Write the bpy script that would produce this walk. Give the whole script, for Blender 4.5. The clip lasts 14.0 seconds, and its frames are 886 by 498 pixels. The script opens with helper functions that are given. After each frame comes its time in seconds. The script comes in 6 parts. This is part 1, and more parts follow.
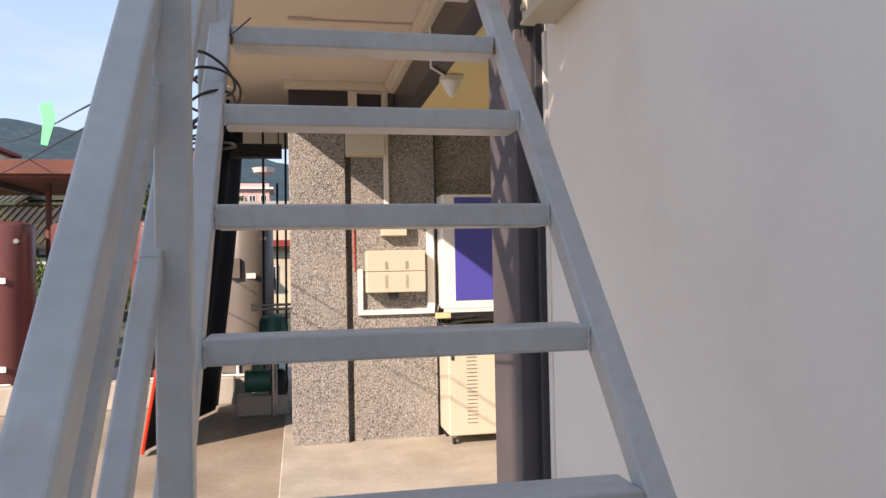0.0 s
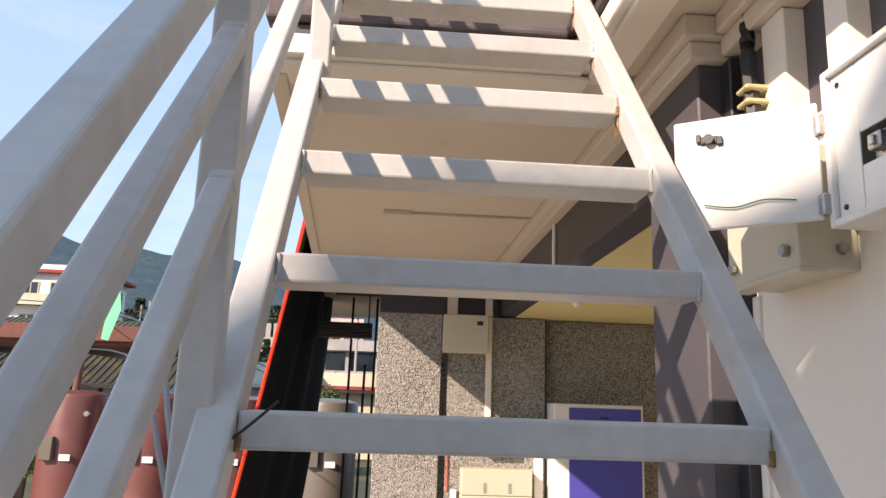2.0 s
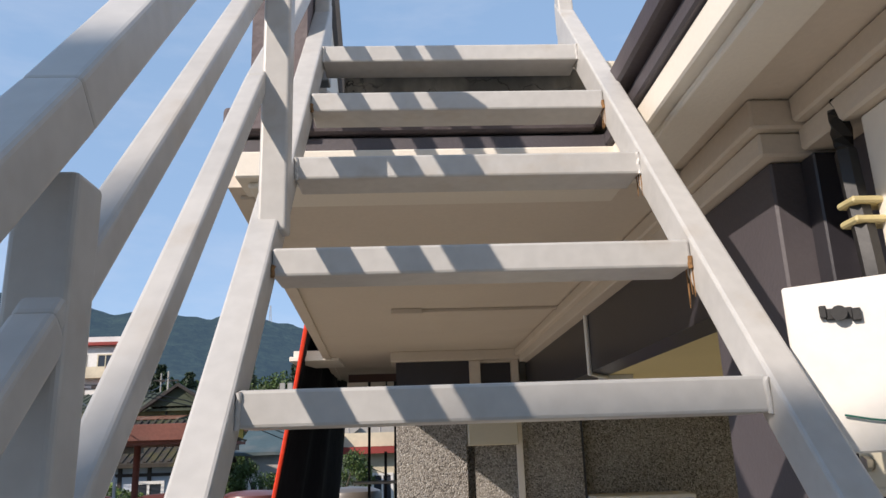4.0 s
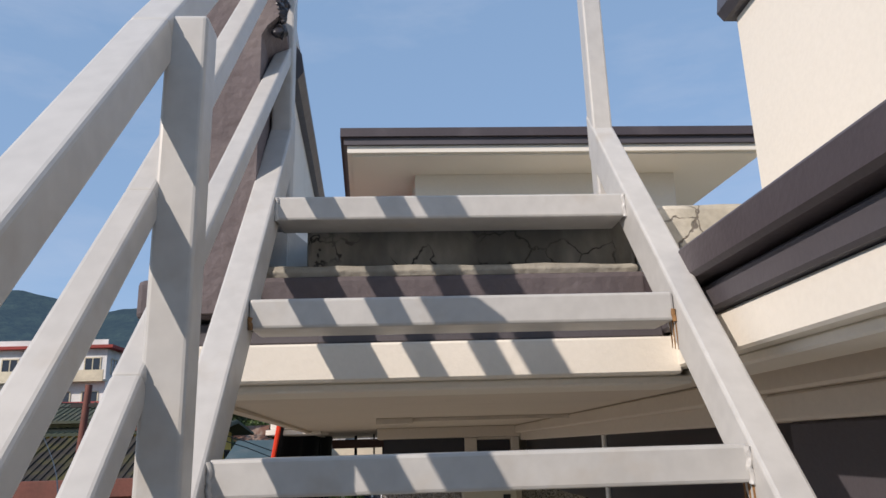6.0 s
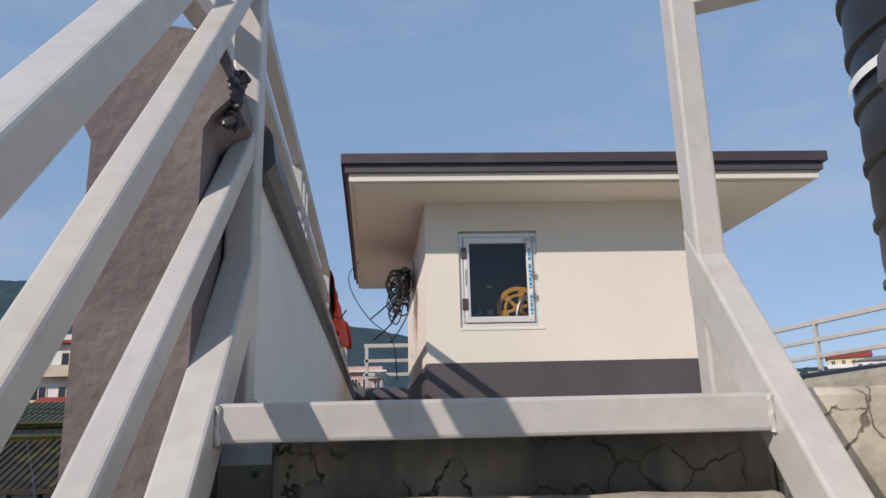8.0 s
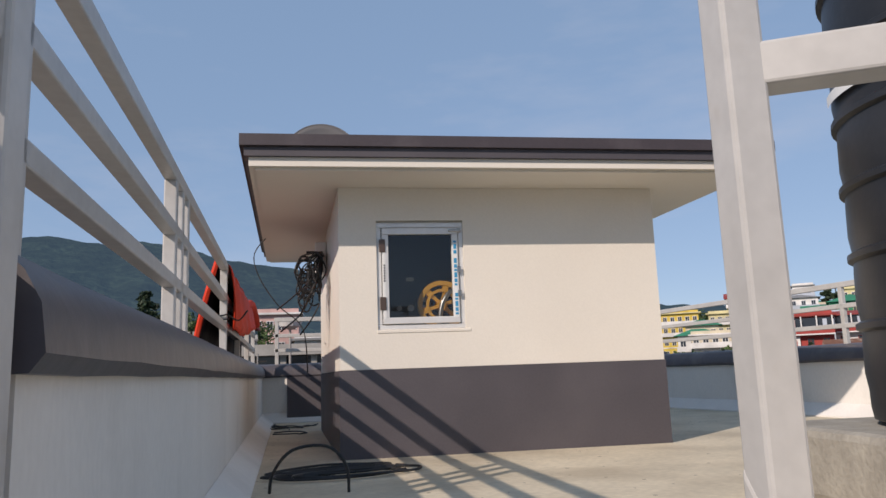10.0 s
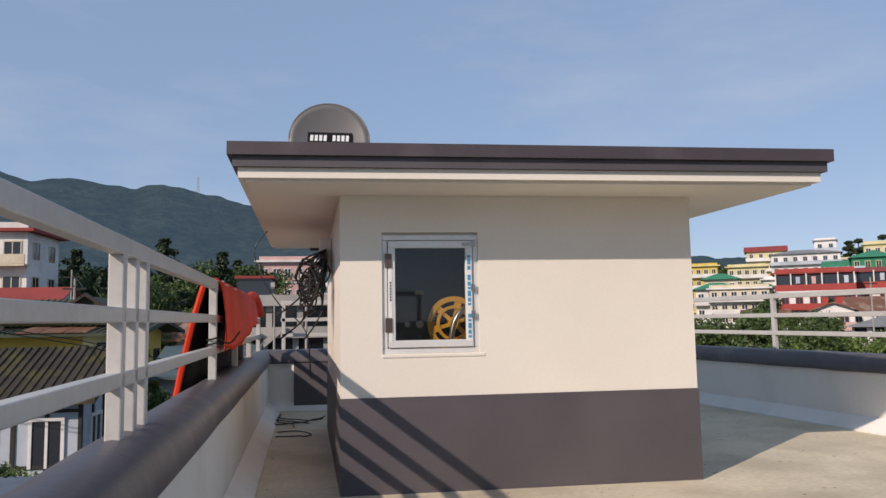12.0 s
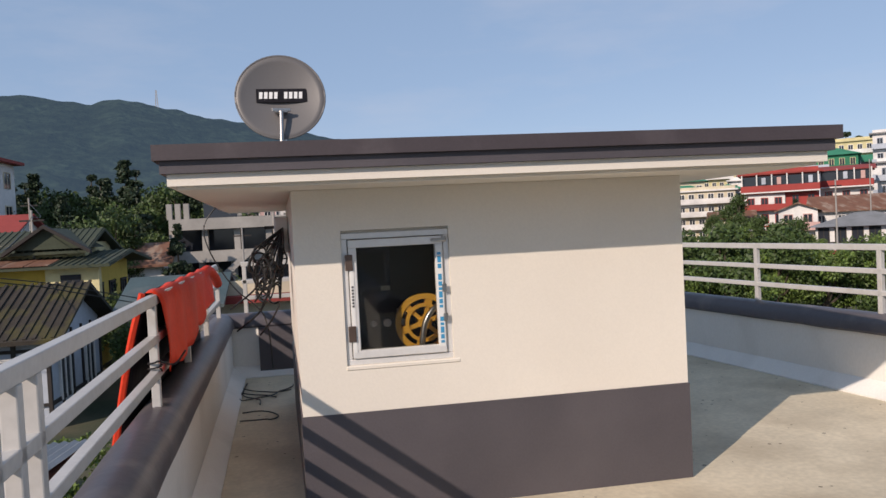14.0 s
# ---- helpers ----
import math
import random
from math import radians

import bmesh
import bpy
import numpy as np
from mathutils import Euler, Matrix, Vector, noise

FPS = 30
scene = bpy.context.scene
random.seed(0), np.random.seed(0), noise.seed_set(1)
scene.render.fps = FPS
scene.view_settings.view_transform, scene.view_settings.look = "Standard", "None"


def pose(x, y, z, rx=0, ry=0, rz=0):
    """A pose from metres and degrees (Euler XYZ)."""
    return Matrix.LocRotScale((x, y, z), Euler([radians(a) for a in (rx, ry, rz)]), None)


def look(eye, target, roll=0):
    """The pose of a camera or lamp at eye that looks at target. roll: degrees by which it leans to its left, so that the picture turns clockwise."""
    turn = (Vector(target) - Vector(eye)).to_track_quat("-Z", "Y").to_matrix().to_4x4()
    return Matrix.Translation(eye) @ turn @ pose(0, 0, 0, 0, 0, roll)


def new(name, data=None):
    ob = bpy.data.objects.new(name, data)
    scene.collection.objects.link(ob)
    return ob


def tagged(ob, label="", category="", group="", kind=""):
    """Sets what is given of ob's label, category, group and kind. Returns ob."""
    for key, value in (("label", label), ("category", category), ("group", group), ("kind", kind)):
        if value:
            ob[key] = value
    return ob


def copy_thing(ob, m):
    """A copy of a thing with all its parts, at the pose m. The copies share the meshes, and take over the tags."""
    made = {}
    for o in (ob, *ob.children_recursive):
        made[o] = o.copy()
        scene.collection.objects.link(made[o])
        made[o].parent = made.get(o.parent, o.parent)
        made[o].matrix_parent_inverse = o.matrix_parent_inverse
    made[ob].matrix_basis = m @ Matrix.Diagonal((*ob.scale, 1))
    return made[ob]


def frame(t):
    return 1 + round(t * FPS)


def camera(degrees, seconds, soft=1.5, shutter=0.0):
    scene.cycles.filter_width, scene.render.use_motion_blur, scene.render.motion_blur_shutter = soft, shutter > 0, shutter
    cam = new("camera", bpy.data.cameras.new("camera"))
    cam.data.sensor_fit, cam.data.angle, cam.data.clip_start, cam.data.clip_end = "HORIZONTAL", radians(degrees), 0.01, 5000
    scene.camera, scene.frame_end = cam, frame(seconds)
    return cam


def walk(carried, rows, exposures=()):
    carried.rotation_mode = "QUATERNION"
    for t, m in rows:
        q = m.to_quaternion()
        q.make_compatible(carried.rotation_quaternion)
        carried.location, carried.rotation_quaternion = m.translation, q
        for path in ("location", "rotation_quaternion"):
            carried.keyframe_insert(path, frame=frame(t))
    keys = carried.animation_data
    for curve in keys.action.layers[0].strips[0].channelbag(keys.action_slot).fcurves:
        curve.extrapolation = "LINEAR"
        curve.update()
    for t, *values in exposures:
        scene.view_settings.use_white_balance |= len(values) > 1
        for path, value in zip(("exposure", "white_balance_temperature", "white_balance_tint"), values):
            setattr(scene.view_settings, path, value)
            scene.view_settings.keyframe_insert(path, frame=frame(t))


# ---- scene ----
cam = camera(61.8, 14.0)
PATH = [
    (0, (-0.095, -0.495, 1.445), (0.291, 1.467, 1.489), -1.1),
    (0.5, (-0.029, -0.079, 1.554), (0.27, 1.896, 1.647), -0.5),
    (1, (-0.05, 0.167, 1.774), (0.176, 2.151, 1.871), -0.3),
    (1.5, (-0.044, 0.347, 1.975), (0.09, 2.336, 2.143), -0.3),
    (2, (-0.067, 0.502, 2.104), (0.065, 2.455, 2.512), 1.9),
    (4.3, (-0.023, 0.967, 2.681), (0.062, 2.896, 3.201), -2.1),
    (4.5, (-0.046, 0.989, 2.791), (0.04, 2.92, 3.306), -2.0),
    (5, (-0.06, 1.065, 2.836), (0.052, 2.994, 3.353), -1.7),
    (5.5, (0.002, 1.232, 3.02), (0.079, 3.161, 3.543), -1.4),
    (6, (-0.003, 1.353, 3.11), (0.105, 3.282, 3.626), -1.7),
    (6.5, (-0.054, 1.483, 3.298), (0.122, 3.413, 3.795), -2.4),
    (7, (-0.01, 1.537, 3.342), (0.178, 3.466, 3.835), -2.6),
    (7.5, (0.022, 1.709, 3.526), (0.149, 3.643, 4.022), -2.0),
    (8, (-0.014, 1.824, 3.561), (0.079, 3.76, 4.056), -1.4),
    (8.5, (-0.081, 1.959, 3.798), (0.051, 3.894, 4.286), -0.6),
    (9, (-0.066, 2.022, 3.839), (0.148, 3.955, 4.303), -0.8),
    (9.2, (-0.038, 2.076, 3.835), (0.208, 4.010, 4.281), -1.4),
    (11.3, (0.110, 2.585, 4.412), (0.450, 4.545, 4.597), -1.7),
    (11.5, (0.132, 2.632, 4.418), (0.446, 4.595, 4.632), -1.7),
    (12, (0.130, 2.665, 4.466), (0.392, 4.640, 4.656), -1.0),
    (12.5, (0.106, 2.756, 4.556), (0.352, 4.737, 4.683), -0.8),
    (13, (0.112, 2.846, 4.753), (0.4, 4.824, 4.805), -1.0),
    (13.5, (0.13, 2.994, 4.858), (0.495, 4.96, 4.857), -2.0),
    (14, (0.217, 3.079, 4.952), (0.551, 5.05, 4.893), -2.9),
]
EXPOSURES = [(0, 1.1, 7900, 25), (0.5, 1.33, 7900, 25), (1.2, 1.35, 7900, 25), (2, 1.2, 7800, 22), (4.3, 0.48, 6900, 16), (6.5, 0.23, 6800, 16), (9, 0.05, 7000, 18), (14, 0.14, 7300, 20)]
walk(cam, [(t, look(eye, target, roll)) for t, eye, target, roll in PATH], EXPOSURES)

# ---- light ----
SUN_FROM = Vector((-0.745, -0.667, 0.60)).normalized()
world = bpy.data.worlds.new("world")
scene.world = world
world.use_nodes = True
wn = world.node_tree.nodes
sky = wn.new("ShaderNodeTexSky")
sky.sky_type = "NISHITA"
sky.sun_disc = False
sky.sun_elevation = math.asin(SUN_FROM.z)
sky.sun_rotation = math.atan2(SUN_FROM.x, SUN_FROM.y)
sky.altitude = 1500
sky.air_density, sky.dust_density, sky.ozone_density = 0.9, 0.05, 2.0
tone = wn.new("ShaderNodeGamma")
tone.inputs["Gamma"].default_value = 0.82
world.node_tree.links.new(sky.outputs[0], tone.inputs["Color"])
haze = wn.new("ShaderNodeMix")                       # thin even haze lies over the whole sky
haze.data_type = "RGBA"
haze.inputs[0].default_value = 0.70
haze.inputs[7].default_value = (0.98, 1.72, 2.75, 1)
world.node_tree.links.new(tone.outputs[0], haze.inputs[6])
coord = wn.new("ShaderNodeTexCoord")                 # faint streaks of high cloud
flat = wn.new("ShaderNodeMapping")
flat.inputs["Scale"].default_value = (1.6, 1.6, 6.0)
world.node_tree.links.new(coord.outputs["Generated"], flat.inputs["Vector"])
puff = wn.new("ShaderNodeTexNoise")
puff.inputs["Scale"].default_value, puff.inputs["Detail"].default_value, puff.inputs["Roughness"].default_value = 1.7, 7, 0.6
world.node_tree.links.new(flat.outputs[0], puff.inputs["Vector"])
thin = wn.new("ShaderNodeMapRange")
for key, value in (("From Min", 0.46), ("From Max", 0.78), ("To Min", 0.0), ("To Max", 0.30)):
    thin.inputs[key].default_value = value
world.node_tree.links.new(puff.outputs["Fac"], thin.inputs["Value"])
cloud = wn.new("ShaderNodeMix")
cloud.data_type = "RGBA"
cloud.inputs[7].default_value = (2.6, 2.9, 3.4, 1)
world.node_tree.links.new(thin.outputs[0], cloud.inputs[0])
world.node_tree.links.new(haze.outputs[2], cloud.inputs[6])
world.node_tree.links.new(cloud.outputs[2], wn["Background"].inputs[0])
wn["Background"].inputs[1].default_value = 0.205
sun_data = bpy.data.lights.new("sun", "SUN")
sun_data.energy, sun_data.angle, sun_data.color = 3.3, radians(0.6), (1.0, 0.94, 0.85)
sun = new("sun", sun_data)
sun.matrix_world = look(SUN_FROM * 50, (0, 0, 0))


# ---- materials ----
def material(name, colour, rough=0.7, metal=0.0, vary=0.12, scale=6.0, fine=60.0, bump=0.15, bump_scale=0.0,
             dirt=None, dirt_scale=1.5, dirt_amount=0.35, dirt_edge=0.58, random_tint=0.0, spec=0.5, stretch=(1, 1, 1), depth=0.01):
    """A painted or mineral surface: two scales of variation, stains with their own shape, fine relief."""
    m = bpy.data.materials.new(name)
    m.use_nodes = True
    nt = m.node_tree
    n, l = nt.nodes, nt.links
    b = n["Principled BSDF"]
    b.inputs["Roughness"].default_value = rough
    b.inputs["Metallic"].default_value = metal
    b.inputs["Specular IOR Level"].default_value = spec
    geo = n.new("ShaderNodeNewGeometry")
    mp = n.new("ShaderNodeMapping")
    mp.inputs["Scale"].default_value = stretch
    l.new(geo.outputs["Position"], mp.inputs["Vector"])

    def noise_node(sc, detail=4):
        t = n.new("ShaderNodeTexNoise")
        t.inputs["Scale"].default_value, t.inputs["Detail"].default_value = sc, detail
        l.new(mp.outputs[0], t.inputs["Vector"])
        return t

    def mix(kind, fac, a, c):
        x = n.new("ShaderNodeMix")
        x.data_type, x.blend_type = "RGBA", kind
        for sock, v in ((x.inputs[0], fac), (x.inputs[6], a), (x.inputs[7], c)):
            if hasattr(v, "is_output"):
                l.new(v, sock)
            else:
                sock.default_value = v
        return x.outputs[2]

    def ramp(src, lo, hi, a=(0, 0, 0, 1), c=(1, 1, 1, 1)):
        r = n.new("ShaderNodeValToRGB")
        r.color_ramp.elements[0].position, r.color_ramp.elements[1].position = lo, hi
        r.color_ramp.elements[0].color, r.color_ramp.elements[1].color = a, c
        l.new(src, r.inputs[0])
        return r.outputs[0]

    n1, n2 = noise_node(scale), noise_node(fine, 6)
    v = 1 - vary
    col = mix("MULTIPLY", 1.0, (*colour, 1), ramp(n1.outputs["Fac"], 0.3, 0.7, (v, v, v, 1), (1, 1, 1, 1)))
    v2 = 1 - vary * 0.6
    col = mix("MULTIPLY", 1.0, col, ramp(n2.outputs["Fac"], 0.35, 0.65, (v2, v2, v2, 1), (1, 1, 1, 1)))
    if dirt:
        nd = noise_node(dirt_scale, 8)
        f = ramp(nd.outputs["Fac"], dirt_edge - 0.06, dirt_edge + 0.12, (0, 0, 0, 1), (dirt_amount,) * 3 + (1,))
        col = mix("MIX", f, col, (*dirt, 1))
    if random_tint:
        oi = n.new("ShaderNodeObjectInfo")
        k = 1 - random_tint
        col = mix("MULTIPLY", 1.0, col, ramp(oi.outputs["Random"], 0.0, 1.0, (k, k, k, 1), (1, 1, 1, 1)))
    l.new(col, b.inputs["Base Color"])
    if bump:
        bp = n.new("ShaderNodeBump")
        bp.inputs["Strength"].default_value, bp.inputs["Distance"].default_value = bump, depth
        nb = noise_node(bump_scale or fine, 5)
        l.new(nb.outputs["Fac"], bp.inputs["Height"])
        l.new(bp.outputs[0], b.inputs["Normal"])
    return m


def cracked(m, scale=4.5, width=0.02, colour=(0.05, 0.047, 0.042), share=0.5):
    """Hairline cracks over a material: a warped net of which only stretches show, cut into the relief."""
    nt = m.node_tree
    n, l = nt.nodes, nt.links
    b = n["Principled BSDF"]
    geo = n.new("ShaderNodeNewGeometry")
    at = geo.outputs["Position"]
    for size, amount in ((7, 0.16), (34, 0.035)):
        nz = n.new("ShaderNodeTexNoise")
        nz.inputs["Scale"].default_value, nz.inputs["Detail"].default_value = size, 4
        l.new(geo.outputs["Position"], nz.inputs["Vector"])
        add = n.new("ShaderNodeVectorMath")
        add.operation = "MULTIPLY_ADD"
        l.new(nz.outputs["Color"], add.inputs[0])
        add.inputs[1].default_value = (amount,) * 3
        l.new(at, add.inputs[2])
        at = add.outputs[0]
    vo = n.new("ShaderNodeTexVoronoi")
    vo.feature = "DISTANCE_TO_EDGE"
    vo.inputs["Scale"].default_value = scale
    l.new(at, vo.inputs["Vector"])
    r = n.new("ShaderNodeMapRange")
    for key, value in (("From Min", width * 0.3), ("From Max", width), ("To Min", 1.0), ("To Max", 0.0)):
        r.inputs[key].default_value = value
    l.new(vo.outputs["Distance"], r.inputs["Value"])
    where = n.new("ShaderNodeTexNoise")
    where.inputs["Scale"].default_value, where.inputs["Detail"].default_value = 6.5, 3
    l.new(geo.outputs["Position"], where.inputs["Vector"])
    some = n.new("ShaderNodeMapRange")
    some.inputs["From Min"].default_value, some.inputs["From Max"].default_value = share, share + 0.07
    l.new(where.outputs["Fac"], some.inputs["Value"])
    both = n.new("ShaderNodeMath")
    both.operation = "MULTIPLY"
    l.new(r.outputs[0], both.inputs[0])
    l.new(some.outputs[0], both.inputs[1])
    x = n.new("ShaderNodeMix")
    x.data_type = "RGBA"
    old = b.inputs["Base Color"].links[0].from_socket
    l.new(both.outputs[0], x.inputs[0])
    l.new(old, x.inputs[6])
    x.inputs[7].default_value = (*colour, 1)
    l.new(x.outputs[2], b.inputs["Base Color"])
    bp = n.new("ShaderNodeBump")
    bp.invert = True
    bp.inputs["Strength"].default_value, bp.inputs["Distance"].default_value = 0.6, 0.006
    l.new(both.outputs[0], bp.inputs["Height"])
    if b.inputs["Normal"].links:
        l.new(b.inputs["Normal"].links[0].from_socket, bp.inputs["Normal"])
    l.new(bp.outputs[0], b.inputs["Normal"])
    return m


def speckled(m, scale=16.0, colour=(0.10, 0.085, 0.065), size=0.10):
    """Scattered dark specks and drips of dirt on a floor."""
    n, l = m.node_tree.nodes, m.node_tree.links
    b = n["Principled BSDF"]
    geo = n.new("ShaderNodeNewGeometry")
    vo = n.new("ShaderNodeTexVoronoi")
    vo.inputs["Scale"].default_value = scale
    l.new(geo.outputs["Position"], vo.inputs["Vector"])
    sep = n.new("ShaderNodeSeparateColor")
    l.new(vo.outputs["Color"], sep.inputs[0])
    reach = n.new("ShaderNodeMapRange")                # only some cells hold a speck, each of its own size
    for key, value in (("From Min", 0.72), ("From Max", 1.0), ("To Min", 0.0), ("To Max", size * 2)):
        reach.inputs[key].default_value = value
    l.new(sep.outputs[0], reach.inputs["Value"])
    near = n.new("ShaderNodeMath")
    near.operation = "LESS_THAN"
    l.new(vo.outputs["Distance"], near.inputs[0])
    l.new(reach.outputs[0], near.inputs[1])
    soft = n.new("ShaderNodeMath")
    soft.operation = "MULTIPLY"
    soft.inputs[1].default_value = 0.75
    l.new(near.outputs[0], soft.inputs[0])
    x = n.new("ShaderNodeMix")
    x.data_type = "RGBA"
    old = b.inputs["Base Color"].links[0].from_socket
    l.new(soft.outputs[0], x.inputs[0])
    l.new(old, x.inputs[6])
    x.inputs[7].default_value = (*colour, 1)
    l.new(x.outputs[2], b.inputs["Base Color"])
    return m


def pebbledash(name):
    m = bpy.data.materials.new(name)
    m.use_nodes = True
    n, l = m.node_tree.nodes, m.node_tree.links
    b = n["Principled BSDF"]
    b.inputs["Roughness"].default_value = 0.8
    geo = n.new("ShaderNodeNewGeometry")
    vo = n.new("ShaderNodeTexVoronoi")
    vo.inputs["Scale"].default_value = 105
    l.new(geo.outputs["Position"], vo.inputs["Vector"])
    sep = n.new("ShaderNodeSeparateColor")
    l.new(vo.outputs["Color"], sep.inputs[0])
    r = n.new("ShaderNodeValToRGB")
    e = r.color_ramp.elements
    e[0].position, e[0].color = 0.0, (0.06, 0.057, 0.054, 1)
    e[1].position, e[1].color = 1.0, (0.52, 0.50, 0.47, 1)
    for p, c in ((0.25, (0.19, 0.17, 0.15, 1)), (0.5, (0.35, 0.33, 0.30, 1)), (0.75, (0.25, 0.235, 0.22, 1))):
        e.new(p).color = c
    l.new(sep.outputs[0], r.inputs[0])
    nz = n.new("ShaderNodeTexNoise")
    nz.inputs["Scale"].default_value = 2.2
    l.new(geo.outputs["Position"], nz.inputs["Vector"])
    x = n.new("ShaderNodeMix")
    x.data_type = "RGBA"
    rr = n.new("ShaderNodeValToRGB")
    rr.color_ramp.elements[0].position, rr.color_ramp.elements[1].position = 0.35, 0.75
    l.new(nz.outputs["Fac"], rr.inputs[0])
    sc = n.new("ShaderNodeMath")
    sc.operation = "MULTIPLY"
    sc.inputs[1].default_value = 0.3
    l.new(rr.outputs[0], sc.inputs[0])
    l.new(sc.outputs[0], x.inputs[0])
    l.new(r.outputs[0], x.inputs[6])
    x.inputs[7].default_value = (0.48, 0.455, 0.41, 1)
    l.new(x.outputs[2], b.inputs["Base Color"])
    bp = n.new("ShaderNodeBump")
    bp.inputs["Strength"].default_value, bp.inputs["Distance"].default_value = 0.8, 0.012
    bp.invert = True
    l.new(vo.outputs["Distance"], bp.inputs["Height"])
    l.new(bp.outputs[0], b.inputs["Normal"])
    return m


def glass(name, tint=(0.9, 0.92, 0.92), alpha=0.82, rough=0.03):
    """A window pane: clear, with a sharp reflection."""
    m = bpy.data.materials.new(name)
    m.use_nodes = True
    n, l = m.node_tree.nodes, m.node_tree.links
    out = n["Material Output"]
    n.remove(n["Principled BSDF"])
    tr, gl, mx, fr = (n.new(k) for k in ("ShaderNodeBsdfTransparent", "ShaderNodeBsdfGlossy", "ShaderNodeMixShader", "ShaderNodeFresnel"))
    tr.inputs[0].default_value = (*(c * alpha for c in tint), 1)
    gl.inputs["Roughness"].default_value = rough
    fr.inputs["IOR"].default_value = 1.5
    l.new(fr.outputs[0], mx.inputs[0])
    l.new(tr.outputs[0], mx.inputs[1])
    l.new(gl.outputs[0], mx.inputs[2])
    l.new(mx.outputs[0], out.inputs[0])
    return m


CREAM = material("cream_wall_paint", (0.82, 0.765, 0.675), 0.75, vary=0.05, scale=1.2, fine=90, bump=0.10, dirt=(0.68, 0.62, 0.54), dirt_amount=0.15)
WHITE = material("white_wall_paint", (0.86, 0.80, 0.715), 0.7, vary=0.035, scale=1.0, fine=35, bump=0.25, bump_scale=11, dirt=(0.62, 0.56, 0.51), dirt_amount=0.2, dirt_scale=2.5, depth=0.006)
PARAPET = material("weathered_cream_paint", (0.84, 0.81, 0.76), 0.75, vary=0.08, scale=1.6, fine=70, bump=0.15, dirt=(0.50, 0.47, 0.42), dirt_scale=2.2, dirt_amount=0.3, stretch=(1, 1, 0.5))
MAUVE = material("mauve_paint", (0.092, 0.082, 0.092), 0.55, vary=0.12, scale=2.5, fine=80, bump=0.12, dirt=(0.15, 0.132, 0.14), dirt_amount=0.25)
MAUVE_TOP = material("mauve_roof_paint", (0.072, 0.057, 0.063), 0.55, vary=0.15, scale=3, fine=80, bump=0.12, dirt=(0.17, 0.15, 0.15), dirt_amount=0.25, dirt_scale=3, dirt_edge=0.6)
MAUVE_ROUGH = material("rough_mauve_plaster", (0.17, 0.14, 0.145), 0.85, vary=0.16, scale=4, fine=70, bump=0.45, bump_scale=45, depth=0.012, dirt=(0.30, 0.26, 0.25), dirt_amount=0.3, dirt_scale=5)
MAUVE_FRONT = material("brushed_mauve_paint", (0.125, 0.102, 0.108), 0.75, vary=0.15, scale=4, fine=60, bump=0.4, bump_scale=40, depth=0.01, dirt=(0.22, 0.19, 0.185), dirt_amount=0.25, dirt_scale=5)
CAP = material("mauve_cap_paint", (0.092, 0.083, 0.094), 0.42, vary=0.14, scale=3, fine=50, bump=0.2, bump_scale=18, dirt=(0.24, 0.21, 0.19), dirt_amount=0.35, dirt_scale=4)
SOFFIT = material("soffit_paint", (0.70, 0.62, 0.53), 0.8, vary=0.06, scale=1.5, fine=60, bump=0.1, dirt=(0.45, 0.38, 0.31), dirt_amount=0.25, dirt_scale=2.5, dirt_edge=0.64)
YELLOW = material("yellow_ceiling_paint", (0.72, 0.62, 0.34), 0.8, vary=0.06, scale=1.5, bump=0.08)
STEEL = material("grey_white_enamel", (0.57, 0.557, 0.535), 0.40, vary=0.12, scale=5, fine=40, bump=0.10, bump_scale=22, depth=0.004, dirt=(0.40, 0.33, 0.25), dirt_scale=9, dirt_amount=0.5, dirt_edge=0.66)
RUST = material("rust", (0.38, 0.20, 0.08), 0.9, vary=0.4, scale=60, fine=200, bump=0.5)
CONCRETE = cracked(material("stained_concrete", (0.36, 0.335, 0.29), 0.9, vary=0.35, scale=5, fine=40, bump=0.35, dirt=(0.07, 0.07, 0.065), dirt_scale=3.6, dirt_amount=0.85, dirt_edge=0.50, stretch=(1, 1, 0.45)), 11.0, 0.03, share=0.46)
WEATHERED = cracked(material("weathered_upstand", (0.50, 0.465, 0.39), 0.9, vary=0.3, scale=6, fine=40, bump=0.4, dirt=(0.74, 0.69, 0.60), dirt_scale=4.5, dirt_amount=0.8, dirt_edge=0.56), 9.0, 0.025, (0.16, 0.14, 0.12), 0.52)
BLOCK = material("rough_concrete", (0.42, 0.39, 0.33), 0.95, vary=0.25, scale=7, fine=45, bump=0.6, dirt=(0.22, 0.2, 0.17), dirt_amount=0.5, dirt_scale=5)
DECK = speckled(material("cement_deck", (0.74, 0.645, 0.48), 0.8, vary=0.22, scale=2.0, fine=30, bump=0.15, dirt=(0.36, 0.29, 0.20), dirt_amount=0.45, dirt_scale=1.8, dirt_edge=0.54))
YARD = material("yard_concrete", (0.40, 0.335, 0.26), 0.85, vary=0.22, scale=1.6, fine=25, bump=0.2, dirt=(0.20, 0.15, 0.10), dirt_amount=0.6, dirt_scale=0.9, dirt_edge=0.5)
PORCH = material("porch_concrete", (0.52, 0.48, 0.41), 0.8, vary=0.18, scale=2.2, fine=30, bump=0.15, dirt=(0.33, 0.29, 0.23), dirt_amount=0.5, dirt_scale=2.4, dirt_edge=0.5)
PEBBLE = pebbledash("pebbledash")
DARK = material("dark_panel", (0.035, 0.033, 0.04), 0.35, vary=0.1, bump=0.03)
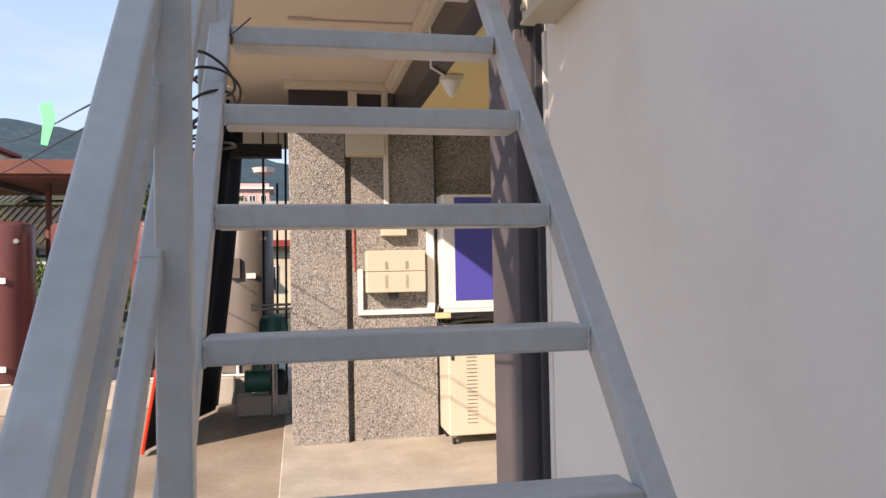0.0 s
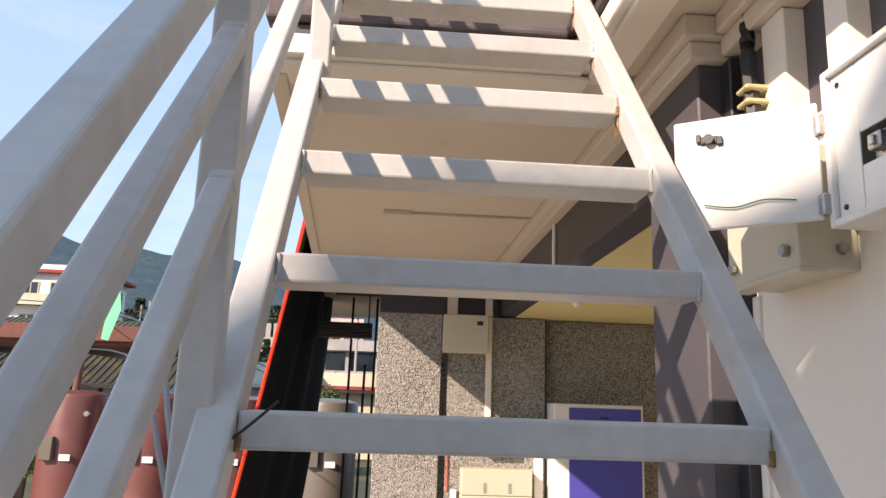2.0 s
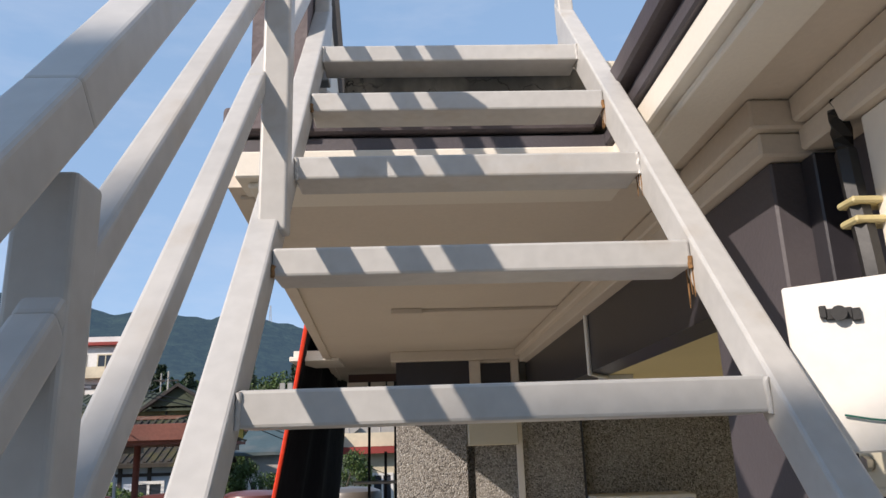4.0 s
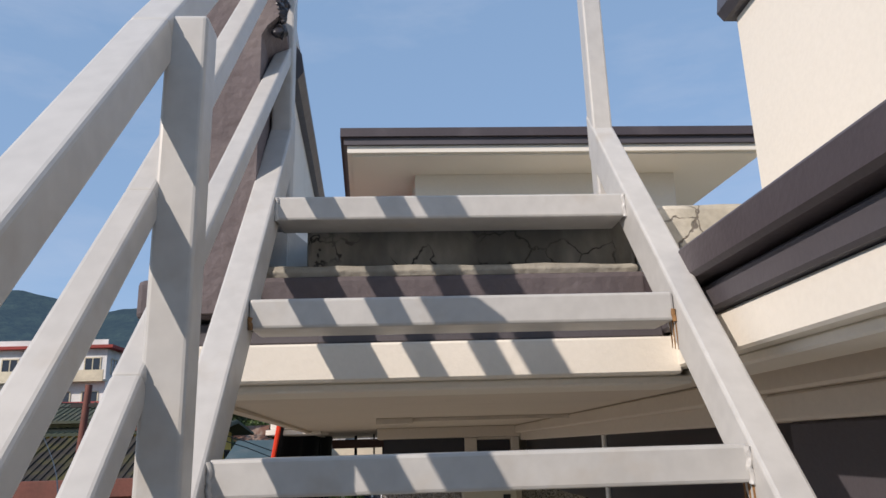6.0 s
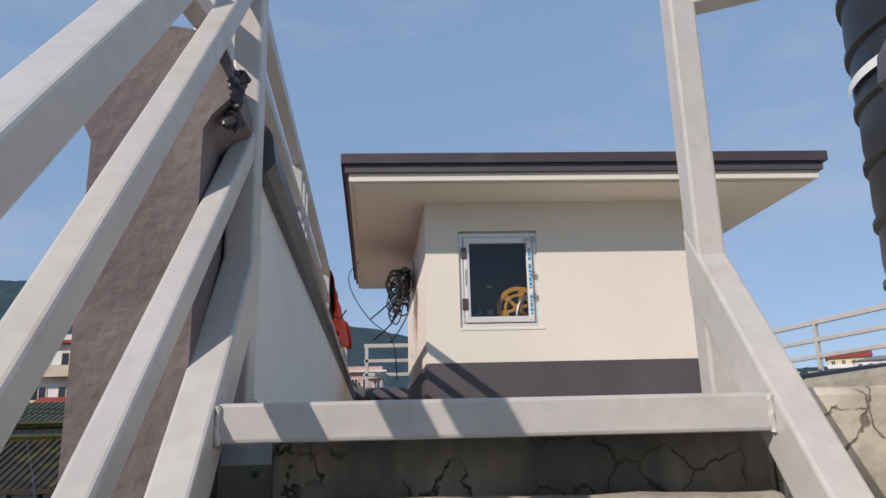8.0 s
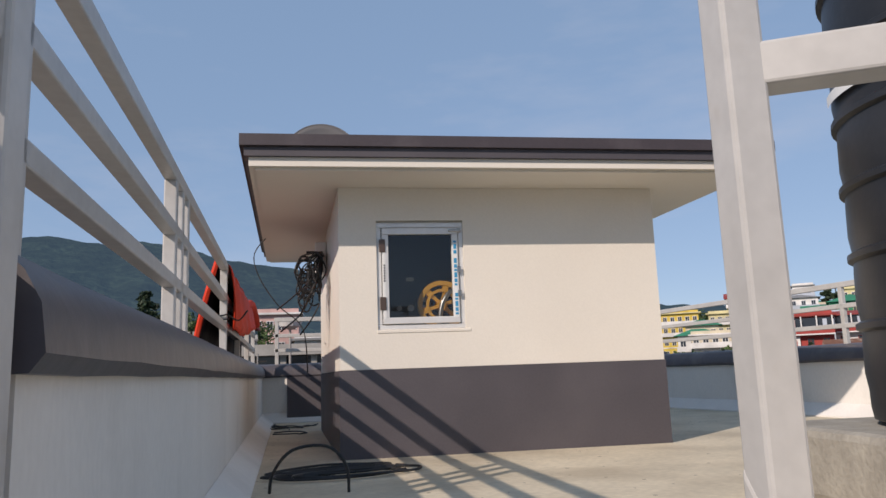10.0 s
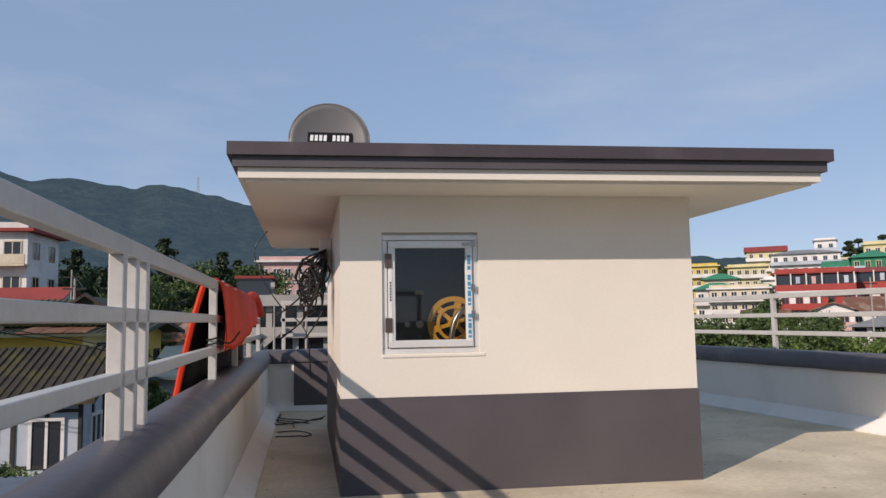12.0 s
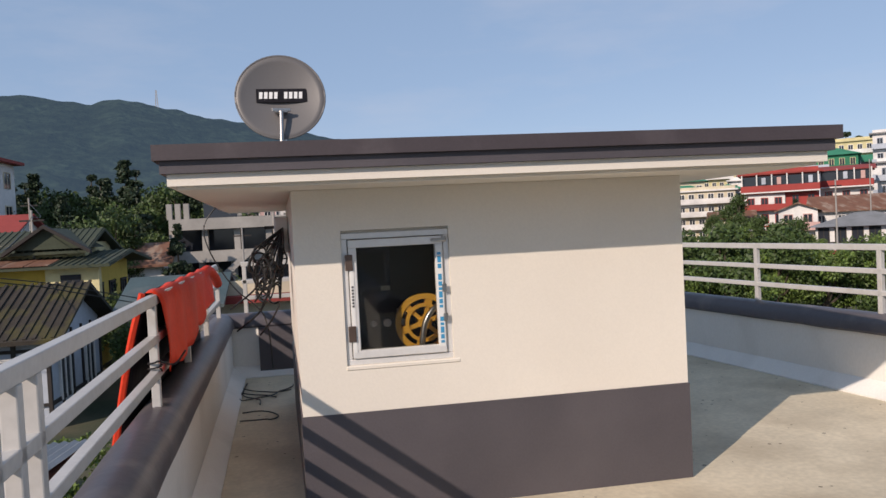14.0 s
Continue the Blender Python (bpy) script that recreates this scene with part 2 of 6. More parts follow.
ALU = material("brushed_aluminium", (0.80, 0.79, 0.77), 0.4, 0.25, vary=0.08, scale=12, bump=0.03)
CHROME = material("worn_steel", (0.5, 0.49, 0.47), 0.35, 1.0, vary=0.2, scale=30, bump=0.05)
IVORY = material("ivory_metal_paint", (0.60, 0.55, 0.43), 0.4, vary=0.05, scale=4, bump=0.04)
WHITE_METAL = material("white_metal_paint", (0.83, 0.81, 0.77), 0.35, vary=0.04, scale=4, bump=0.04, dirt=(0.5, 0.42, 0.3), dirt_amount=0.3, dirt_edge=0.68, dirt_scale=6)
BLUE = material("blue_violet_panel", (0.075, 0.07, 0.38), 0.35, vary=0.05, bump=0.03)
BLACK = material("black_plastic", (0.02, 0.02, 0.021), 0.45, vary=0.2, bump=0.05)
TANK = material("black_polyethylene", (0.022, 0.023, 0.027), 0.42, vary=0.25, scale=3, fine=40, bump=0.06, dirt=(0.09, 0.08, 0.07), dirt_amount=0.2, dirt_scale=2.5)
ORANGE = material("orange_tarpaulin", (0.74, 0.055, 0.022), 0.6, spec=0.2, vary=0.15, scale=6, fine=40, bump=0.35, bump_scale=12, depth=0.02)
BLACK_CLOTH = material("black_tarpaulin", (0.012, 0.011, 0.016), 0.75, spec=0.2, vary=0.3, scale=5, bump=0.4, bump_scale=9, depth=0.02)
GREEN_TAPE = material("green_tape", (0.12, 0.75, 0.35), 0.4, vary=0.05, bump=0.02)
BROWN = material("red_brown_cylinder_paint", (0.17, 0.062, 0.056), 0.35, vary=0.08, scale=3, bump=0.03, dirt=(0.35, 0.2, 0.17), dirt_amount=0.3)
BEIGE = material("beige_cylinder_paint", (0.16, 0.138, 0.118), 0.35, vary=0.08, scale=3, bump=0.03)
TEAL = material("dark_green_paint", (0.02, 0.14, 0.11), 0.4, vary=0.15, scale=8, bump=0.05)
ORANGE_WHEEL = material("yellow_orange_paint", (0.85, 0.45, 0.06), 0.4, vary=0.1, scale=8, bump=0.03)
LABEL = material("white_label", (0.8, 0.8, 0.78), 0.5, vary=0.03, bump=0.0)
TAPE_BLUE = material("blue_print", (0.03, 0.30, 0.55), 0.5, vary=0.03, bump=0.0)
DISH = material("grey_dish_paint", (0.15, 0.142, 0.138), 0.45, vary=0.06, scale=3, bump=0.03)
PANE = glass("clear_pane")
# Far window glass; also colours the slabs that stand in for shaded openings.
PANE_AND_SHADE = bpy.data.materials.new("dark_far_pane_and_shade")
PANE_AND_SHADE.use_nodes = True
PANE_AND_SHADE.node_tree.nodes["Principled BSDF"].inputs["Base Color"].default_value = (0.03, 0.035, 0.045, 1)
PANE_AND_SHADE.node_tree.nodes["Principled BSDF"].inputs["Roughness"].default_value = 0.08


# ---- builders ----
def cube(bm, x0, x1, y0, y1, z0, z1, bevel=0.0, segments=1):
    """A box between bounds, with eased edges."""
    m = Matrix.Translation(((x0 + x1) / 2, (y0 + y1) / 2, (z0 + z1) / 2)) @ Matrix.Diagonal((x1 - x0, y1 - y0, z1 - z0, 1))
    r = bmesh.ops.create_cube(bm, size=1, matrix=m)
    if bevel:
        edges = {e for v in r["verts"] for e in v.link_edges}
        bmesh.ops.bevel(bm, geom=list(edges), offset=bevel, segments=segments, affect="EDGES", profile=0.5)
    return bm


def tube(bm, p, q, w, h, bevel=0.004, up=(0, 0, 1), segments=2):
    """A rectangular tube from p to q: w across, h along the side that is nearest to up."""
    p, q = Vector(p), Vector(q)
    ahead = (q - p).normalized()
    side = ahead.cross(Vector(up)).normalized()
    top = side.cross(ahead)
    m = Matrix((side, ahead, top)).transposed().to_4x4()
    m = Matrix.Translation((p + q) / 2) @ m @ Matrix.Diagonal((w, (q - p).length, h, 1))
    r = bmesh.ops.create_cube(bm, size=1, matrix=m)
    if bevel:
        edges = {e for v in r["verts"] for e in v.link_edges}
        bmesh.ops.bevel(bm, geom=list(edges), offset=bevel, segments=segments, affect="EDGES", profile=0.5)
    return bm


def rod(bm, p, q, r, r2=None, n=12):
    p, q = Vector(p), Vector(q)
    turn = (q - p).to_track_quat("Z", "Y").to_matrix().to_4x4()
    bmesh.ops.create_cone(bm, cap_ends=True, segments=n, radius1=r, radius2=r if r2 is None else r2, depth=(q - p).length,
                          matrix=Matrix.Translation((p + q) / 2) @ turn)
    return bm


def lathe(bm, centre, profile, n=32):
    """A turned body about the z axis: profile rows (radius, height)."""
    cx, cy, cz = centre
    rings = [[bm.verts.new((cx + r * math.cos(2 * math.pi * k / n), cy + r * math.sin(2 * math.pi * k / n), cz + h)) for k in range(n)] for r, h in profile]
    for a, b in zip(rings, rings[1:]):
        for k in range(n):
            bm.faces.new((a[k], a[(k + 1) % n], b[(k + 1) % n], b[k]))
    bm.faces.new(rings[0][::-1])
    bm.faces.new(rings[-1])
    return bm


def prism(bm, outline, a, b, place):
    """An outline of 2D points swept from a to b; place(u, v, w) gives the 3D point."""
    r0 = [bm.verts.new(place(u, v, a)) for u, v in outline]
    r1 = [bm.verts.new(place(u, v, b)) for u, v in outline]
    k = len(outline)
    for i in range(k):
        bm.faces.new((r0[i], r0[(i + 1) % k], r1[(i + 1) % k], r1[i]))
    bm.faces.new(r0[::-1])
    bm.faces.new(r1)
    return bm


def cable(bm, points, r=0.005, n=6):
    """A round cable through points, smoothed."""
    pts = [Vector(p) for p in points]
    fine = []
    for i in range(len(pts) - 1):
        p0, p1, p2, p3 = pts[max(i - 1, 0)], pts[i], pts[i + 1], pts[min(i + 2, len(pts) - 1)]
        for k in range(5):
            t = k / 5
            fine.append(0.5 * (2 * p1 + (p2 - p0) * t + (2 * p0 - 5 * p1 + 4 * p2 - p3) * t * t + (3 * p1 - p0 - 3 * p2 + p3) * t ** 3))
    fine.append(pts[-1])
    rings = []
    for i, p in enumerate(fine):
        d = (fine[min(i + 1, len(fine) - 1)] - fine[max(i - 1, 0)]).normalized()
        s = d.cross(Vector((0.13, 0.21, 0.97))).normalized()
        u = s.cross(d)
        rings.append([bm.verts.new(p + r * (math.cos(2 * math.pi * k / n) * s + math.sin(2 * math.pi * k / n) * u)) for k in range(n)])
    for a, b in zip(rings, rings[1:]):
        for k in range(n):
            bm.faces.new((a[k], a[(k + 1) % n], b[(k + 1) % n], b[k]))
    bm.faces.new(rings[0][::-1])
    bm.faces.new(rings[-1])
    return bm


def to_mesh(name, bm, mat, smooth=False):
    bmesh.ops.recalc_face_normals(bm, faces=bm.faces)
    me = bpy.data.meshes.new(name)
    bm.to_mesh(me)
    bm.free()
    me.materials.append(mat)
    if smooth:
        me.polygons.foreach_set("use_smooth", [True] * len(me.polygons))
        me.set_sharp_from_angle(angle=radians(40))
    return me


def part(name, bm, mat, parent=None, label="", smooth=False):
    ob = new(name, to_mesh(name, bm, mat, smooth))
    if parent is not None:
        ob.parent = parent
        ob.matrix_parent_inverse = parent.matrix_world.inverted()
    if label:
        tagged(ob, label)
    return ob


def thing(name, label, category, at=(0, 0, 0), group="", kind=""):
    ob = new(name)
    ob.empty_display_size = 0.1
    ob.location = at
    ob.matrix_world = Matrix.Translation(at)
    return tagged(ob, label, category, group, kind)


def structure(name, bm, mat, label, category="wall", smooth=False):
    return tagged(new(name, to_mesh(name, bm, mat, smooth)), label, category, kind="structure")


B = bmesh.new


# ---- plan ----
GROUND, DECK_Z, SOFFIT_Z = -0.265, 3.527, 3.245
STEP_Y, STEP_Z, TOP_Y, TOP_Z = 0.2148, 0.2539, 2.787, 3.610     # front top edge of the top tread and the going and rise
STAIR_L, STAIR_R = -0.26, 0.458                                  # inner faces of the stringers
SLOPE = STEP_Z / STEP_Y


def stair_z(y):
    return TOP_Z + (y - TOP_Y) * SLOPE


def left_x(y):
    """The centre line of the parapet beside the stair and along the deck."""
    return -0.365 - 0.0525 * (y - 2.85)


def right_x(y):
    return 4.37 - 0.155 * (y - 8.2)


BACK_Y = 10.95
HUT_X0, HUT_X1, HUT_Y, HUT_SHEAR, HUT_D = 0.102, 2.155, 6.795, -0.05, 2.65

# ---- ground and yard ----
bm = B()
rings = [0, 14, 30, 60, 120, 250, 600, 1200, 2600]
prev = None
for r in rings:
    if r == 0:
        ring = [bm.verts.new((0, 6, GROUND - 0.06))]
    else:
        ring = [bm.verts.new((r * math.sin(2 * math.pi * k / 48), 6 + r * math.cos(2 * math.pi * k / 48), GROUND - 0.06)) for k in range(48)]
        for k in range(48):
            a, b2 = ring[k], ring[(k + 1) % 48]
            if len(prev) == 1:
                bm.faces.new((prev[0], b2, a))
            else:
                bm.faces.new((prev[k], prev[(k + 1) % 48], b2, a))
    prev = ring
EARTH = material("earth_and_grass", (0.055, 0.07, 0.03), 0.95, vary=0.4, scale=0.6, fine=9, bump=0.5, dirt=(0.13, 0.10, 0.06), dirt_amount=0.6, dirt_scale=0.25, dirt_edge=0.5)
structure("ground", bm, EARTH, "earth and grass ground running out to the hills", "ground")
structure("pavement", cube(B(), -14.0, 0.05, -6, 13.5, GROUND - 0.3, GROUND), YARD, "stained brown concrete yard beside the building", "pavement")
structure("floor", cube(B(), 0.05 - 0.31, 3.4, 4.2, 9.5, GROUND - 0.3, GROUND + 0.012, 0.01), PORCH, "pale worn concrete porch floor slab", "floor")
structure("pavement_edge", cube(B(), 0.052, 1.3, -6, 4.198, GROUND - 0.3, GROUND + 0.006), PORCH, "pale concrete apron under the stair", "pavement")
structure("kerb", cube(B(), -7.0, -0.9, 9.25, 9.45, GROUND, 0.08, 0.02, 2), PORCH, "low painted concrete kerb before the water cylinders", "kerb")
structure("plinth", cube(B(), -7.0, -0.3, 9.45, 11.2, GROUND, 0.03, 0.01), PORCH, "low concrete plinth under the water cylinders", "plinth")

# ---- lower building: porch, pillar and walls ----
structure("pillar", cube(B(), -0.165, 0.372, 6.742, 7.25, GROUND, 2.842, 0.006), PEBBLE, "square pillar faced in grey pebbledash", "pillar")
structure("wall_back", cube(B(), 0.43, 1.26, 6.80, 7.15, GROUND, 2.838), PEBBLE, "porch back wall faced in pebbledash", "wall")
structure("wall_back_groove", cube(B(), 0.372, 0.43, 6.86, 7.15, GROUND, 2.838), PEBBLE, "recessed joint beside the pebbledash pillar", "wall")
structure("wall_back_upper", cube(B(), 1.262, 3.4, 6.90, 7.15, GROUND, 2.838), PEBBLE, "set-back pebbledash wall behind the cabinets", "wall")
structure("lintel_panel_1", cube(B(), -0.16, 0.41, 6.75, 7.1, 2.844, 3.168), DARK, "dark glazed transom panel over the pillar", "transom")
structure("lintel_panel_2", cube(B(), 0.50, 0.74, 6.80, 7.1, 2.844, 3.15), DARK, "dark glazed transom panel with a cream frame", "transom")
bm = B()
cube(bm, 0.411, 0.498, 6.74, 7.1, 2.842, 3.168, 0.004)
cube(bm, 0.742, 0.80, 6.74, 7.1, 2.842, 3.168, 0.004)
cube(bm, 0.499, 0.741, 6.76, 7.1, 3.151, 3.168)
structure("trim_transom", bm, SOFFIT, "cream frame posts round the dark transom", "trim")
bm = B()
cube(bm, -0.20, 0.86, 6.68, 7.1, 3.17, 3.244, 0.004)
structure("cornice_back", bm, SOFFIT, "cream cornice over the transom", "trim")
structure("wall_house_back", cube(B(), 0.80, 3.4, 7.16, 7.4, GROUND, 3.24), CREAM, "cream wall behind the porch", "wall")

# soffit over the porch: follows the skewed parapet on one side
bm = B()
prism(bm, [(left_x(2.93) - 0.17, 2.93), (0.86, 2.93), (0.86, 10.9), (left_x(10.9) - 0.17, 10.9)], SOFFIT_Z, SOFFIT_Z + 0.14, lambda u, v, w: (u, v, w))
structure("ceiling", bm, SOFFIT, "cream painted concrete soffit with stains", "ceiling")
bm = B()
prism(bm, [(left_x(2.93) - 0.15, 3.0), (left_x(2.93) - 0.11, 3.0), (left_x(10.8) - 0.11, 10.8), (left_x(10.8) - 0.15, 10.8)], SOFFIT_Z - 0.012, SOFFIT_Z - 0.001, lambda u, v, w: (u, v, w))
structure("trim_soffit_drip", bm, SOFFIT, "narrow drip moulding along the soffit edge", "trim")
structure("cornice_beam", cube(cube(B(), 0.80, 0.885, 2.97, 6.68, 3.14, 3.244, 0.004), 0.765, 0.86, 2.97, 6.68, 3.19, 3.243, 0.006), SOFFIT, "cream cornice along the dark beam", "trim")
bm = B()
prism(bm, [(2.97, 3.14), (6.80, 3.14), (6.80, 2.850), (2.97, 2.862)], 0.862, 1.0, lambda u, v, w: (w, u, v))
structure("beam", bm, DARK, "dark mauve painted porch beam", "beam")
bm = B()
prism(bm, [(2.97, 2.866), (6.898, 2.846), (6.898, 2.95), (2.97, 2.97)], 1.002, 3.4, lambda u, v, w: (w, u, v))
structure("ceiling_porch", bm, YELLOW, "yellow painted porch ceiling", "ceiling")
structure("wall_porch_side", cube(B(), 3.4, 3.6, 2.5, 7.4, GROUND, 3.24), YELLOW, "yellow side wall of the porch", "wall")

# ---- wing beside the stair ----
WING_X = 0.942
structure("wall_wing", cube(B(), WING_X, WING_X + 0.2, -6.0, 2.466, GROUND, 2.80), WHITE, "off-white plastered wall beside the stair", "wall")
structure("trim_wall_edge", cube(B(), WING_X - 0.012, WING_X + 0.1, 2.44, 2.475, GROUND, 2.42, 0.004), WHITE, "white corner strip at the end of the wall", "trim")
structure("pilaster", cube(B(), 0.826, 1.10, 2.536, 2.963, GROUND, 3.14, 0.006), MAUVE, "smooth mauve painted pilaster", "pilaster")
# near-black instead of mauve: the recess's shade is put into the colour
structure("pilaster_return", cube(B(), 0.90, 1.10, 2.476, 2.535, GROUND, 3.14, 0.004), DARK, "recessed return beside the mauve pilaster, shade put into its near-black colour", "pilaster")
structure("wall_wing_upper", cube(B(), WING_X + 0.03, WING_X + 0.2, -6.0, 2.50, 2.80, 3.15), MAUVE, "mauve band of wall above the plaster", "wall")
bm = B()
cube(bm, 0.79, 1.10, 2.50, 3.0, 3.141, 3.20, 0.006)
cube(bm, 0.765, 1.10, 2.475, 3.02, 3.201, 3.274, 0.006)
structure("cornice_pilaster", bm, SOFFIT, "stepped cream cornice round the pilaster", "trim")
bm = B()
cube(bm, 0.885, 1.10, -6.0, 2.498, 3.151, 3.21, 0.006)
cube(bm, 0.86, 1.10, -6.0, 2.473, 3.211, 3.274, 0.006)
structure("cornice_wing", bm, SOFFIT, "stepped cream cornice along the wing", "trim")

# wing roof edge: two mauve bands, cream band, soffit
structure("ceiling_wing_eave", cube(B(), 0.575, 1.10, -6.0, 2.926, 3.275, 3.324, 0.003), SOFFIT, "cream soffit under the wing's eave", "ceiling")
structure("fascia_wing_cream", cube(cube(B(), 0.552, 0.70, -6.0, 2.93, 3.252, 3.326, 0.005), 0.585, 0.70, -6.0, 2.925, 3.232, 3.252, 0.004), CREAM, "cream band of the wing's fascia", "fascia")
structure("fascia_wing_lower", cube(B(), 0.536, 0.70, -6.0, 2.90, 3.328, 3.378, 0.006), MAUVE, "lower mauve band of the wing's fascia", "fascia")
structure("fascia_wing_upper", cube(B(), 0.502, 0.64, -6.0, 2.88, 3.386, 3.452, 0.008), MAUVE_TOP, "upper mauve band of the wing's fascia", "fascia")
structure("roof_wing", cube(B(), 0.70, 4.0, -6.0, 2.90, 3.326, 3.45), BLOCK, "concrete roof slab of the wing", "roof")

def rough_box(x0, x1, y0, y1, z0, z1, cell=0.05, amount=0.006, seed=0):
    """A cast block with uneven faces and worn edges."""
    bm = B()
    cube(bm, x0, x1, y0, y1, z0, z1, 0.012, 2)
    cuts = max(1, int((x1 - x0) / cell))
    bmesh.ops.bisect_plane(bm, geom=bm.verts[:] + bm.edges[:] + bm.faces[:], plane_co=((x0 + x1) / 2, 0, 0), plane_no=(1, 0, 0))
    for k in range(1, cuts):
        bmesh.ops.bisect_plane(bm, geom=bm.verts[:] + bm.edges[:] + bm.faces[:], plane_co=(x0 + (x1 - x0) * k / cuts, 0, 0), plane_no=(1, 0, 0))
    for k in (0.35, 0.7):
        bmesh.ops.bisect_plane(bm, geom=bm.verts[:] + bm.edges[:] + bm.faces[:], plane_co=(0, 0, z0 + (z1 - z0) * k), plane_no=(0, 0, 1))
    for v in bm.verts:
        d = noise.noise_vector(v.co * 14 + Vector((seed, 0, 0))) * amount
        v.co += Vector((0, d.y, d.z if v.co.z > z0 + 0.02 else 0))
    return bm


# front roof edge behind the stair
FX0, FX1 = -0.50, 0.60
structure("fascia_front_cream", cube(cube(B(), FX0, 0.56, 2.838, 3.05, 3.240, 3.316, 0.005), FX0 + 0.03, 0.59, 2.875, 3.05, 3.222, 3.240, 0.004), CREAM, "cream band of the roof fascia", "fascia")
structure("fascia_front_lower", cube(B(), FX0 - 0.018, 0.54, 2.868, 3.05, 3.318, 3.366, 0.005), MAUVE, "lower mauve band of the roof fascia", "fascia")
structure("fascia_front_upper", rough_box(FX0 - 0.042, 0.51, 2.846, 3.05, 3.374, 3.456, 0.06, 0.003, 2), MAUVE_FRONT, "upper mauve band of the roof fascia with drips", "fascia")
structure("upstand", rough_box(-0.21, 0.51, 2.906, 3.09, 3.44, 3.606), CONCRETE, "dark stained and cracked concrete upstand behind the stair", "kerb")
structure("upstand_return", rough_box(0.511, 0.814, 2.902, 3.09, 3.44, 3.622, seed=3), WEATHERED, "pale weathered concrete upstand with flaking cream paint", "kerb")
structure("ledge_mortar", rough_box(-0.30, 0.50, 2.862, 2.9, 3.455, 3.482, 0.04, 0.005, 8), BLOCK, "rough mortar lip at the foot of the upstand", "trim")
structure("ledge_wing", rough_box(0.57, 0.812, 2.0, 2.9, 3.449, 3.462, 0.04, 0.004, 5), WEATHERED, "pale cement ledge along the foot of the wing's parapet", "trim")

# deck
bm = B()
prism(bm, [(left_x(3.05) - 0.1, 3.05), (7.0, 3.05), (right_x(BACK_Y) + 0.3, BACK_Y + 0.2), (left_x(BACK_Y) - 0.1, BACK_Y + 0.2)], 3.39, DECK_Z, lambda u, v, w: (u, v, w))
structure("floor_deck", bm, DECK, "yellowish stained cement roof deck", "floor")

# ---- parapets ----
CAP_TOP, CAP_LOW = 4.175, 4.025


def cap_outline(half=0.128):
    pts = [(half * math.cos(math.pi * k / 10), CAP_LOW + 0.02 + (CAP_TOP - CAP_LOW - 0.02) * math.sin(math.pi * k / 10) ** 0.8) for k in range(11)]
    return [(half - 0.015, CAP_LOW)] + pts + [(-half + 0.015, CAP_LOW)]


def run(p, q):
    """Place on a line of plan from p to q: u across to its right, v up, w along it."""
    p, q = Vector((*p, 0)), Vector((*q, 0))
    d = (q - p).normalized()
    s = Vector((d.y, -d.x, 0))
    return lambda u, v, w: p + d * w + s * u + Vector((0, 0, v)), (q - p).length


def parapet(tag, p, q, wall_mat, inner=1, words="weathered cream parapet wall", drop=0.0):
    flat, length = run(p, q)

    def f(u, v, w):
        return flat(u, v - (drop if v > DECK_Z + 0.2 else 0), w)

    structure("parapet_" + tag, prism(B(), [(-0.095, DECK_Z - 0.1), (0.095, DECK_Z - 0.1), (0.095, CAP_LOW + 0.01), (-0.095, CAP_LOW + 0.01)], 0.02, length, f), wall_mat, words, "parapet")
    structure("fillet_" + tag, prism(B(), [(inner * 0.09, DECK_Z - 0.02), (inner * 0.215, DECK_Z - 0.02), (inner * 0.215, DECK_Z + 0.012), (inner * 0.097, DECK_Z + 0.11)], 0.03, length, f), wall_mat, "sloped cement fillet at the foot of the parapet", "trim")
    bm = B()
    outline = cap_outline()
    steps = max(2, int(length / 0.25))
    rings = [[bm.verts.new(f(u * (1 + 0.035 * noise.noise(Vector((w * 2.1, u * 9, 3)))), v + 0.006 * noise.noise(Vector((w * 3, u * 7, 1))), w)) for u, v in outline] for w in [length * k / steps for k in range(steps + 1)]]
    for a, b2 in zip(rings, rings[1:]):
        for k in range(len(outline)):
            bm.faces.new((a[k], a[(k + 1) % len(outline)], b2[(k + 1) % len(outline)], b2[k]))
    bm.faces.new(rings[0][::-1])
    bm.faces.new(rings[-1])
    structure("cap_" + tag, bm, CAP, "rounded mauve parapet cap", "cap", smooth=True)
    return f, length


LEFT = parapet("left", (left_x(3.071), 3.071), (left_x(BACK_Y), BACK_Y), PARAPET)
BACK = parapet("back", (left_x(BACK_Y) - 0.17, BACK_Y), (right_x(BACK_Y) + 0.17, BACK_Y), PARAPET)
RIGHT = parapet("right", (right_x(2.0), 2.0), (right_x(BACK_Y), BACK_Y), PARAPET, -1, drop=0.04)
# the rough end of the parapet that faces the stair
END_X0, END_X1 = -0.467, -0.306                       # sides of the end face under the cap


def end_outline():
    mid, half = -0.377, 0.112
    arc = [(mid + half * math.cos(math.pi * k / 18), 4.052 + 0.118 * math.sin(math.pi * k / 18) ** 0.62) for k in range(19)]
    return [(END_X0, 3.38), (END_X1, 3.38), (END_X1, 4.0), (END_X1 + 0.012, 4.022)] + arc + [(END_X0 - 0.02, 4.022), (END_X0, 3.985)]


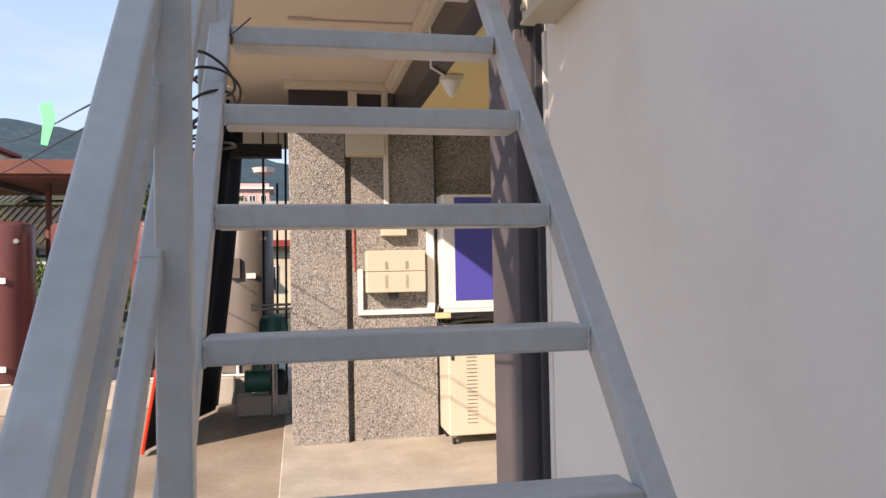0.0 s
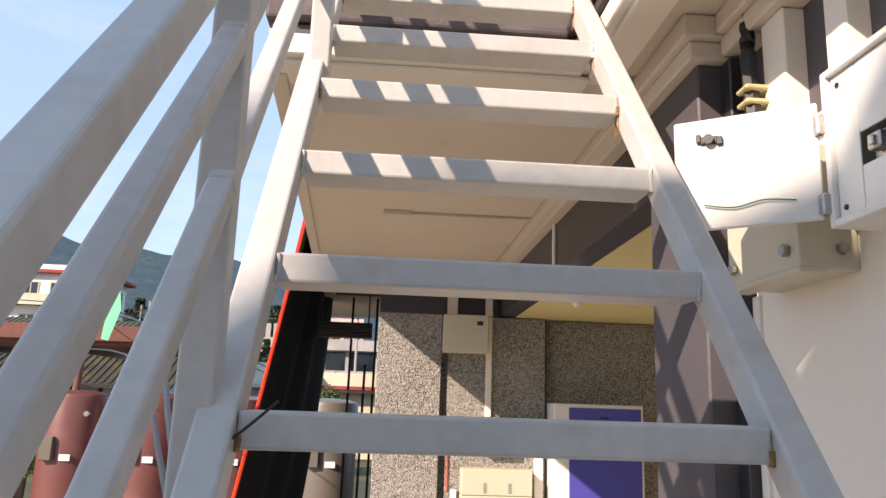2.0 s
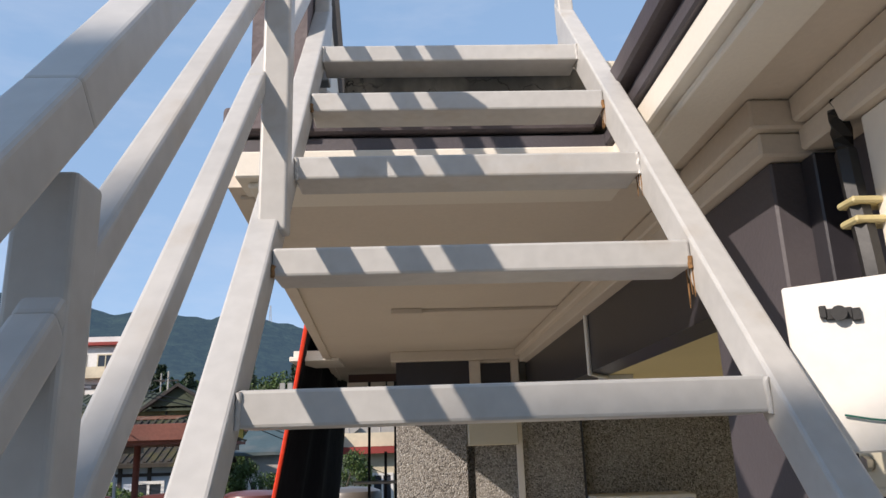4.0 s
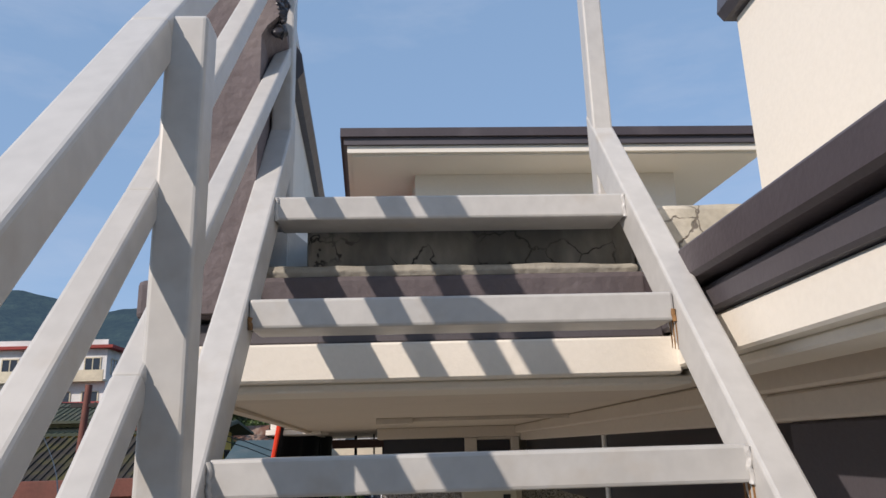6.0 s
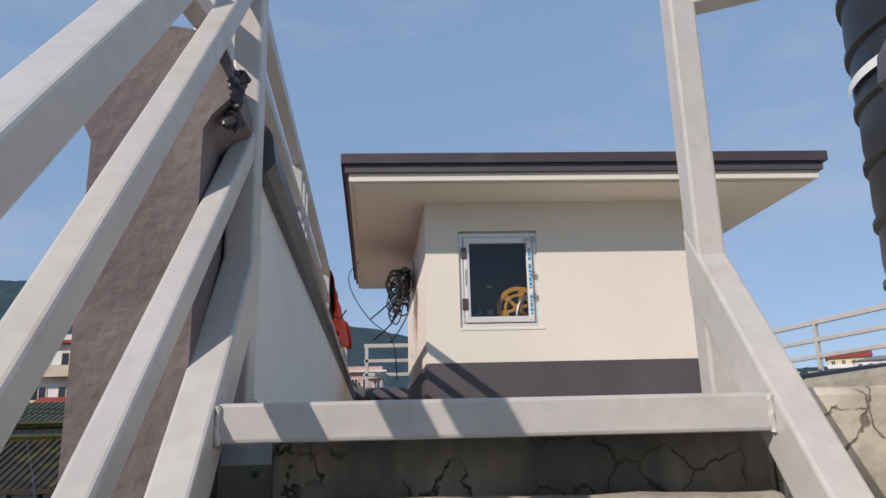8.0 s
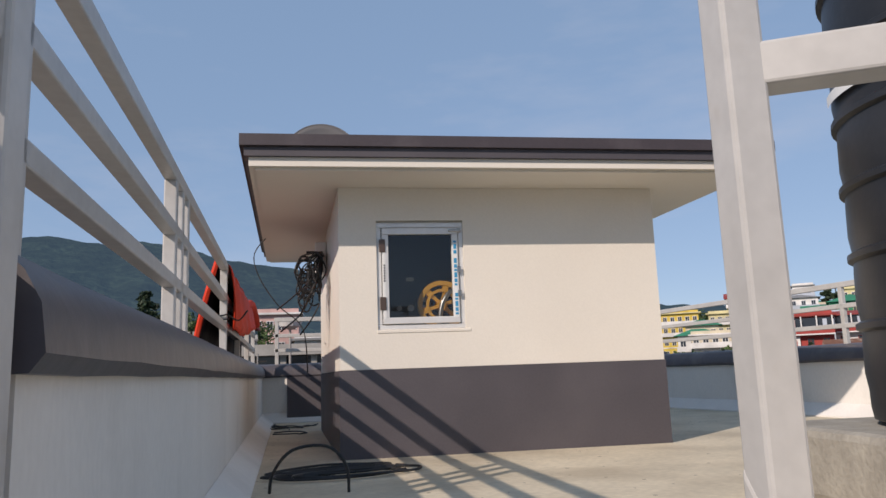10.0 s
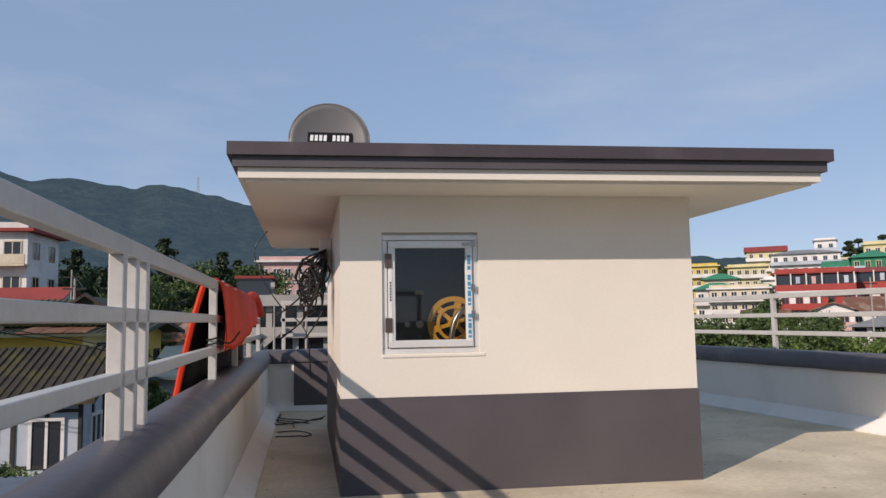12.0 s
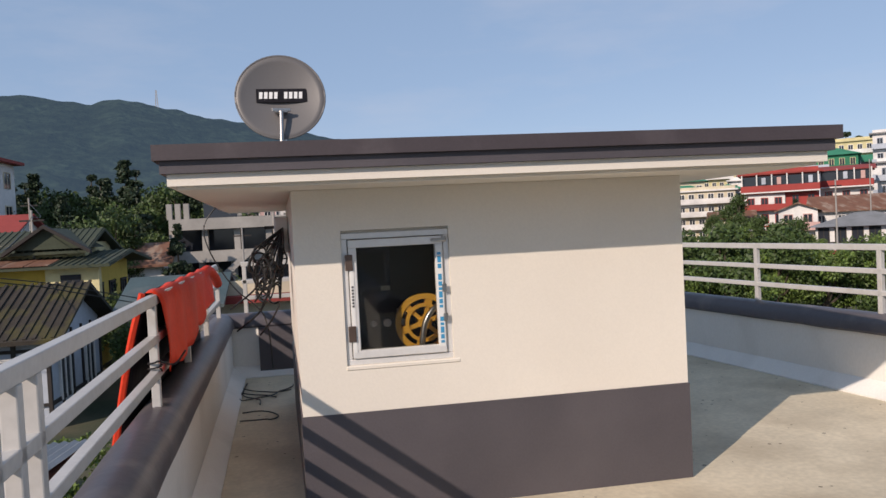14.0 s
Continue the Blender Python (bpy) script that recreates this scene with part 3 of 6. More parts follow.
bm = B()
slices = []
for q in range(7):
    y = 2.83 + 0.24 * q / 6
    shrink = 0.97 if q == 0 else 1.0
    slices.append([bm.verts.new((-0.377 + (u + 0.377) * shrink * (1 + 0.03 * noise.noise(Vector((u * 20, v * 18, y * 9)))) + left_x(y) - left_x(2.83), y, v + 0.006 * noise.noise(Vector((u * 15, y * 14, 4))) * (v > 3.9)))
                   for u, v in end_outline()])
for r0, r1 in zip(slices, slices[1:]):
    for k in range(len(r0)):
        bm.faces.new((r0[k], r0[(k + 1) % len(r0)], r1[(k + 1) % len(r1)], r1[k]))
bm.faces.new(slices[0][::-1])
bm.faces.new(slices[-1])
structure("parapet_end", bm, MAUVE_ROUGH, "rough mauve plastered mushroom-shaped end of the parapet", "parapet")
bm = B()
for k in range(22):                                   # broken mortar at the corner of the cap
    c = Vector((-0.274 + 0.010 * math.sin(k * 2.3), 2.84 + 0.012 * (k % 3), 4.016 + 0.0042 * k))
    r = bmesh.ops.create_icosphere(bm, subdivisions=2, radius=0.009 + 0.004 * math.sin(k * 1.7), matrix=Matrix.Translation(c))
    for v in r["verts"]:
        v.co += 0.007 * noise.noise_vector(v.co * 90)
structure("trim_broken_mortar", bm, DARK, "dark broken mortar lumps at the cap corner", "mortar")
# parapet of the wing's roof
structure("parapet_wing", cube(B(), 0.815, 1.04, -6.0, 2.918, 3.44, 4.105, 0.01), CREAM, "cream parapet wall of the wing", "parapet")
bm = B()
prism(bm, [(u, v + 0.075) for u, v in cap_outline(0.15)], -6.0, 2.93, lambda u, v, w: (0.928 + u, w, v))
structure("cap_wing", bm, CAP, "rounded mauve cap of the wing's parapet", "cap", smooth=True)
# dark painted stretch at the end of the gangway
structure("wall_gangway_end", cube(B(), -0.42, 0.35, BACK_Y - 0.16, BACK_Y - 0.113, DECK_Z, CAP_LOW), MAUVE, "mauve painted end wall of the gangway", "wall")

# ---- hut on the deck ----
def hut_x(x, y):
    return x + HUT_SHEAR * (y - HUT_Y)


def hut_prism(bm, x0, x1, y0, y1, z0, z1):
    return prism(bm, [(hut_x(x0, y0), y0), (hut_x(x1, y0), y0), (hut_x(x1, y1), y1), (hut_x(x0, y1), y1)], z0, z1, lambda u, v, w: (u, v, w))


WX0, WX1, WZ0, WZ1 = 0.332, 0.878, 4.280, 4.958
BAND = 4.045
hut = thing("machine_hut", "cream rendered roof hut with a mauve base and flat roof", "hut", (1.1, 8.1, DECK_Z))
bm = B()
hut_prism(bm, HUT_X0, HUT_X1, HUT_Y, HUT_Y + 0.15, BAND, WZ0)
hut_prism(bm, HUT_X0, HUT_X1, HUT_Y, HUT_Y + 0.15, WZ1, 5.166)
hut_prism(bm, HUT_X0, WX0, HUT_Y, HUT_Y + 0.15, WZ0, WZ1)
hut_prism(bm, WX1, HUT_X1, HUT_Y, HUT_Y + 0.15, WZ0, WZ1)
bmesh.ops.remove_doubles(bm, verts=bm.verts, dist=0.0005)
part("front_wall", bm, CREAM, hut)
for tag, box in (("side_wall", (HUT_X0, HUT_X0 + 0.15, HUT_Y + 0.15, HUT_Y + HUT_D)), ("side_wall", (HUT_X1 - 0.15, HUT_X1, HUT_Y + 0.15, HUT_Y + HUT_D)),
                 ("back_wall", (HUT_X0 + 0.15, HUT_X1 - 0.15, HUT_Y + HUT_D - 0.15, HUT_Y + HUT_D))):
    part(tag, hut_prism(B(), *box, BAND, 5.166), CREAM, hut)
bm = B()
hut_prism(bm, HUT_X0 - 0.006, HUT_X1 + 0.006, HUT_Y - 0.006, HUT_Y + HUT_D + 0.006, DECK_Z, BAND - 0.002)
part("base", bm, MAUVE, hut, "mauve painted base band")
RX0, RX1, RY0, RY1 = -0.466, 2.748, 6.318, HUT_Y + HUT_D + 0.47
bm = B()
hut_prism(bm, RX0, RX1, RY0, RY1, 5.288, 5.354)
part("roof_edge", bm, MAUVE_TOP, hut, "mauve painted roof slab edge")
bm = B()
hut_prism(bm, RX0 + 0.025, RX1 - 0.025, RY0 + 0.025, RY1 - 0.025, 5.234, 5.287)
part("roof_band", bm, MAUVE, hut, "lower mauve roof band")
bm = B()
hut_prism(bm, RX0 + 0.05, RX1 - 0.05, RY0 + 0.05, RY1 - 0.05, 5.182, 5.233)
hut_prism(bm, RX0 + 0.085, RX1 - 0.085, RY0 + 0.085, RY1 - 0.085, 5.167, 5.181)
part("soffit", bm, CREAM, hut, "cream soffit and band under the roof")

# ---- stair ----
def steel(name, bm, parent, label=""):
    return part(name, bm, STEEL, parent, label)


stair = thing("steel_stair", "steep grey-white painted steel tube stair up to the roof", "stair", (0.1, 1.2, GROUND))
FOOT_Y = TOP_Y - (TOP_Z - GROUND) / SLOPE + 0.05
dirn = Vector((0, STEP_Y, STEP_Z)).normalized()
norm = Vector((0, -dirn.z, dirn.y))
KINK_Y = 2.985
tall = 0.078 * math.hypot(1, SLOPE)
for x in (STAIR_L - 0.052, STAIR_R):
    top_y = KINK_Y + 0.05
    bm = B()
    prism(bm, [(FOOT_Y, stair_z(FOOT_Y)), (top_y, stair_z(top_y)), (top_y, stair_z(top_y) - tall), (FOOT_Y + 0.04, stair_z(FOOT_Y))], x, x + 0.052, lambda u, v, w: (w, u, v))
    bmesh.ops.bevel(bm, geom=list(bm.edges), offset=0.005, segments=2, affect="EDGES", profile=0.5)
    steel("stringer", bm, stair)
for k in range(15):
    y, z = TOP_Y - k * STEP_Y, TOP_Z - k * STEP_Z
    steel("tread", cube(B(), STAIR_L + 0.001, STAIR_R - 0.001, y + 0.004, y + 0.104, z - 0.05, z, 0.005, 2), stair)
    for x in (STAIR_L + 0.003, STAIR_R - 0.003):
        rusty = k in (1, 3, 6)
        pts = [(x + 0.002 * random.uniform(-1, 1), y + 0.003, z - 0.052 + 0.007 * q) for q in range(4 if rusty else 8)]
        part("weld", cable(B(), pts, 0.0032 + 0.0012 * random.random(), 7), RUST if rusty else STEEL, stair, "rusty weld bead" if rusty else "", True)
for x, k, drop in ((STAIR_R + 0.0005, 3, 0.09), (STAIR_R + 0.0005, 2, 0.05), (STAIR_R + 0.0005, 1, 0.06), (STAIR_L - 0.0505, 3, 0.16)):
    y, z = TOP_Y - k * STEP_Y, TOP_Z - k * STEP_Z
    bm = B()
    for q in range(3):
        w = 0.004 + 0.003 * random.random()
        y0 = y + 0.004 + 0.014 * q
        prism(bm, [(y0, z - 0.045), (y0 + w, z - 0.045), (y0 + w * 0.6, z - 0.05 - drop * random.uniform(0.4, 1)), (y0, z - 0.05 - drop * 0.5)], x - 0.0012, x + 0.0002, lambda u, v, w2: (w2, u, v))
    part("rust_run", bm, RUST, stair, "brown rust run below a weld")
POSTS = ((2.20, -0.298, 0.735), (1.50, -0.343, 0.65), (0.667, -0.305, 0.79), (-0.04, -0.305, 0.72))   # y of the near face, x of the outer face, height over the treads
for y, x, top in POSTS:
    z0 = 1.80 if y == 1.50 else stair_z(y) - 0.02
    steel("post", cube(B(), x, x + 0.052, y, y + 0.05, z0, stair_z(y) + top, 0.006, 3), stair)
steel("post", cube(B(), STAIR_L - 0.05, STAIR_L - 0.002, KINK_Y, KINK_Y + 0.05, 3.605, stair_z(KINK_Y) + 0.80, 0.005, 2), stair)
steel("post", cube(B(), STAIR_R + 0.002, STAIR_R + 0.05, KINK_Y, KINK_Y + 0.05, 3.605, 4.78, 0.005, 2), stair)


def long_rail(name, heights, w, h, x):
    """One rail of the stair's guard, welded outside the posts; its height over the treads' line at each post."""
    ys = (-0.62, 0.667, 1.5, 2.2, KINK_Y + 0.03)
    pts = [Vector((x + (0.024 if k == 4 else 0), y, stair_z(y) + h0)) for k, (y, h0) in enumerate(zip(ys, heights))]
    for p, q in zip(pts, pts[1:]):
        steel(name, tube(B(), p, q + (q - p).normalized() * 0.004, w, h, 0.006, norm, 3), stair)


long_rail("handrail", (0.745, 0.755, 0.706, 0.70, 0.665), 0.05, 0.05, -0.314)
long_rail("mid_rail", (0.643, 0.602, 0.518, 0.482, 0.516), 0.036, 0.036, -0.31)
long_rail("mid_rail", (0.375, 0.348, 0.294, 0.267, 0.188), 0.036, 0.036, -0.308)
steel("top_rail", tube(B(), (STAIR_R + 0.05, KINK_Y + 0.025, 4.335), (0.93, 2.80, 4.335), 0.05, 0.05), stair)
steel("top_rail", tube(B(), (STAIR_R + 0.05, KINK_Y + 0.025, 4.755), (0.93, 2.80, 4.755), 0.05, 0.05), stair)
steel("post", cube(B(), 0.905, 0.955, 2.775, 2.825, 4.24, 4.78, 0.005), stair)

# ---- deck railings ----
def railing(words, p, q, posts, group, drop=0.0):
    flat, length = run(p, q)

    def f(u, v, w):
        return flat(u, v - drop, w)

    rail = thing("roof_railing", words, "railing", f(0, CAP_TOP, length / 2), group)
    for w in posts:
        bm = B()
        tube(bm, f(0, CAP_TOP - 0.02, w), f(0, 4.652, w), 0.04, 0.04, 0.004, f(0, 0, 1) - f(0, 0, 0))
        steel("post", bm, rail)
    for z, h in ((4.675, 0.048), (4.492, 0.04), (4.325, 0.04)):
        steel("rail", tube(B(), f(0, z, posts[0] - 0.03), f(0, z, posts[-1] + 0.03), 0.04, h), rail)
    return rail


def along(y):
    return (y - 2.86) / math.cos(math.atan(0.0525))


railing("grey-white steel tube railing on the rounded parapet cap", (left_x(2.86), 2.86), (left_x(BACK_Y), BACK_Y),
        [along(y) for y in (3.05, 3.30, 4.70, 4.85, 4.99, 6.75, 8.0, 9.3, 10.6)], "roof railings")
railing("grey-white steel tube railing along the back parapet", (left_x(BACK_Y) - 0.1, BACK_Y), (right_x(BACK_Y) + 0.1, BACK_Y),
        [0.35, 1.1, 2.4, 3.7, 4.9], "roof railings")
_, rl = run((right_x(2.0), 2.0), (right_x(BACK_Y), BACK_Y))
railing("grey-white steel tube railing along the skewed parapet", (right_x(2.0), 2.0), (right_x(BACK_Y), BACK_Y),
        [0.2, 1.6, 3.1, 4.6, 6.1, 7.4, rl - 0.2], "roof railings", 0.04)

stub = thing("rail_stub", "cut open end of a square steel rail over the parapet end", "rail stub", (-0.388, 2.766, 4.275), "roof railings")
steel("tube", tube(B(), (-0.388, 2.766, 4.275), (left_x(3.05) - 0.001, 3.05, 4.31), 0.04, 0.04), stub)
# the tube is solid: a dark plate on its end paints the shaded inside
part("hollow", tube(B(), (-0.388, 2.7645, 4.2745), (-0.388, 2.766, 4.275), 0.031, 0.031, 0.0), DARK, stub, "dark square plate that stands in for shade inside the cut tube")

# ---- unseen block behind the yard, added to shade the foot of the stair ----
structure("house_behind", cube(B(), -6.15, -0.8, -9.0, -3.6, GROUND, 7.54), CREAM, "unseen cream block added behind the yard to cast shade", "house")

# ---- things on and beside the stair ----
def cable_thing(name, words, category, runs, r=0.006, mat=None, group=""):
    t = thing(name, words, category, runs[0][0], group)
    for pts in runs:
        part("strand", cable(B(), pts, r), mat or BLACK, t, smooth=True)
    return t


wx, wy, wz = -0.305, 1.425, 1.805
loops = []
for k in range(5):
    z0 = wz - 0.05 + 0.045 * k
    loops.append([(wx + (0.034 + 0.008 * (k % 2)) * math.cos(a) * 1.8, wy + 0.125 * math.sin(a), z0 + 0.03 * math.sin(a + k)) for a in [2 * math.pi * q / 8 + k for q in range(10)]])
loops.append([(wx + 0.03, wy - 0.12, wz + 0.03), (wx - 0.03, wy - 0.13, wz - 0.02), (wx - 0.10, wy - 0.06, wz - 0.03), (wx - 0.15, wy - 0.03, wz + 0.06), (wx - 0.13, wy, wz + 0.16)])
loops.append([(wx, wy - 0.135, wz), (wx - 0.07, wy - 0.12, wz - 0.08), (wx - 0.06, wy - 0.03, wz - 0.2), (wx + 0.02, wy - 0.13, wz - 0.10), (wx + 0.05, wy - 0.13, wz - 0.02)])
loops.append([(wx - 0.03, wy - 0.03, wz - 0.04), (wx - 0.14, wy - 0.04, wz - 0.01), (wx - 0.20, wy, wz + 0.02), (wx - 0.12, wy - 0.02, wz - 0.06)])
cable_thing("tie_wire", "black wire wound many times round the stair post", "wire", loops, 0.0035)
cable_thing("stray_wire", "thin black wire end poking from a tread weld", "wire", [[(STAIR_L - 0.03, 1.49, 2.03), (STAIR_L + 0.01, 1.485, 2.06), (STAIR_L + 0.055, 1.48, 2.10)]], 0.002)
cable_thing("overhead_wire", "thin black wires strung from the stair post over the yard", "wire",
            [[(-0.35, 1.56, 2.02), (-1.2, 4.0, 2.42), (-3.2, 8.6, 2.95), (-6.0, 14.0, 3.7)], [(-0.35, 1.56, 1.96), (-1.3, 4.1, 2.28), (-3.4, 8.6, 2.55), (-6.0, 13.5, 2.9)]], 0.006)
bm = B()
prism(bm, [(-0.05, 0.0), (0.05, 0.02), (0.075, -0.12), (0.02, -0.34), (-0.03, -0.33), (-0.02, -0.15)], 0, 0.004, lambda u, v, w: (-2.06 + u, 5.92 + w + 0.1 * v, 2.80 + v))
tagged(part("ribbon", bm, GREEN_TAPE), "bright green plastic ribbon hanging from a wire", "ribbon")

# lamp, clip and conduit on the soffit
lamp = thing("ceiling_lamp", "white cone shaped lamp under the yellow porch ceiling", "lamp", (1.05, 4.88, 2.85))
part("base", cube(B(), 0.97, 1.13, 4.82, 4.94, 2.815, 2.857, 0.004), WHITE_METAL, lamp)
part("shade", lathe(B(), (1.05, 4.88, 2.70), [(0.012, 0.0), (0.02, 0.004), (0.075, 0.10), (0.078, 0.114)], 24), LABEL, lamp, "white glass cone", True)
clip_box = thing("junction_clip", "small cream metal box on the soffit with a conduit", "junction box", (-0.08, 4.9, SOFFIT_Z))
part("box", cube(B(), -0.14, 0.03, 4.86, 4.93, SOFFIT_Z - 0.03, SOFFIT_Z, 0.004), SOFFIT, clip_box)
part("conduit", tube(B(), (0.03, 4.90, SOFFIT_Z - 0.010), (0.80, 4.90, SOFFIT_Z - 0.010), 0.02, 0.018, 0.003), SOFFIT, clip_box)
pipe = thing("beam_conduit", "thin grey conduit running down the dark beam", "conduit", (0.855, 4.6, 3.0))
part("run", rod(B(), (0.853, 4.62, 2.84), (0.853, 4.62, 3.14), 0.012), WHITE_METAL, pipe, smooth=True)
part("run", rod(B(), (0.853, 4.62, 2.846), (1.0, 4.84, 2.842), 0.010), WHITE_METAL, pipe, smooth=True)

# electrical boxes on the wing's wall
low = thing("junction_box", "ivory steel junction box bolted to the wall", "junction box", (WING_X, 2.17, 2.41))
part("body", cube(B(), 0.803, WING_X, 2.005, 2.34, 2.412, 2.70, 0.006, 2), IVORY, low)
part("rim", cube(B(), 0.797, 0.86, 1.998, 2.347, 2.404, 2.418, 0.003), IVORY, low)
for y, z in ((2.05, 2.46), (2.30, 2.46)):
    part("bolt", rod(B(), (0.80, y, z), (0.788, y, z), 0.014, n=6), CHROME, low, "grey bolt head")
part("bolt", rod(B(), (0.90, 2.004, 2.46), (0.90, 1.992, 2.46), 0.014, n=6), CHROME, low, "grey bolt head")
part("lug", cube(B(), 0.93, WING_X, 1.955, 2.004, 2.50, 2.53, 0.003), IVORY, low)
up_box = thing("switch_box", "white steel switch box with its door hanging open", "switch box", (WING_X, 1.69, 2.47))
part("side_panel", cube(B(), 0.80, WING_X, 1.50, 1.515, 2.47, 2.80, 0.002), WHITE_METAL, up_box)
part("side_panel", cube(B(), 0.80, WING_X, 1.865, 1.88, 2.47, 2.80, 0.002), WHITE_METAL, up_box)
part("bottom_panel", cube(B(), 0.80, WING_X, 1.516, 1.864, 2.47, 2.485, 0.002), WHITE_METAL, up_box)
part("top_panel", cube(B(), 0.80, WING_X, 1.516, 1.864, 2.785, 2.80, 0.002), WHITE_METAL, up_box)
part("back_panel", cube(B(), WING_X - 0.012, WING_X - 0.002, 1.516, 1.864, 2.486, 2.784), WHITE_METAL, up_box)
hinge, tip = Vector((0.796, 1.888, 0)), Vector((0.545, 2.03, 0))
dd = (tip - hinge).normalized()
nn = Vector((dd.y, -dd.x, 0))
bm = B()
prism(bm, [(0, 2.492), (0.288, 2.492), (0.288, 2.742), (0, 2.742)], 0, 0.012, lambda u, v, w: hinge + dd * u + nn * w + Vector((0, 0, v - 0.03 * u)))
bmesh.ops.bevel(bm, geom=list(bm.edges), offset=0.003, segments=1, affect="EDGES")
door = part("door", bm, WHITE_METAL, up_box, "white door swung open")
bm = B()
cube(bm, -0.03, 0.03, -0.012, 0, -0.014, 0.014, 0.003)
rod(bm, (0, -0.012, 0), (0, -0.026, 0), 0.018)
cube(bm, -0.042, -0.026, -0.016, 0, -0.008, 0.022, 0.002)
cube(bm, 0.026, 0.046, -0.014, 0, -0.02, 0.01, 0.002)
latch = part("latch", bm, BLACK, door, "black latch on the door's inside")
ang = math.atan2(dd.y, dd.x)
latch.matrix_world = Matrix.Translation(hinge + dd * 0.215 - nn * 0.0 + Vector((0, 0, 2.685))) @ pose(0, 0, 0, 0, 0, math.degrees(ang) + 180) @ Matrix.Diagonal((0.62, 0.62, 0.62, 1))
for z in (2.52, 2.69):
    part("hinge", cube(B(), 0.784, 0.803, 1.872, 1.892, z - 0.022, z + 0.022, 0.003), CHROME, up_box, "grey hinge")
p0 = hinge + dd * 0.05 - nn * 0.006 + Vector((0, 0, 2.535))
cable_thing("earth_wire", "short green wire fixed on the inside of the box door", "wire",
            [[p0, p0 + dd * 0.06 + Vector((0, 0, 0.006)), p0 + dd * 0.12 + Vector((0, 0, -0.006)), p0 + dd * 0.18 + Vector((0, 0, 0.004))]], 0.0016, TEAL)
for y0, y1, z0, z1 in ((1.785, 1.862, 2.488, 2.782), (1.52, 1.783, 2.488, 2.572), (1.52, 1.783, 2.638, 2.782)):
    part("cover", cube(B(), 0.812, 0.816, y0, y1, z0, z1, 0.001), WHITE_METAL, up_box, "white inner cover plate")
for y, z in ((1.84, 2.505), (1.84, 2.76)):
    part("screw", rod(B(), (0.812, y, z), (0.809, y, z), 0.006, n=8), BLACK, up_box, "small dark screw")
breaker = part("breaker", cube(cube(cube(B(), 0.83, 0.928, 1.705, 1.772, 2.575, 2.635, 0.004), 0.806, 0.83, 1.72, 1.757, 2.59, 2.622, 0.003), 0.80, 0.806, 1.732, 1.745, 2.596, 2.616, 0.002), CHROME, up_box, "grey fuse carrier")
cable_thing("feed_cable", "thick black cable sweeping down the wall to the box", "cable",
            [[(0.92, 2.33, 3.274), (0.905, 2.36, 3.2), (0.885, 2.335, 3.08), (0.88, 2.315, 2.92), (0.88, 2.30, 2.76), (0.89, 2.29, 2.69)]], 0.022)
for z in (2.915, 2.955):
    tagged(part("cable_clamp", cube(B(), 0.85, 0.945, 2.285, 2.345, z, z + 0.014, 0.004), material("yellowed_plastic", (0.62, 0.53, 0.28), 0.5)), "yellowed plastic clamp holding the black cable", "clamp", "cable clamps")

# window band of the wing above the plaster
bm = B()
for y, half in ((2.255, 0.055), (1.985, 0.04), (1.62, 0.04), (1.25, 0.04), (0.8, 0.04), (0.3, 0.04)):
    cube(bm, WING_X - 0.03, WING_X + 0.06, y - half, y + half, 2.802, 3.150, 0.006)
structure("window_wing_frame", cube(bm, WING_X - 0.034, WING_X + 0.06, -1, 2.36, 2.775, 2.802, 0.006), WHITE, "cream window frame in the wing wall", "window")

# tank on its block
TX, TY = 2.36, 4.43
block = thing("concrete_block", "rough pale concrete plinth under the water tank", "plinth", (TX, TY + 0.1, DECK_Z))
part("body", cube(B(), 1.68, 3.1, 3.75, 5.05, DECK_Z, 3.775, 0.03, 2), BLOCK, block)
tank = thing("water_tank", "ribbed black plastic water tank on a concrete plinth", "water tank", (TX, TY, 3.775))
prof = [(0.46, 0.0), (0.50, 0.02), (0.505, 0.06)]
h = 0.12
while h < 1.52:
    prof += [(0.505, h), (0.512, h + 0.06), (0.508, h + 0.17), (0.505, h + 0.205), (0.523, h + 0.215), (0.523, h + 0.235), (0.505, h + 0.245)]
    h += 0.25
prof += [(0.50, 1.66), (0.47, 1.72), (0.40, 1.78), (0.30, 1.83), (0.235, 1.85)]
part("body", lathe(B(), (TX, TY, 3.775), prof, 56), TANK, tank, smooth=True)
part("lid", lathe(B(), (TX, TY, 5.622), [(0.25, 0.0), (0.255, 0.02), (0.25, 0.06), (0.2, 0.09), (0.05, 0.11)], 40), TANK, tank, "black screw lid", True)
bm = B()
for k in range(18):
    a0, a1 = radians(150 + k * 5), radians(150 + (k + 1) * 5)
    q = [(TX + 0.528 * math.cos(a), TY + 0.528 * math.sin(a), 3.775 + zz + 0.05 * (a - a0) * 0) for a, zz in ((a0, 1.165), (a1, 1.165), (a1, 1.205), (a0, 1.205))]
    bm.faces.new([bm.verts.new(c) for c in q])
part("label_band", bm, LABEL, tank, "white worn label band", True)

# ---- window of the hut ----
win = tagged(thing("window_hut", "aluminium casement window with protective tape in the hut wall", "window", (0.617, HUT_Y, WZ0)), kind="structure")
YF = HUT_Y + 0.012
FZ1 = WZ1 - 0.014


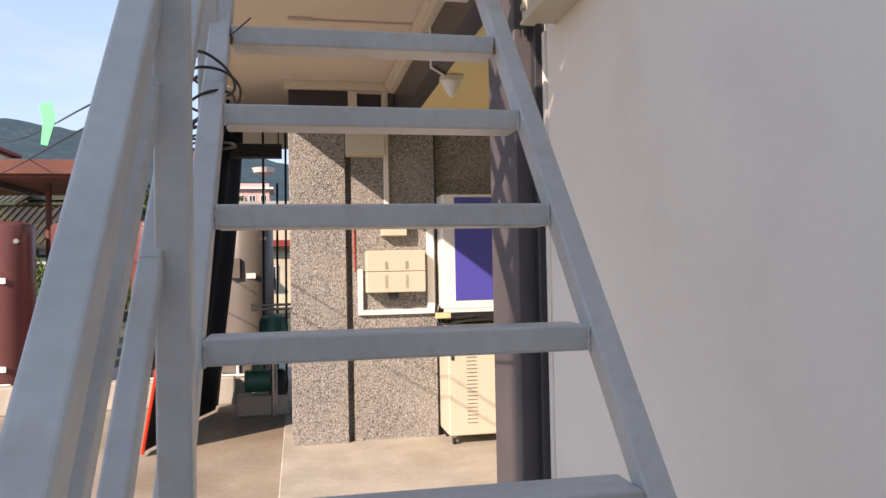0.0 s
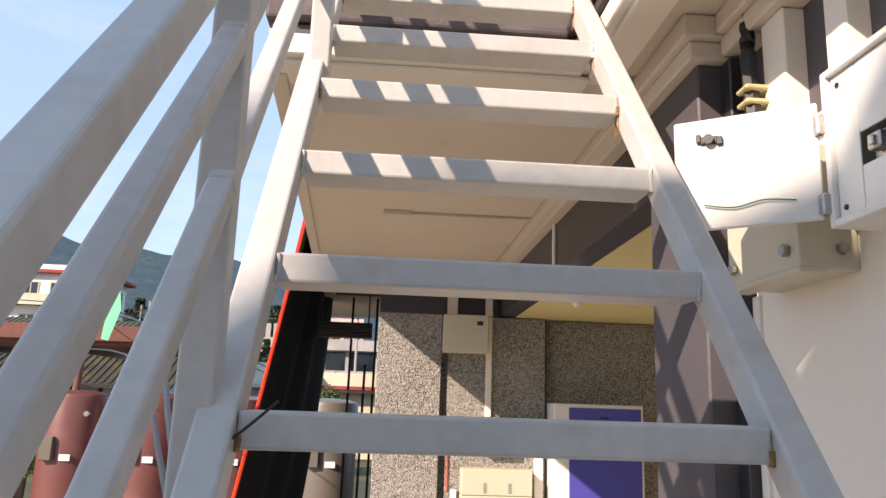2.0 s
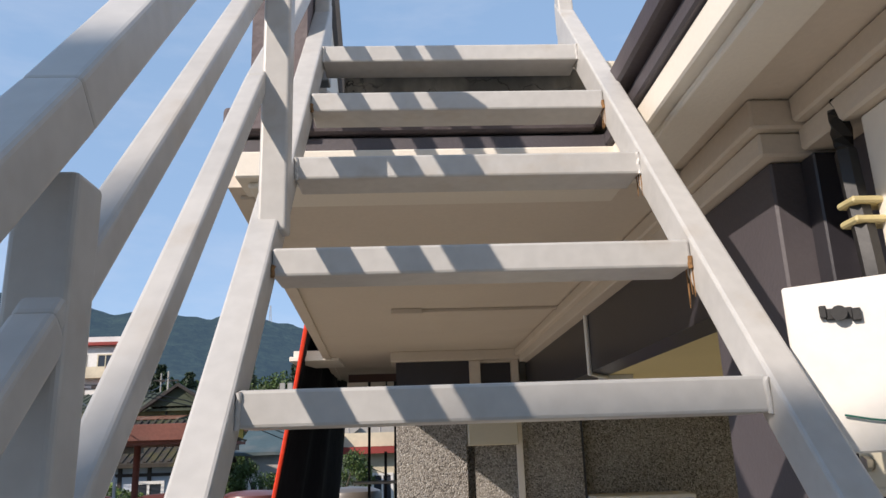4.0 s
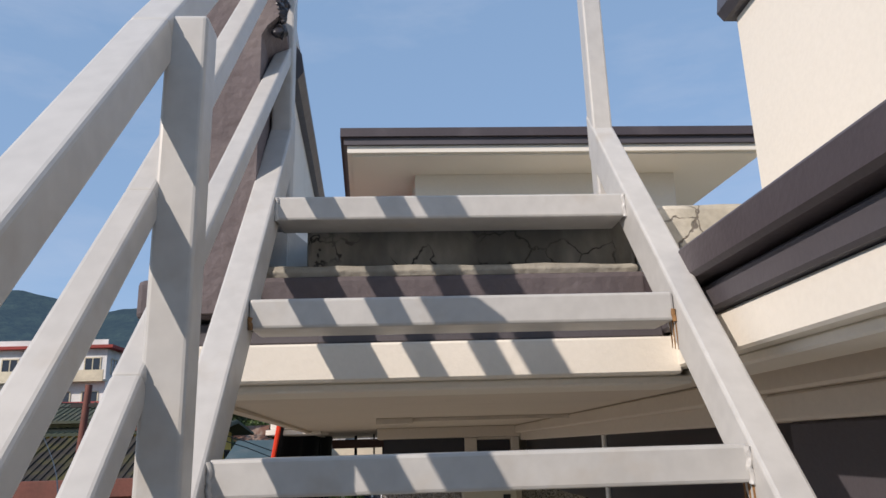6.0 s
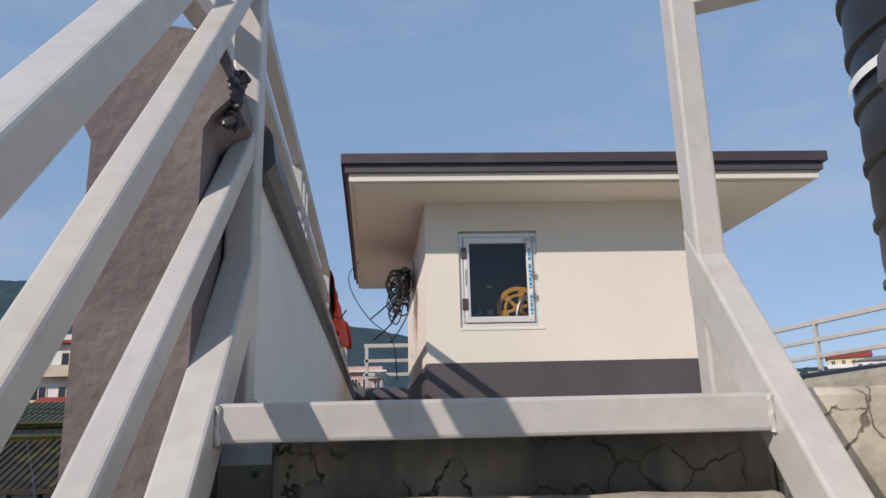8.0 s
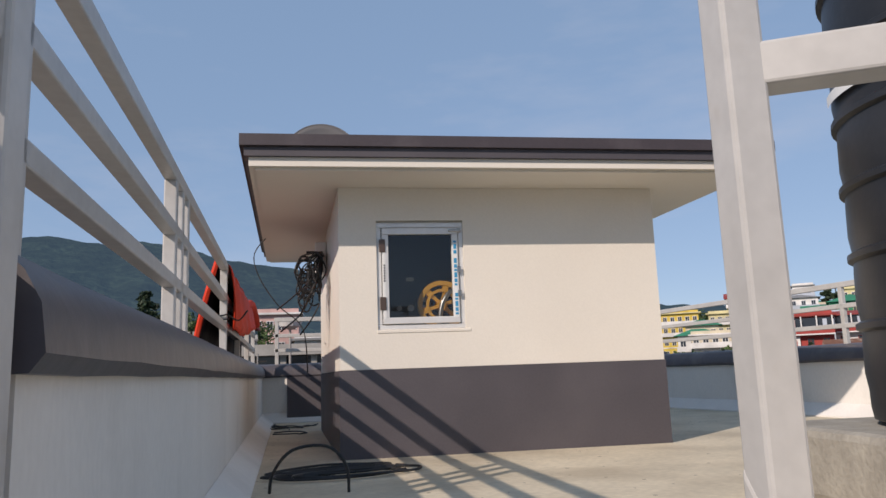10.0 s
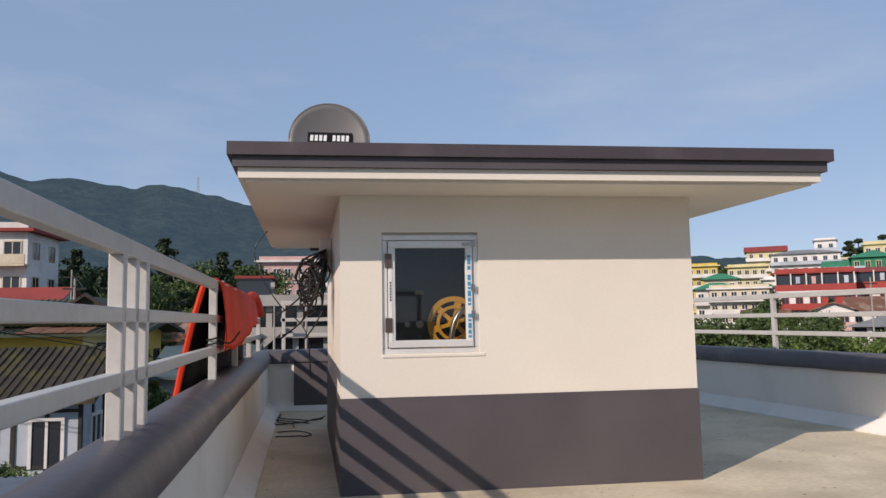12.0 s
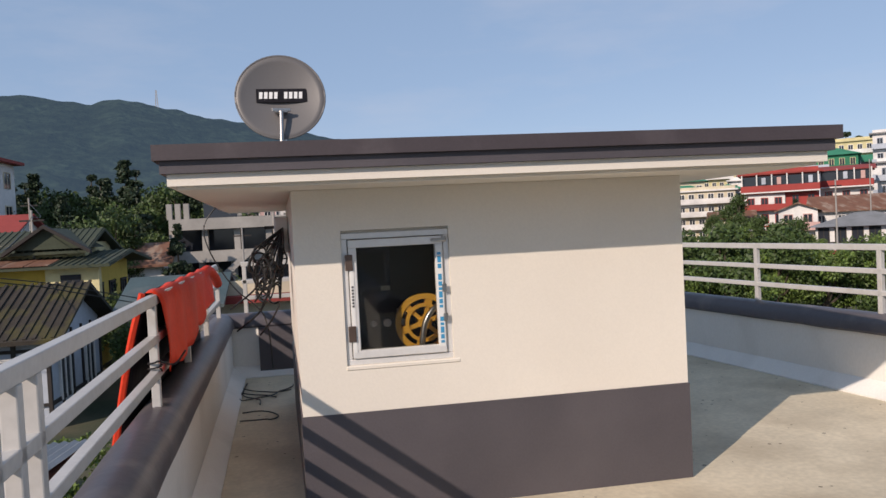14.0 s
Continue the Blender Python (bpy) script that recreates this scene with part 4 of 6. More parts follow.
def ring(bm, x0, x1, z0, z1, w, y0, y1, bevel=0.003):
    cube(bm, x0, x1, y0, y1, z0, z0 + w, bevel)
    cube(bm, x0, x1, y0, y1, z1 - w, z1, bevel)
    cube(bm, x0, x0 + w, y0 + 0.0005, y1, z0 + w, z1 - w, bevel)
    cube(bm, x1 - w, x1, y0 + 0.0005, y1, z0 + w, z1 - w, bevel)
    return bm


part("head_mortar", cube(B(), WX0, WX1, YF + 0.02, YF + 0.09, FZ1 + 0.001, WZ1 - 0.001), CREAM, win, "recessed mortar over the frame")
part("window_frame", ring(B(), WX0, WX1, WZ0, FZ1, 0.030, YF, YF + 0.07), ALU, win, "silver aluminium outer frame")
sx0, sx1, sz0, sz1 = WX0 + 0.034, WX1 - 0.034, WZ0 + 0.034, FZ1 - 0.034
sash = part("sash", ring(B(), sx0, sx1, sz0, sz1, 0.040, YF - 0.012, YF + 0.03), ALU, win, "silver sash with tape")
pane = part("pane", cube(B(), sx0 + 0.038, sx1 - 0.038, YF + 0.004, YF + 0.009, sz0 + 0.038, sz1 - 0.038), PANE, win)
pane.visible_shadow = False
for z in (WZ0 + 0.16, WZ1 - 0.16):
    part("hinge", cube(B(), sx0 - 0.018, sx0 + 0.02, YF - 0.022, YF - 0.012, z - 0.04, z + 0.04, 0.003), material("brown_hinge", (0.16, 0.11, 0.09), 0.4, 0.6), win, "brown metal hinge")
part("latch", cube(cube(B(), sx1 - 0.06, sx1 + 0.02, YF - 0.026, YF - 0.012, sz1 - 0.028, sz1 - 0.012, 0.004), sx1 - 0.005, sx1 + 0.02, YF - 0.02, YF - 0.005, sz1 - 0.03, sz1 - 0.003, 0.003), CHROME, win, "grey stay at the top corner")
part("tape_strip", cube(B(), sx1 - 0.036, sx1 - 0.006, YF - 0.0145, YF - 0.0122, sz0 + 0.03, sz1 - 0.05), LABEL, sash, "white protective tape with blue print")
part("tape_strip", cube(B(), sx0 + 0.004, sx0 + 0.022, YF - 0.0145, YF - 0.0122, sz0 + 0.03, sz1 - 0.09), LABEL, sash, "white protective tape with dark print")
z = sz0 + 0.05
k = 0
while z < sz1 - 0.09:
    hgt = 0.013 + 0.009 * ((k * 7) % 3)
    if k % 7 != 5:
        part("print_mark", cube(B(), sx1 - 0.030, sx1 - 0.012, YF - 0.0160, YF - 0.0147, z, z + hgt), TAPE_BLUE, sash)
    z += hgt + 0.008
    k += 1
z = sz0 + 0.26
for k in range(7):
    part("print_mark", cube(B(), sx0 + 0.008, sx0 + 0.018, YF - 0.0160, YF - 0.0147, z, z + 0.010), DARK, sash)
    z += 0.016
for z in (sz0 + 0.18, sz0 + 0.33):
    part("handle", cube(B(), sx1 - 0.012, sx1 + 0.012, YF - 0.024, YF - 0.014, z - 0.02, z + 0.02, 0.003), CHROME, win, "small steel catch")
# plaster lip round the window
bm = B()
cube(bm, WX0 - 0.004, WX1 + 0.030, HUT_Y - 0.005, HUT_Y + 0.01, WZ0 - 0.022, WZ0 - 0.001, 0.004)
part("plaster_lip", bm, CREAM, win, "raised cream plaster edge")

# lift machine behind the window
mach = thing("lift_machine", "dark lift machine with a yellow hand wheel and dials", "machine", (0.8, 7.5, BAND + 0.02))
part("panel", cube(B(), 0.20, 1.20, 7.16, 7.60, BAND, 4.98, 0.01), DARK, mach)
wc = (0.765, 7.03, 4.445)
bm = B()
n = 40
outer, inner = 0.165, 0.105
for r0, r1 in ((0.158, 0.128), (0.104, 0.086)):
    for k in range(n):
        a, b = 2 * math.pi * k / n, 2 * math.pi * (k + 1) / n
        vs = [[bm.verts.new((wc[0] + r * math.cos(t), y, wc[2] + r * math.sin(t))) for r, t in ((r0, a), (r0, b), (r1, b), (r1, a))] for y in (wc[1] - 0.02, wc[1] + 0.02)]
        bm.faces.new(vs[0])
        bm.faces.new(vs[1][::-1])
        bm.faces.new((vs[0][0], vs[0][1], vs[1][1], vs[1][0]))
        bm.faces.new((vs[0][3], vs[0][2], vs[1][2], vs[1][3]))
for k in range(6):
    a = 2 * math.pi * k / 6 + 0.3
    d1 = Vector((math.cos(a), 0, math.sin(a)))
    tube(bm, Vector(wc) + d1 * 0.10, Vector(wc) + d1 * 0.155, 0.04, 0.03, 0.0, (0, 1, 0))
    tube(bm, Vector(wc) + d1 * 0.02, Vector(wc) + d1 * 0.10, 0.022, 0.025, 0.0, (0, 1, 0))
rod(bm, (wc[0], wc[1] - 0.03, wc[2]), (wc[0], wc[1] + 0.12, wc[2]), 0.035)
part("hand_wheel", bm, ORANGE_WHEEL, mach, "yellow-orange spoked wheel")
part("hose", cable(B(), [(0.72, 6.98, 4.15), (0.735, 6.96, 4.32), (0.76, 6.96, 4.45), (0.81, 6.97, 4.52), (0.86, 6.99, 4.54)], 0.016, 10), CHROME, mach, "grey hose", True)
for x, r in ((0.50, 0.016), (0.575, 0.022), (0.66, 0.018)):
    part("dial", rod(B(), (x, 7.16, 4.44), (x, 7.14, 4.44), r, n=20), LABEL, mach, "white dial", True)
part("tag", cube(B(), 0.55, 0.60, 7.152, 7.159, 4.62, 4.645), IVORY, mach, "small yellow tag")
part("tag", cube(B(), 0.63, 0.68, 7.152, 7.159, 4.48, 4.515), IVORY, mach, "small yellow tag")

# ---- dish on the hut roof ----
DC = Vector((0.0, 8.98, 6.025))
dish = thing("satellite_dish", "grey satellite dish with a black label on a steel mount", "satellite dish", (0, 9.1, 5.354))
tilt = pose(0, 0, 0, 90 - 14, 0, 2)
bm = B()
R, n = 0.345, 48
prev = None
for q in range(9):
    r = R * q / 8
    depth = 0.06 * (r / R) ** 2 - 0.06
    if q == 0:
        cur = [bm.verts.new(DC + tilt @ Vector((0, 0, depth)))]
    else:
        cur = [bm.verts.new(DC + tilt @ Vector((r * 0.985 * math.cos(2 * math.pi * k / n), r * math.sin(2 * math.pi * k / n), depth))) for k in range(n)]
        for k in range(n):
            if len(prev) == 1:
                bm.faces.new((prev[0], cur[k], cur[(k + 1) % n]))
            else:
                bm.faces.new((prev[k], cur[k], cur[(k + 1) % n], prev[(k + 1) % n]))
    prev = cur
refl = part("reflector", bm, DISH, dish, "grey pressed reflector", True)
sm = refl.modifiers.new("thick", "SOLIDIFY")
sm.thickness = 0.006
bm = B()
for k in range(n):
    a, b = 2 * math.pi * k / n, 2 * math.pi * (k + 1) / n
    rod(bm, DC + tilt @ Vector((R * 0.985 * math.cos(a), R * math.sin(a), 0)), DC + tilt @ Vector((R * 0.985 * math.cos(b), R * math.sin(b), 0)), 0.008, n=6)
part("rim", bm, DISH, dish, "rolled rim", True)


def on_dish(u0, u1, v0, v1, lift, bm, slant=0.0):
    prism(bm, [(u0, v0), (u1, v0), (u1 + slant, v1), (u0 + slant, v1)], 0, 0.002,
          lambda u, v, w: DC + tilt @ Vector((u, v, -0.036 + lift + w)))
    return bm


plate = part("label_plate", on_dish(-0.185, 0.205, -0.03, 0.082, 0.004, B()), BLACK_CLOTH, dish, "black label plate")
x = -0.165
for k in range(9):
    w = 0.026 if k != 4 else 0.0
    if w:
        part("label_mark", on_dish(x, x + w, -0.002, 0.054, 0.0075, B(), 0.004), LABEL, dish, "white label mark")
    x += 0.038
bm = B()
tube(bm, DC + tilt @ Vector((0.0, -0.12, -0.03)), DC + tilt @ Vector((0.0, -0.12, 0.02)), 0.10, 0.03)
tube(bm, DC + tilt @ Vector((-0.07, -0.115, 0.015)), DC + tilt @ Vector((0.07, -0.115, 0.015)), 0.02, 0.025)
part("clamp", bm, CHROME, dish, "steel clamp")
part("arm", rod(B(), DC + tilt @ Vector((0.0, -0.13, 0.02)), DC + tilt @ Vector((-0.01, -0.40, 0.04)), 0.017), CHROME, dish, "steel feed arm", True)
part("pole", rod(B(), (0.0, 9.16, 5.354), (0.0, 9.14, 6.0), 0.025), CHROME, dish, "steel pole", True)
part("foot", cube(B(), -0.1, 0.1, 9.05, 9.25, 5.354, 5.366, 0.003), CHROME, dish)

# ---- cables ----
rng = random.Random(4)
runs = []
for k in range(20):
    cy, cz, rr = 7.95 + rng.uniform(-0.3, 0.3), 4.72 + rng.uniform(-0.17, 0.12), rng.uniform(0.04, 0.095)
    cx = hut_x(HUT_X0, cy) - 0.09 - rng.uniform(0, 0.12)
    pts = [(hut_x(HUT_X0, 8.2) - 0.04, 8.2, 5.0)]
    for q in range(rng.randint(7, 11)):
        a = q * 0.9 + k
        pts.append((cx + rr * 0.7 * math.cos(a) * rng.uniform(0.7, 1.15), cy + rr * math.sin(a * 0.7), cz + rr * math.sin(a) * rng.uniform(0.8, 1.2)))
    if k % 4 == 0:
        pts += [(cx - 0.03, cy, cz - 0.15), (cx - 0.08 - rng.uniform(0, 0.12), cy + 0.1, cz - 0.24 - rng.uniform(0, 0.08))]
    runs.append(pts)
cable_thing("cable_bundle", "tangled bundle of black cables hanging by the hut wall", "cables", runs, 0.006)
jb = thing("wall_box", "small white junction box on the hut side wall", "junction box", (hut_x(HUT_X0, 8.3), 8.3, 4.83))
part("body", cube(B(), hut_x(HUT_X0, 8.3) - 0.09, hut_x(HUT_X0, 8.3) + 0.002, 8.2, 8.42, 4.83, 5.08, 0.008), WHITE_METAL, jb)
part("arm", cube(B(), hut_x(HUT_X0, 8.3) - 0.16, hut_x(HUT_X0, 8.3) - 0.09, 8.28, 8.31, 5.0, 5.02, 0.003), BLACK, jb, "black bracket")
runs = []
for k in range(6):
    cx, cy = 0.10 + rng.uniform(-0.12, 0.12), 6.15 + rng.uniform(-0.2, 0.2)
    runs.append([(cx + (0.16 + 0.05 * rng.random()) * math.cos(a) * 1.7, cy + 0.14 * math.sin(a * 1.1), DECK_Z + 0.012 + 0.01 * rng.random()) for a in [q * 0.75 + k for q in range(9)]])
runs.append([(-0.22, 5.6, DECK_Z + 0.01), (-0.20, 5.55, DECK_Z + 0.10), (-0.12, 5.5, DECK_Z + 0.19), (0.02, 5.5, DECK_Z + 0.20), (0.10, 5.5, DECK_Z + 0.12), (0.11, 5.5, DECK_Z + 0.01)])
cable_thing("floor_cable", "loose black cable loops lying on the deck", "cable", runs, 0.007)
runs = []
for k in range(5):
    x, y, a = -0.45 + 0.12 * k, 9.2 + 0.25 * k, 0.4 + 0.9 * k
    pts = []
    for q in range(9):
        pts.append((max(-0.52, min(-0.08, x)), y, DECK_Z + 0.010 + 0.012 * rng.random()))
        a += rng.uniform(-0.7, 0.7)
        x, y = x + 0.13 * math.cos(a), min(10.7, max(8.9, y + 0.13 * math.sin(a)))
    runs.append(pts)
cable_thing("gangway_cable", "black cables lying at the end of the gangway", "cable", runs, 0.006)
cable_thing("roof_cable", "thin black cable drooping from the hut roof corner", "cable",
            [[(RX0 + 0.02, 8.6, 5.22), (RX0 - 0.10, 8.55, 5.05), (RX0 - 0.06, 8.5, 4.85), (RX0 + 0.1, 8.4, 4.6), (RX0 + 0.3, 8.3, 4.4), (RX0 + 0.34, 8.25, 4.05)]], 0.005)

# ---- tarpaulin over the railing ----
def sheet(name, rows, mat, parent, thick=0.004, label=""):
    """A cloth from rows of points, thin but solid."""
    bm = B()
    vs = [[bm.verts.new(p) for p in row] for row in rows]
    for a, b in zip(vs, vs[1:]):
        for k in range(len(a) - 1):
            bm.faces.new((a[k], a[k + 1], b[k + 1], b[k]))
    ob = part(name, bm, mat, parent, label, True)
    s = ob.modifiers.new("thick", "SOLIDIFY")
    s.thickness = thick
    return ob


cloth = thing("orange_tarpaulin", "orange tarpaulin draped over the roof railing with a black back", "tarpaulin", (left_x(7.5), 7.5, 4.70))
rows = []
for i in range(29):
    y = 6.80 + 2.5 * i / 28
    drop = 0.44 + 0.02 * math.sin(i * 0.8) - 0.17 * max(0, i - 8) / 20 + 0.015 * math.sin(i * 1.9)
    row = []
    for j in range(13):
        v = j / 12
        x = left_x(y) + (-0.03 + 0.06 * min(1, v * 5)) + 0.025 * math.sin(i * 0.9 + v * 3) * v + 0.03 * v
        row.append((x, y + 0.05 * v * math.sin(i * 0.5), 4.712 + 0.006 * math.sin(i) - drop * max(0, v - 0.12)))
    rows.append(row)
sheet("inner_flap", rows, ORANGE, cloth, label="orange crumpled flap")
rows = []
for i in range(25):
    u = i / 24
    row = []
    for j in range(25):
        v = j / 24
        y = 6.78 + 2.4 * u + 0.05 * math.sin(v * 6)
        x0 = left_x(y) - 0.035
        x1 = -1.52 + 0.46 * u
        zz = 4.71 - 4.95 * v
        sag = v ** 0.85
        fold = 0.035 * math.sin(u * 21 + 3 * v) * min(1, 3 * v)
        row.append((x0 + (x1 - x0) * sag + fold + 0.10 * math.sin(v * math.pi) * u, y + fold, zz))
    rows.append(row)
sheet("outer_drop", rows, BLACK_CLOTH, cloth, label="black side hanging down the building")
edge = [tuple(Vector(p) + Vector((-0.006, -0.012, 0))) for p in rows[0]]
part("hem", cable(B(), edge, 0.016, 6), ORANGE, cloth, "bright orange hem", True)
part("rolled_end", cable(B(), [(left_x(9.2), 9.1, 4.66), (left_x(9.3) + 0.03, 9.35, 4.70), (left_x(9.6) + 0.05, 9.7, 4.62), (left_x(9.9) + 0.06, 9.9, 4.55)], 0.04, 10), ORANGE, cloth, "bunched orange end", True)
cable_thing("tie_rope", "dark rope tying the tarpaulin to the railing post", "rope",
            [[(left_x(6.75) + 0.03 * math.cos(a), 6.75 + 0.035 * math.sin(a), 4.34 + 0.004 * a) for a in [q * 0.8 for q in range(16)]] + [(left_x(6.75) + 0.08, 6.8, 4.36), (left_x(6.75) + 0.13, 6.82, 4.42)]], 0.005)

# ---- porch equipment ----
def vents(bm, x0, x1, z0, z1, y, rows, mat_parent):
    for k in range(rows):
        z = z0 + (z1 - z0) * k / rows
        part("louvre", cube(B(), x0, x1, y - 0.004, y, z, z + 0.006), CHROME, mat_parent)


wall_y = 6.80
cab = thing("wall_cabinet", "ivory steel wall cabinet with vent slots", "cabinet", (0.84, wall_y, 1.19))
part("body", cube(B(), 0.555, 1.128, 6.62, wall_y, 1.192, 1.392, 0.006), IVORY, cab)
part("body", cube(B(), 0.555, 1.128, 6.62, wall_y, 1.396, 1.598, 0.006), IVORY, cab)
for x in (0.73, 0.93):
    vents(None, x, x + 0.03, 1.24, 1.37, 6.62, 6, cab)
    vents(None, x, x + 0.03, 1.42, 1.50, 6.62, 5, cab)
part("gland", cube(B(), 0.78, 0.87, 6.66, 6.76, 1.13, 1.192, 0.006), BLACK, cab, "black cable gland")
cab2 = thing("small_cabinet", "small ivory steel box on the pebbledash", "cabinet", (0.84, wall_y, 1.74))
part("body", cube(B(), 0.712, 0.962, 6.68, wall_y, 1.742, 2.005, 0.006), IVORY, cab2)
part("lock", rod(B(), (0.90, 6.68, 1.90), (0.90, 6.672, 1.90), 0.008), BLACK, cab2)
cab3 = thing("meter_box", "ivory steel box under the transom with a dark stamp", "cabinet", (0.56, 6.8, 2.52))
part("body", cube(B(), 0.376, 0.752, 6.64, wall_y, 2.522, 2.836, 0.006), IVORY, cab3)
part("stamp", cube(B(), 0.655, 0.705, 6.637, 6.64, 2.75, 2.785), BLACK, cab3, "dark stamp")
trunk = thing("cable_trunking", "grey plastic cable trunking on the pebbledash", "trunking", (0.5, wall_y, 1.0))
for x0, x1, z0, z1 in ((0.48, 0.53, 1.02, 1.42), (0.48, 1.24, 0.97, 1.02), (1.17, 1.24, 1.02, 2.0), (0.96, 1.17, 1.975, 2.0), (0.752, 0.80, 2.006, 2.836)):
    part("run", cube(B(), x0, x1, wall_y - 0.045, wall_y, z0, z1, 0.004), WHITE if x0 > 0.7 and z0 > 2 else PARAPET, trunk)
cable_thing("red_wire", "thin red wire down the pebbledash joint", "wire", [[(0.45, 6.79, 1.98), (0.452, 6.788, 1.7), (0.455, 6.79, 1.4)]], 0.006, ORANGE)
outlet = thing("wall_outlet", "small olive outlet box with a dangling cable", "outlet", (0.5, wall_y, 1.85))
part("body", cube(B(), 0.46, 0.54, 6.75, wall_y, 1.86, 1.94, 0.01), BLOCK, outlet)
blue = thing("inverter_cabinet", "white inverter cabinet with a blue-violet front panel", "cabinet", (1.6, 6.7, 1.0))
part("case", cube(B(), 1.285, 2.02, 6.54, 6.89, 1.02, 2.135, 0.008), WHITE_METAL, blue)
part("front_panel", cube(B(), 1.405, 2.0, 6.532, 6.54, 1.10, 2.105, 0.004), BLUE, blue, "blue-violet steel front")
part("slot", cube(B(), 1.66, 1.73, 6.528, 6.532, 2.02, 2.035, 0.002), BLACK, blue)
for z in (1.92, 1.87):
    part("indicator", rod(B(), (1.345, 6.54, z), (1.345, 6.53, z), 0.014), BLACK if z > 1.9 else material("yellow_sticker", (0.8, 0.65, 0.08), 0.5), blue, "small indicator")
part("base_grille", cube(B(), 1.30, 2.0, 6.56, 6.86, 0.95, 1.02, 0.004), BLACK, blue, "black base grille")
part("plinth_strip", cube(B(), 1.29, 2.01, 6.545, 6.56, 0.985, 1.018, 0.003), WHITE_METAL, blue)
stand = thing("cabinet_stand", "dark steel rack carrying the inverter cabinet", "rack", (1.6, 6.8, GROUND))
for x in (1.30, 1.98):
    part("leg", cube(B(), x - 0.02, x + 0.02, 6.84, 6.88, GROUND + 0.012, 0.95, 0.003), BLACK, stand)
part("shelf", cube(B(), 1.27, 2.01, 6.56, 6.885, 0.925, 0.95, 0.003), BLACK, stand)
low_cab = thing("battery_cabinet", "cream steel cabinet with louvres standing on castors", "cabinet", (1.6, 6.6, GROUND))
part("case", cube(B(), 1.285, 1.96, 6.36, 6.82, -0.165, 0.86, 0.012, 2), IVORY, low_cab)
vents(None, 1.46, 1.56, -0.05, 0.75, 6.36, 22, low_cab)
vents(None, 1.76, 1.86, -0.05, 0.75, 6.36, 22, low_cab)
part("handle", cube(B(), 1.31, 1.335, 6.345, 6.36, 0.55, 0.66, 0.004), BLACK, low_cab, "black handle")
for x in (1.34, 1.90):
    for y in (6.42, 6.76):
        c = part("castor", cube(B(), x - 0.02, x + 0.02, y - 0.03, y + 0.03, -0.19, -0.165, 0.003), CHROME, low_cab)
        part("wheel", rod(B(), (x - 0.014, y, -0.215), (x + 0.014, y, -0.215), 0.037, n=16), BLACK, c, "black castor wheel", True)
cable_thing("cabinet_cable", "loose cables and a connector between the cabinets", "cable",
            [[(1.27, 6.7, 1.05), (1.24, 6.66, 0.9), (1.30, 6.6, 0.86), (1.5, 6.55, 0.90), (1.9, 6.55, 0.92)], [(1.25, 6.7, 1.0), (1.30, 6.6, 0.93), (1.6, 6.54, 0.95)]], 0.012)
conn = tagged(part("connector", cube(B(), 1.21, 1.36, 6.55, 6.60, 0.93, 0.985, 0.005), material("cream_plastic", (0.72, 0.6, 0.35), 0.4)), "cream plastic cable connector hanging by the rack", "connector")
gap = structure("wall_gap", cube(B(), 1.262, 1.282, 6.82, 6.898, GROUND + 0.013, 2.836), DARK, "dark joint in the back wall", "wall")

# ---- water cylinders and pumps in the yard ----
def cylinder(x, mat, words):
    t = thing("water_cylinder", words, "water heater", (x, 9.95, 0.03), "water cylinders")
    y = 9.95
    part("body", lathe(B(), (x, y, 0.06), [(0.34, 0), (0.36, 0.02), (0.362, 1.0), (0.362, 1.97), (0.345, 2.01), (0.25, 2.045), (0.05, 2.06)], 40), mat, t, smooth=True)
    part("base_ring", lathe(B(), (x, y, 0.03), [(0.33, 0), (0.33, 0.035)], 32), BLACK, t)
    for z in (1.32, 0.22):
        part("control_box", cube(B(), x - 0.19, x - 0.05, y - 0.42, y - 0.30, z, z + 0.27, 0.01), BEIGE, t, "beige control box")
        part("sticker", cube(B(), x + 0.02, x + 0.14, y - 0.372, y - 0.355, z + 0.0, z + 0.07), LABEL, t, "white sticker")
    part("valve", rod(B(), (x + 0.25, y - 0.25, 1.85), (x + 0.25, y - 0.33, 1.85), 0.03), CHROME, t, "brass valve", True)
    part("drain_pipe", rod(B(), (x - 0.1, y - 0.38, 0.05), (x - 0.1, y - 0.38, 0.3), 0.02), LABEL, t, "white drain pipe", True)
    part("cross_pipe", rod(B(), (x - 0.33, y - 0.4, 0.06), (x + 0.2, y - 0.4, 0.06), 0.02), LABEL, t, "white drain pipe", True)


for x in (-5.65, -4.72, -3.80, -2.87, -1.90):
    cylinder(x, BROWN, "red-brown steel water cylinder with a control box and stickers")
cylinder(-0.78, BEIGE, "grey-beige water cylinder beside the pillar with a teal mark")
pump = thing("water_pump", "dark green electric water pump on the plinth", "pump", (-0.5, 8.5, 0.0))
part("bed", cube(B(), -0.82, -0.22, 8.35, 8.65, GROUND, -0.03, 0.02), PORCH, pump, "concrete bed")
part("motor", rod(B(), (-0.72, 8.5, 0.13), (-0.42, 8.5, 0.13), 0.13, n=24), TEAL, pump, smooth=True)
part("casing", lathe(B(), (-0.34, 8.5, 0.0), [(0.10, -0.03), (0.12, 0.1), (0.11, 0.2), (0.05, 0.26)], 24), BLACK, pump, smooth=True)
part("terminal_box", cube(B(), -0.64, -0.52, 8.42, 8.52, 0.24, 0.32, 0.01), TEAL, pump)
vessel = thing("pressure_vessel", "teal green pressure vessel on a pipe stand", "vessel", (-0.38, 8.3, 0.3))
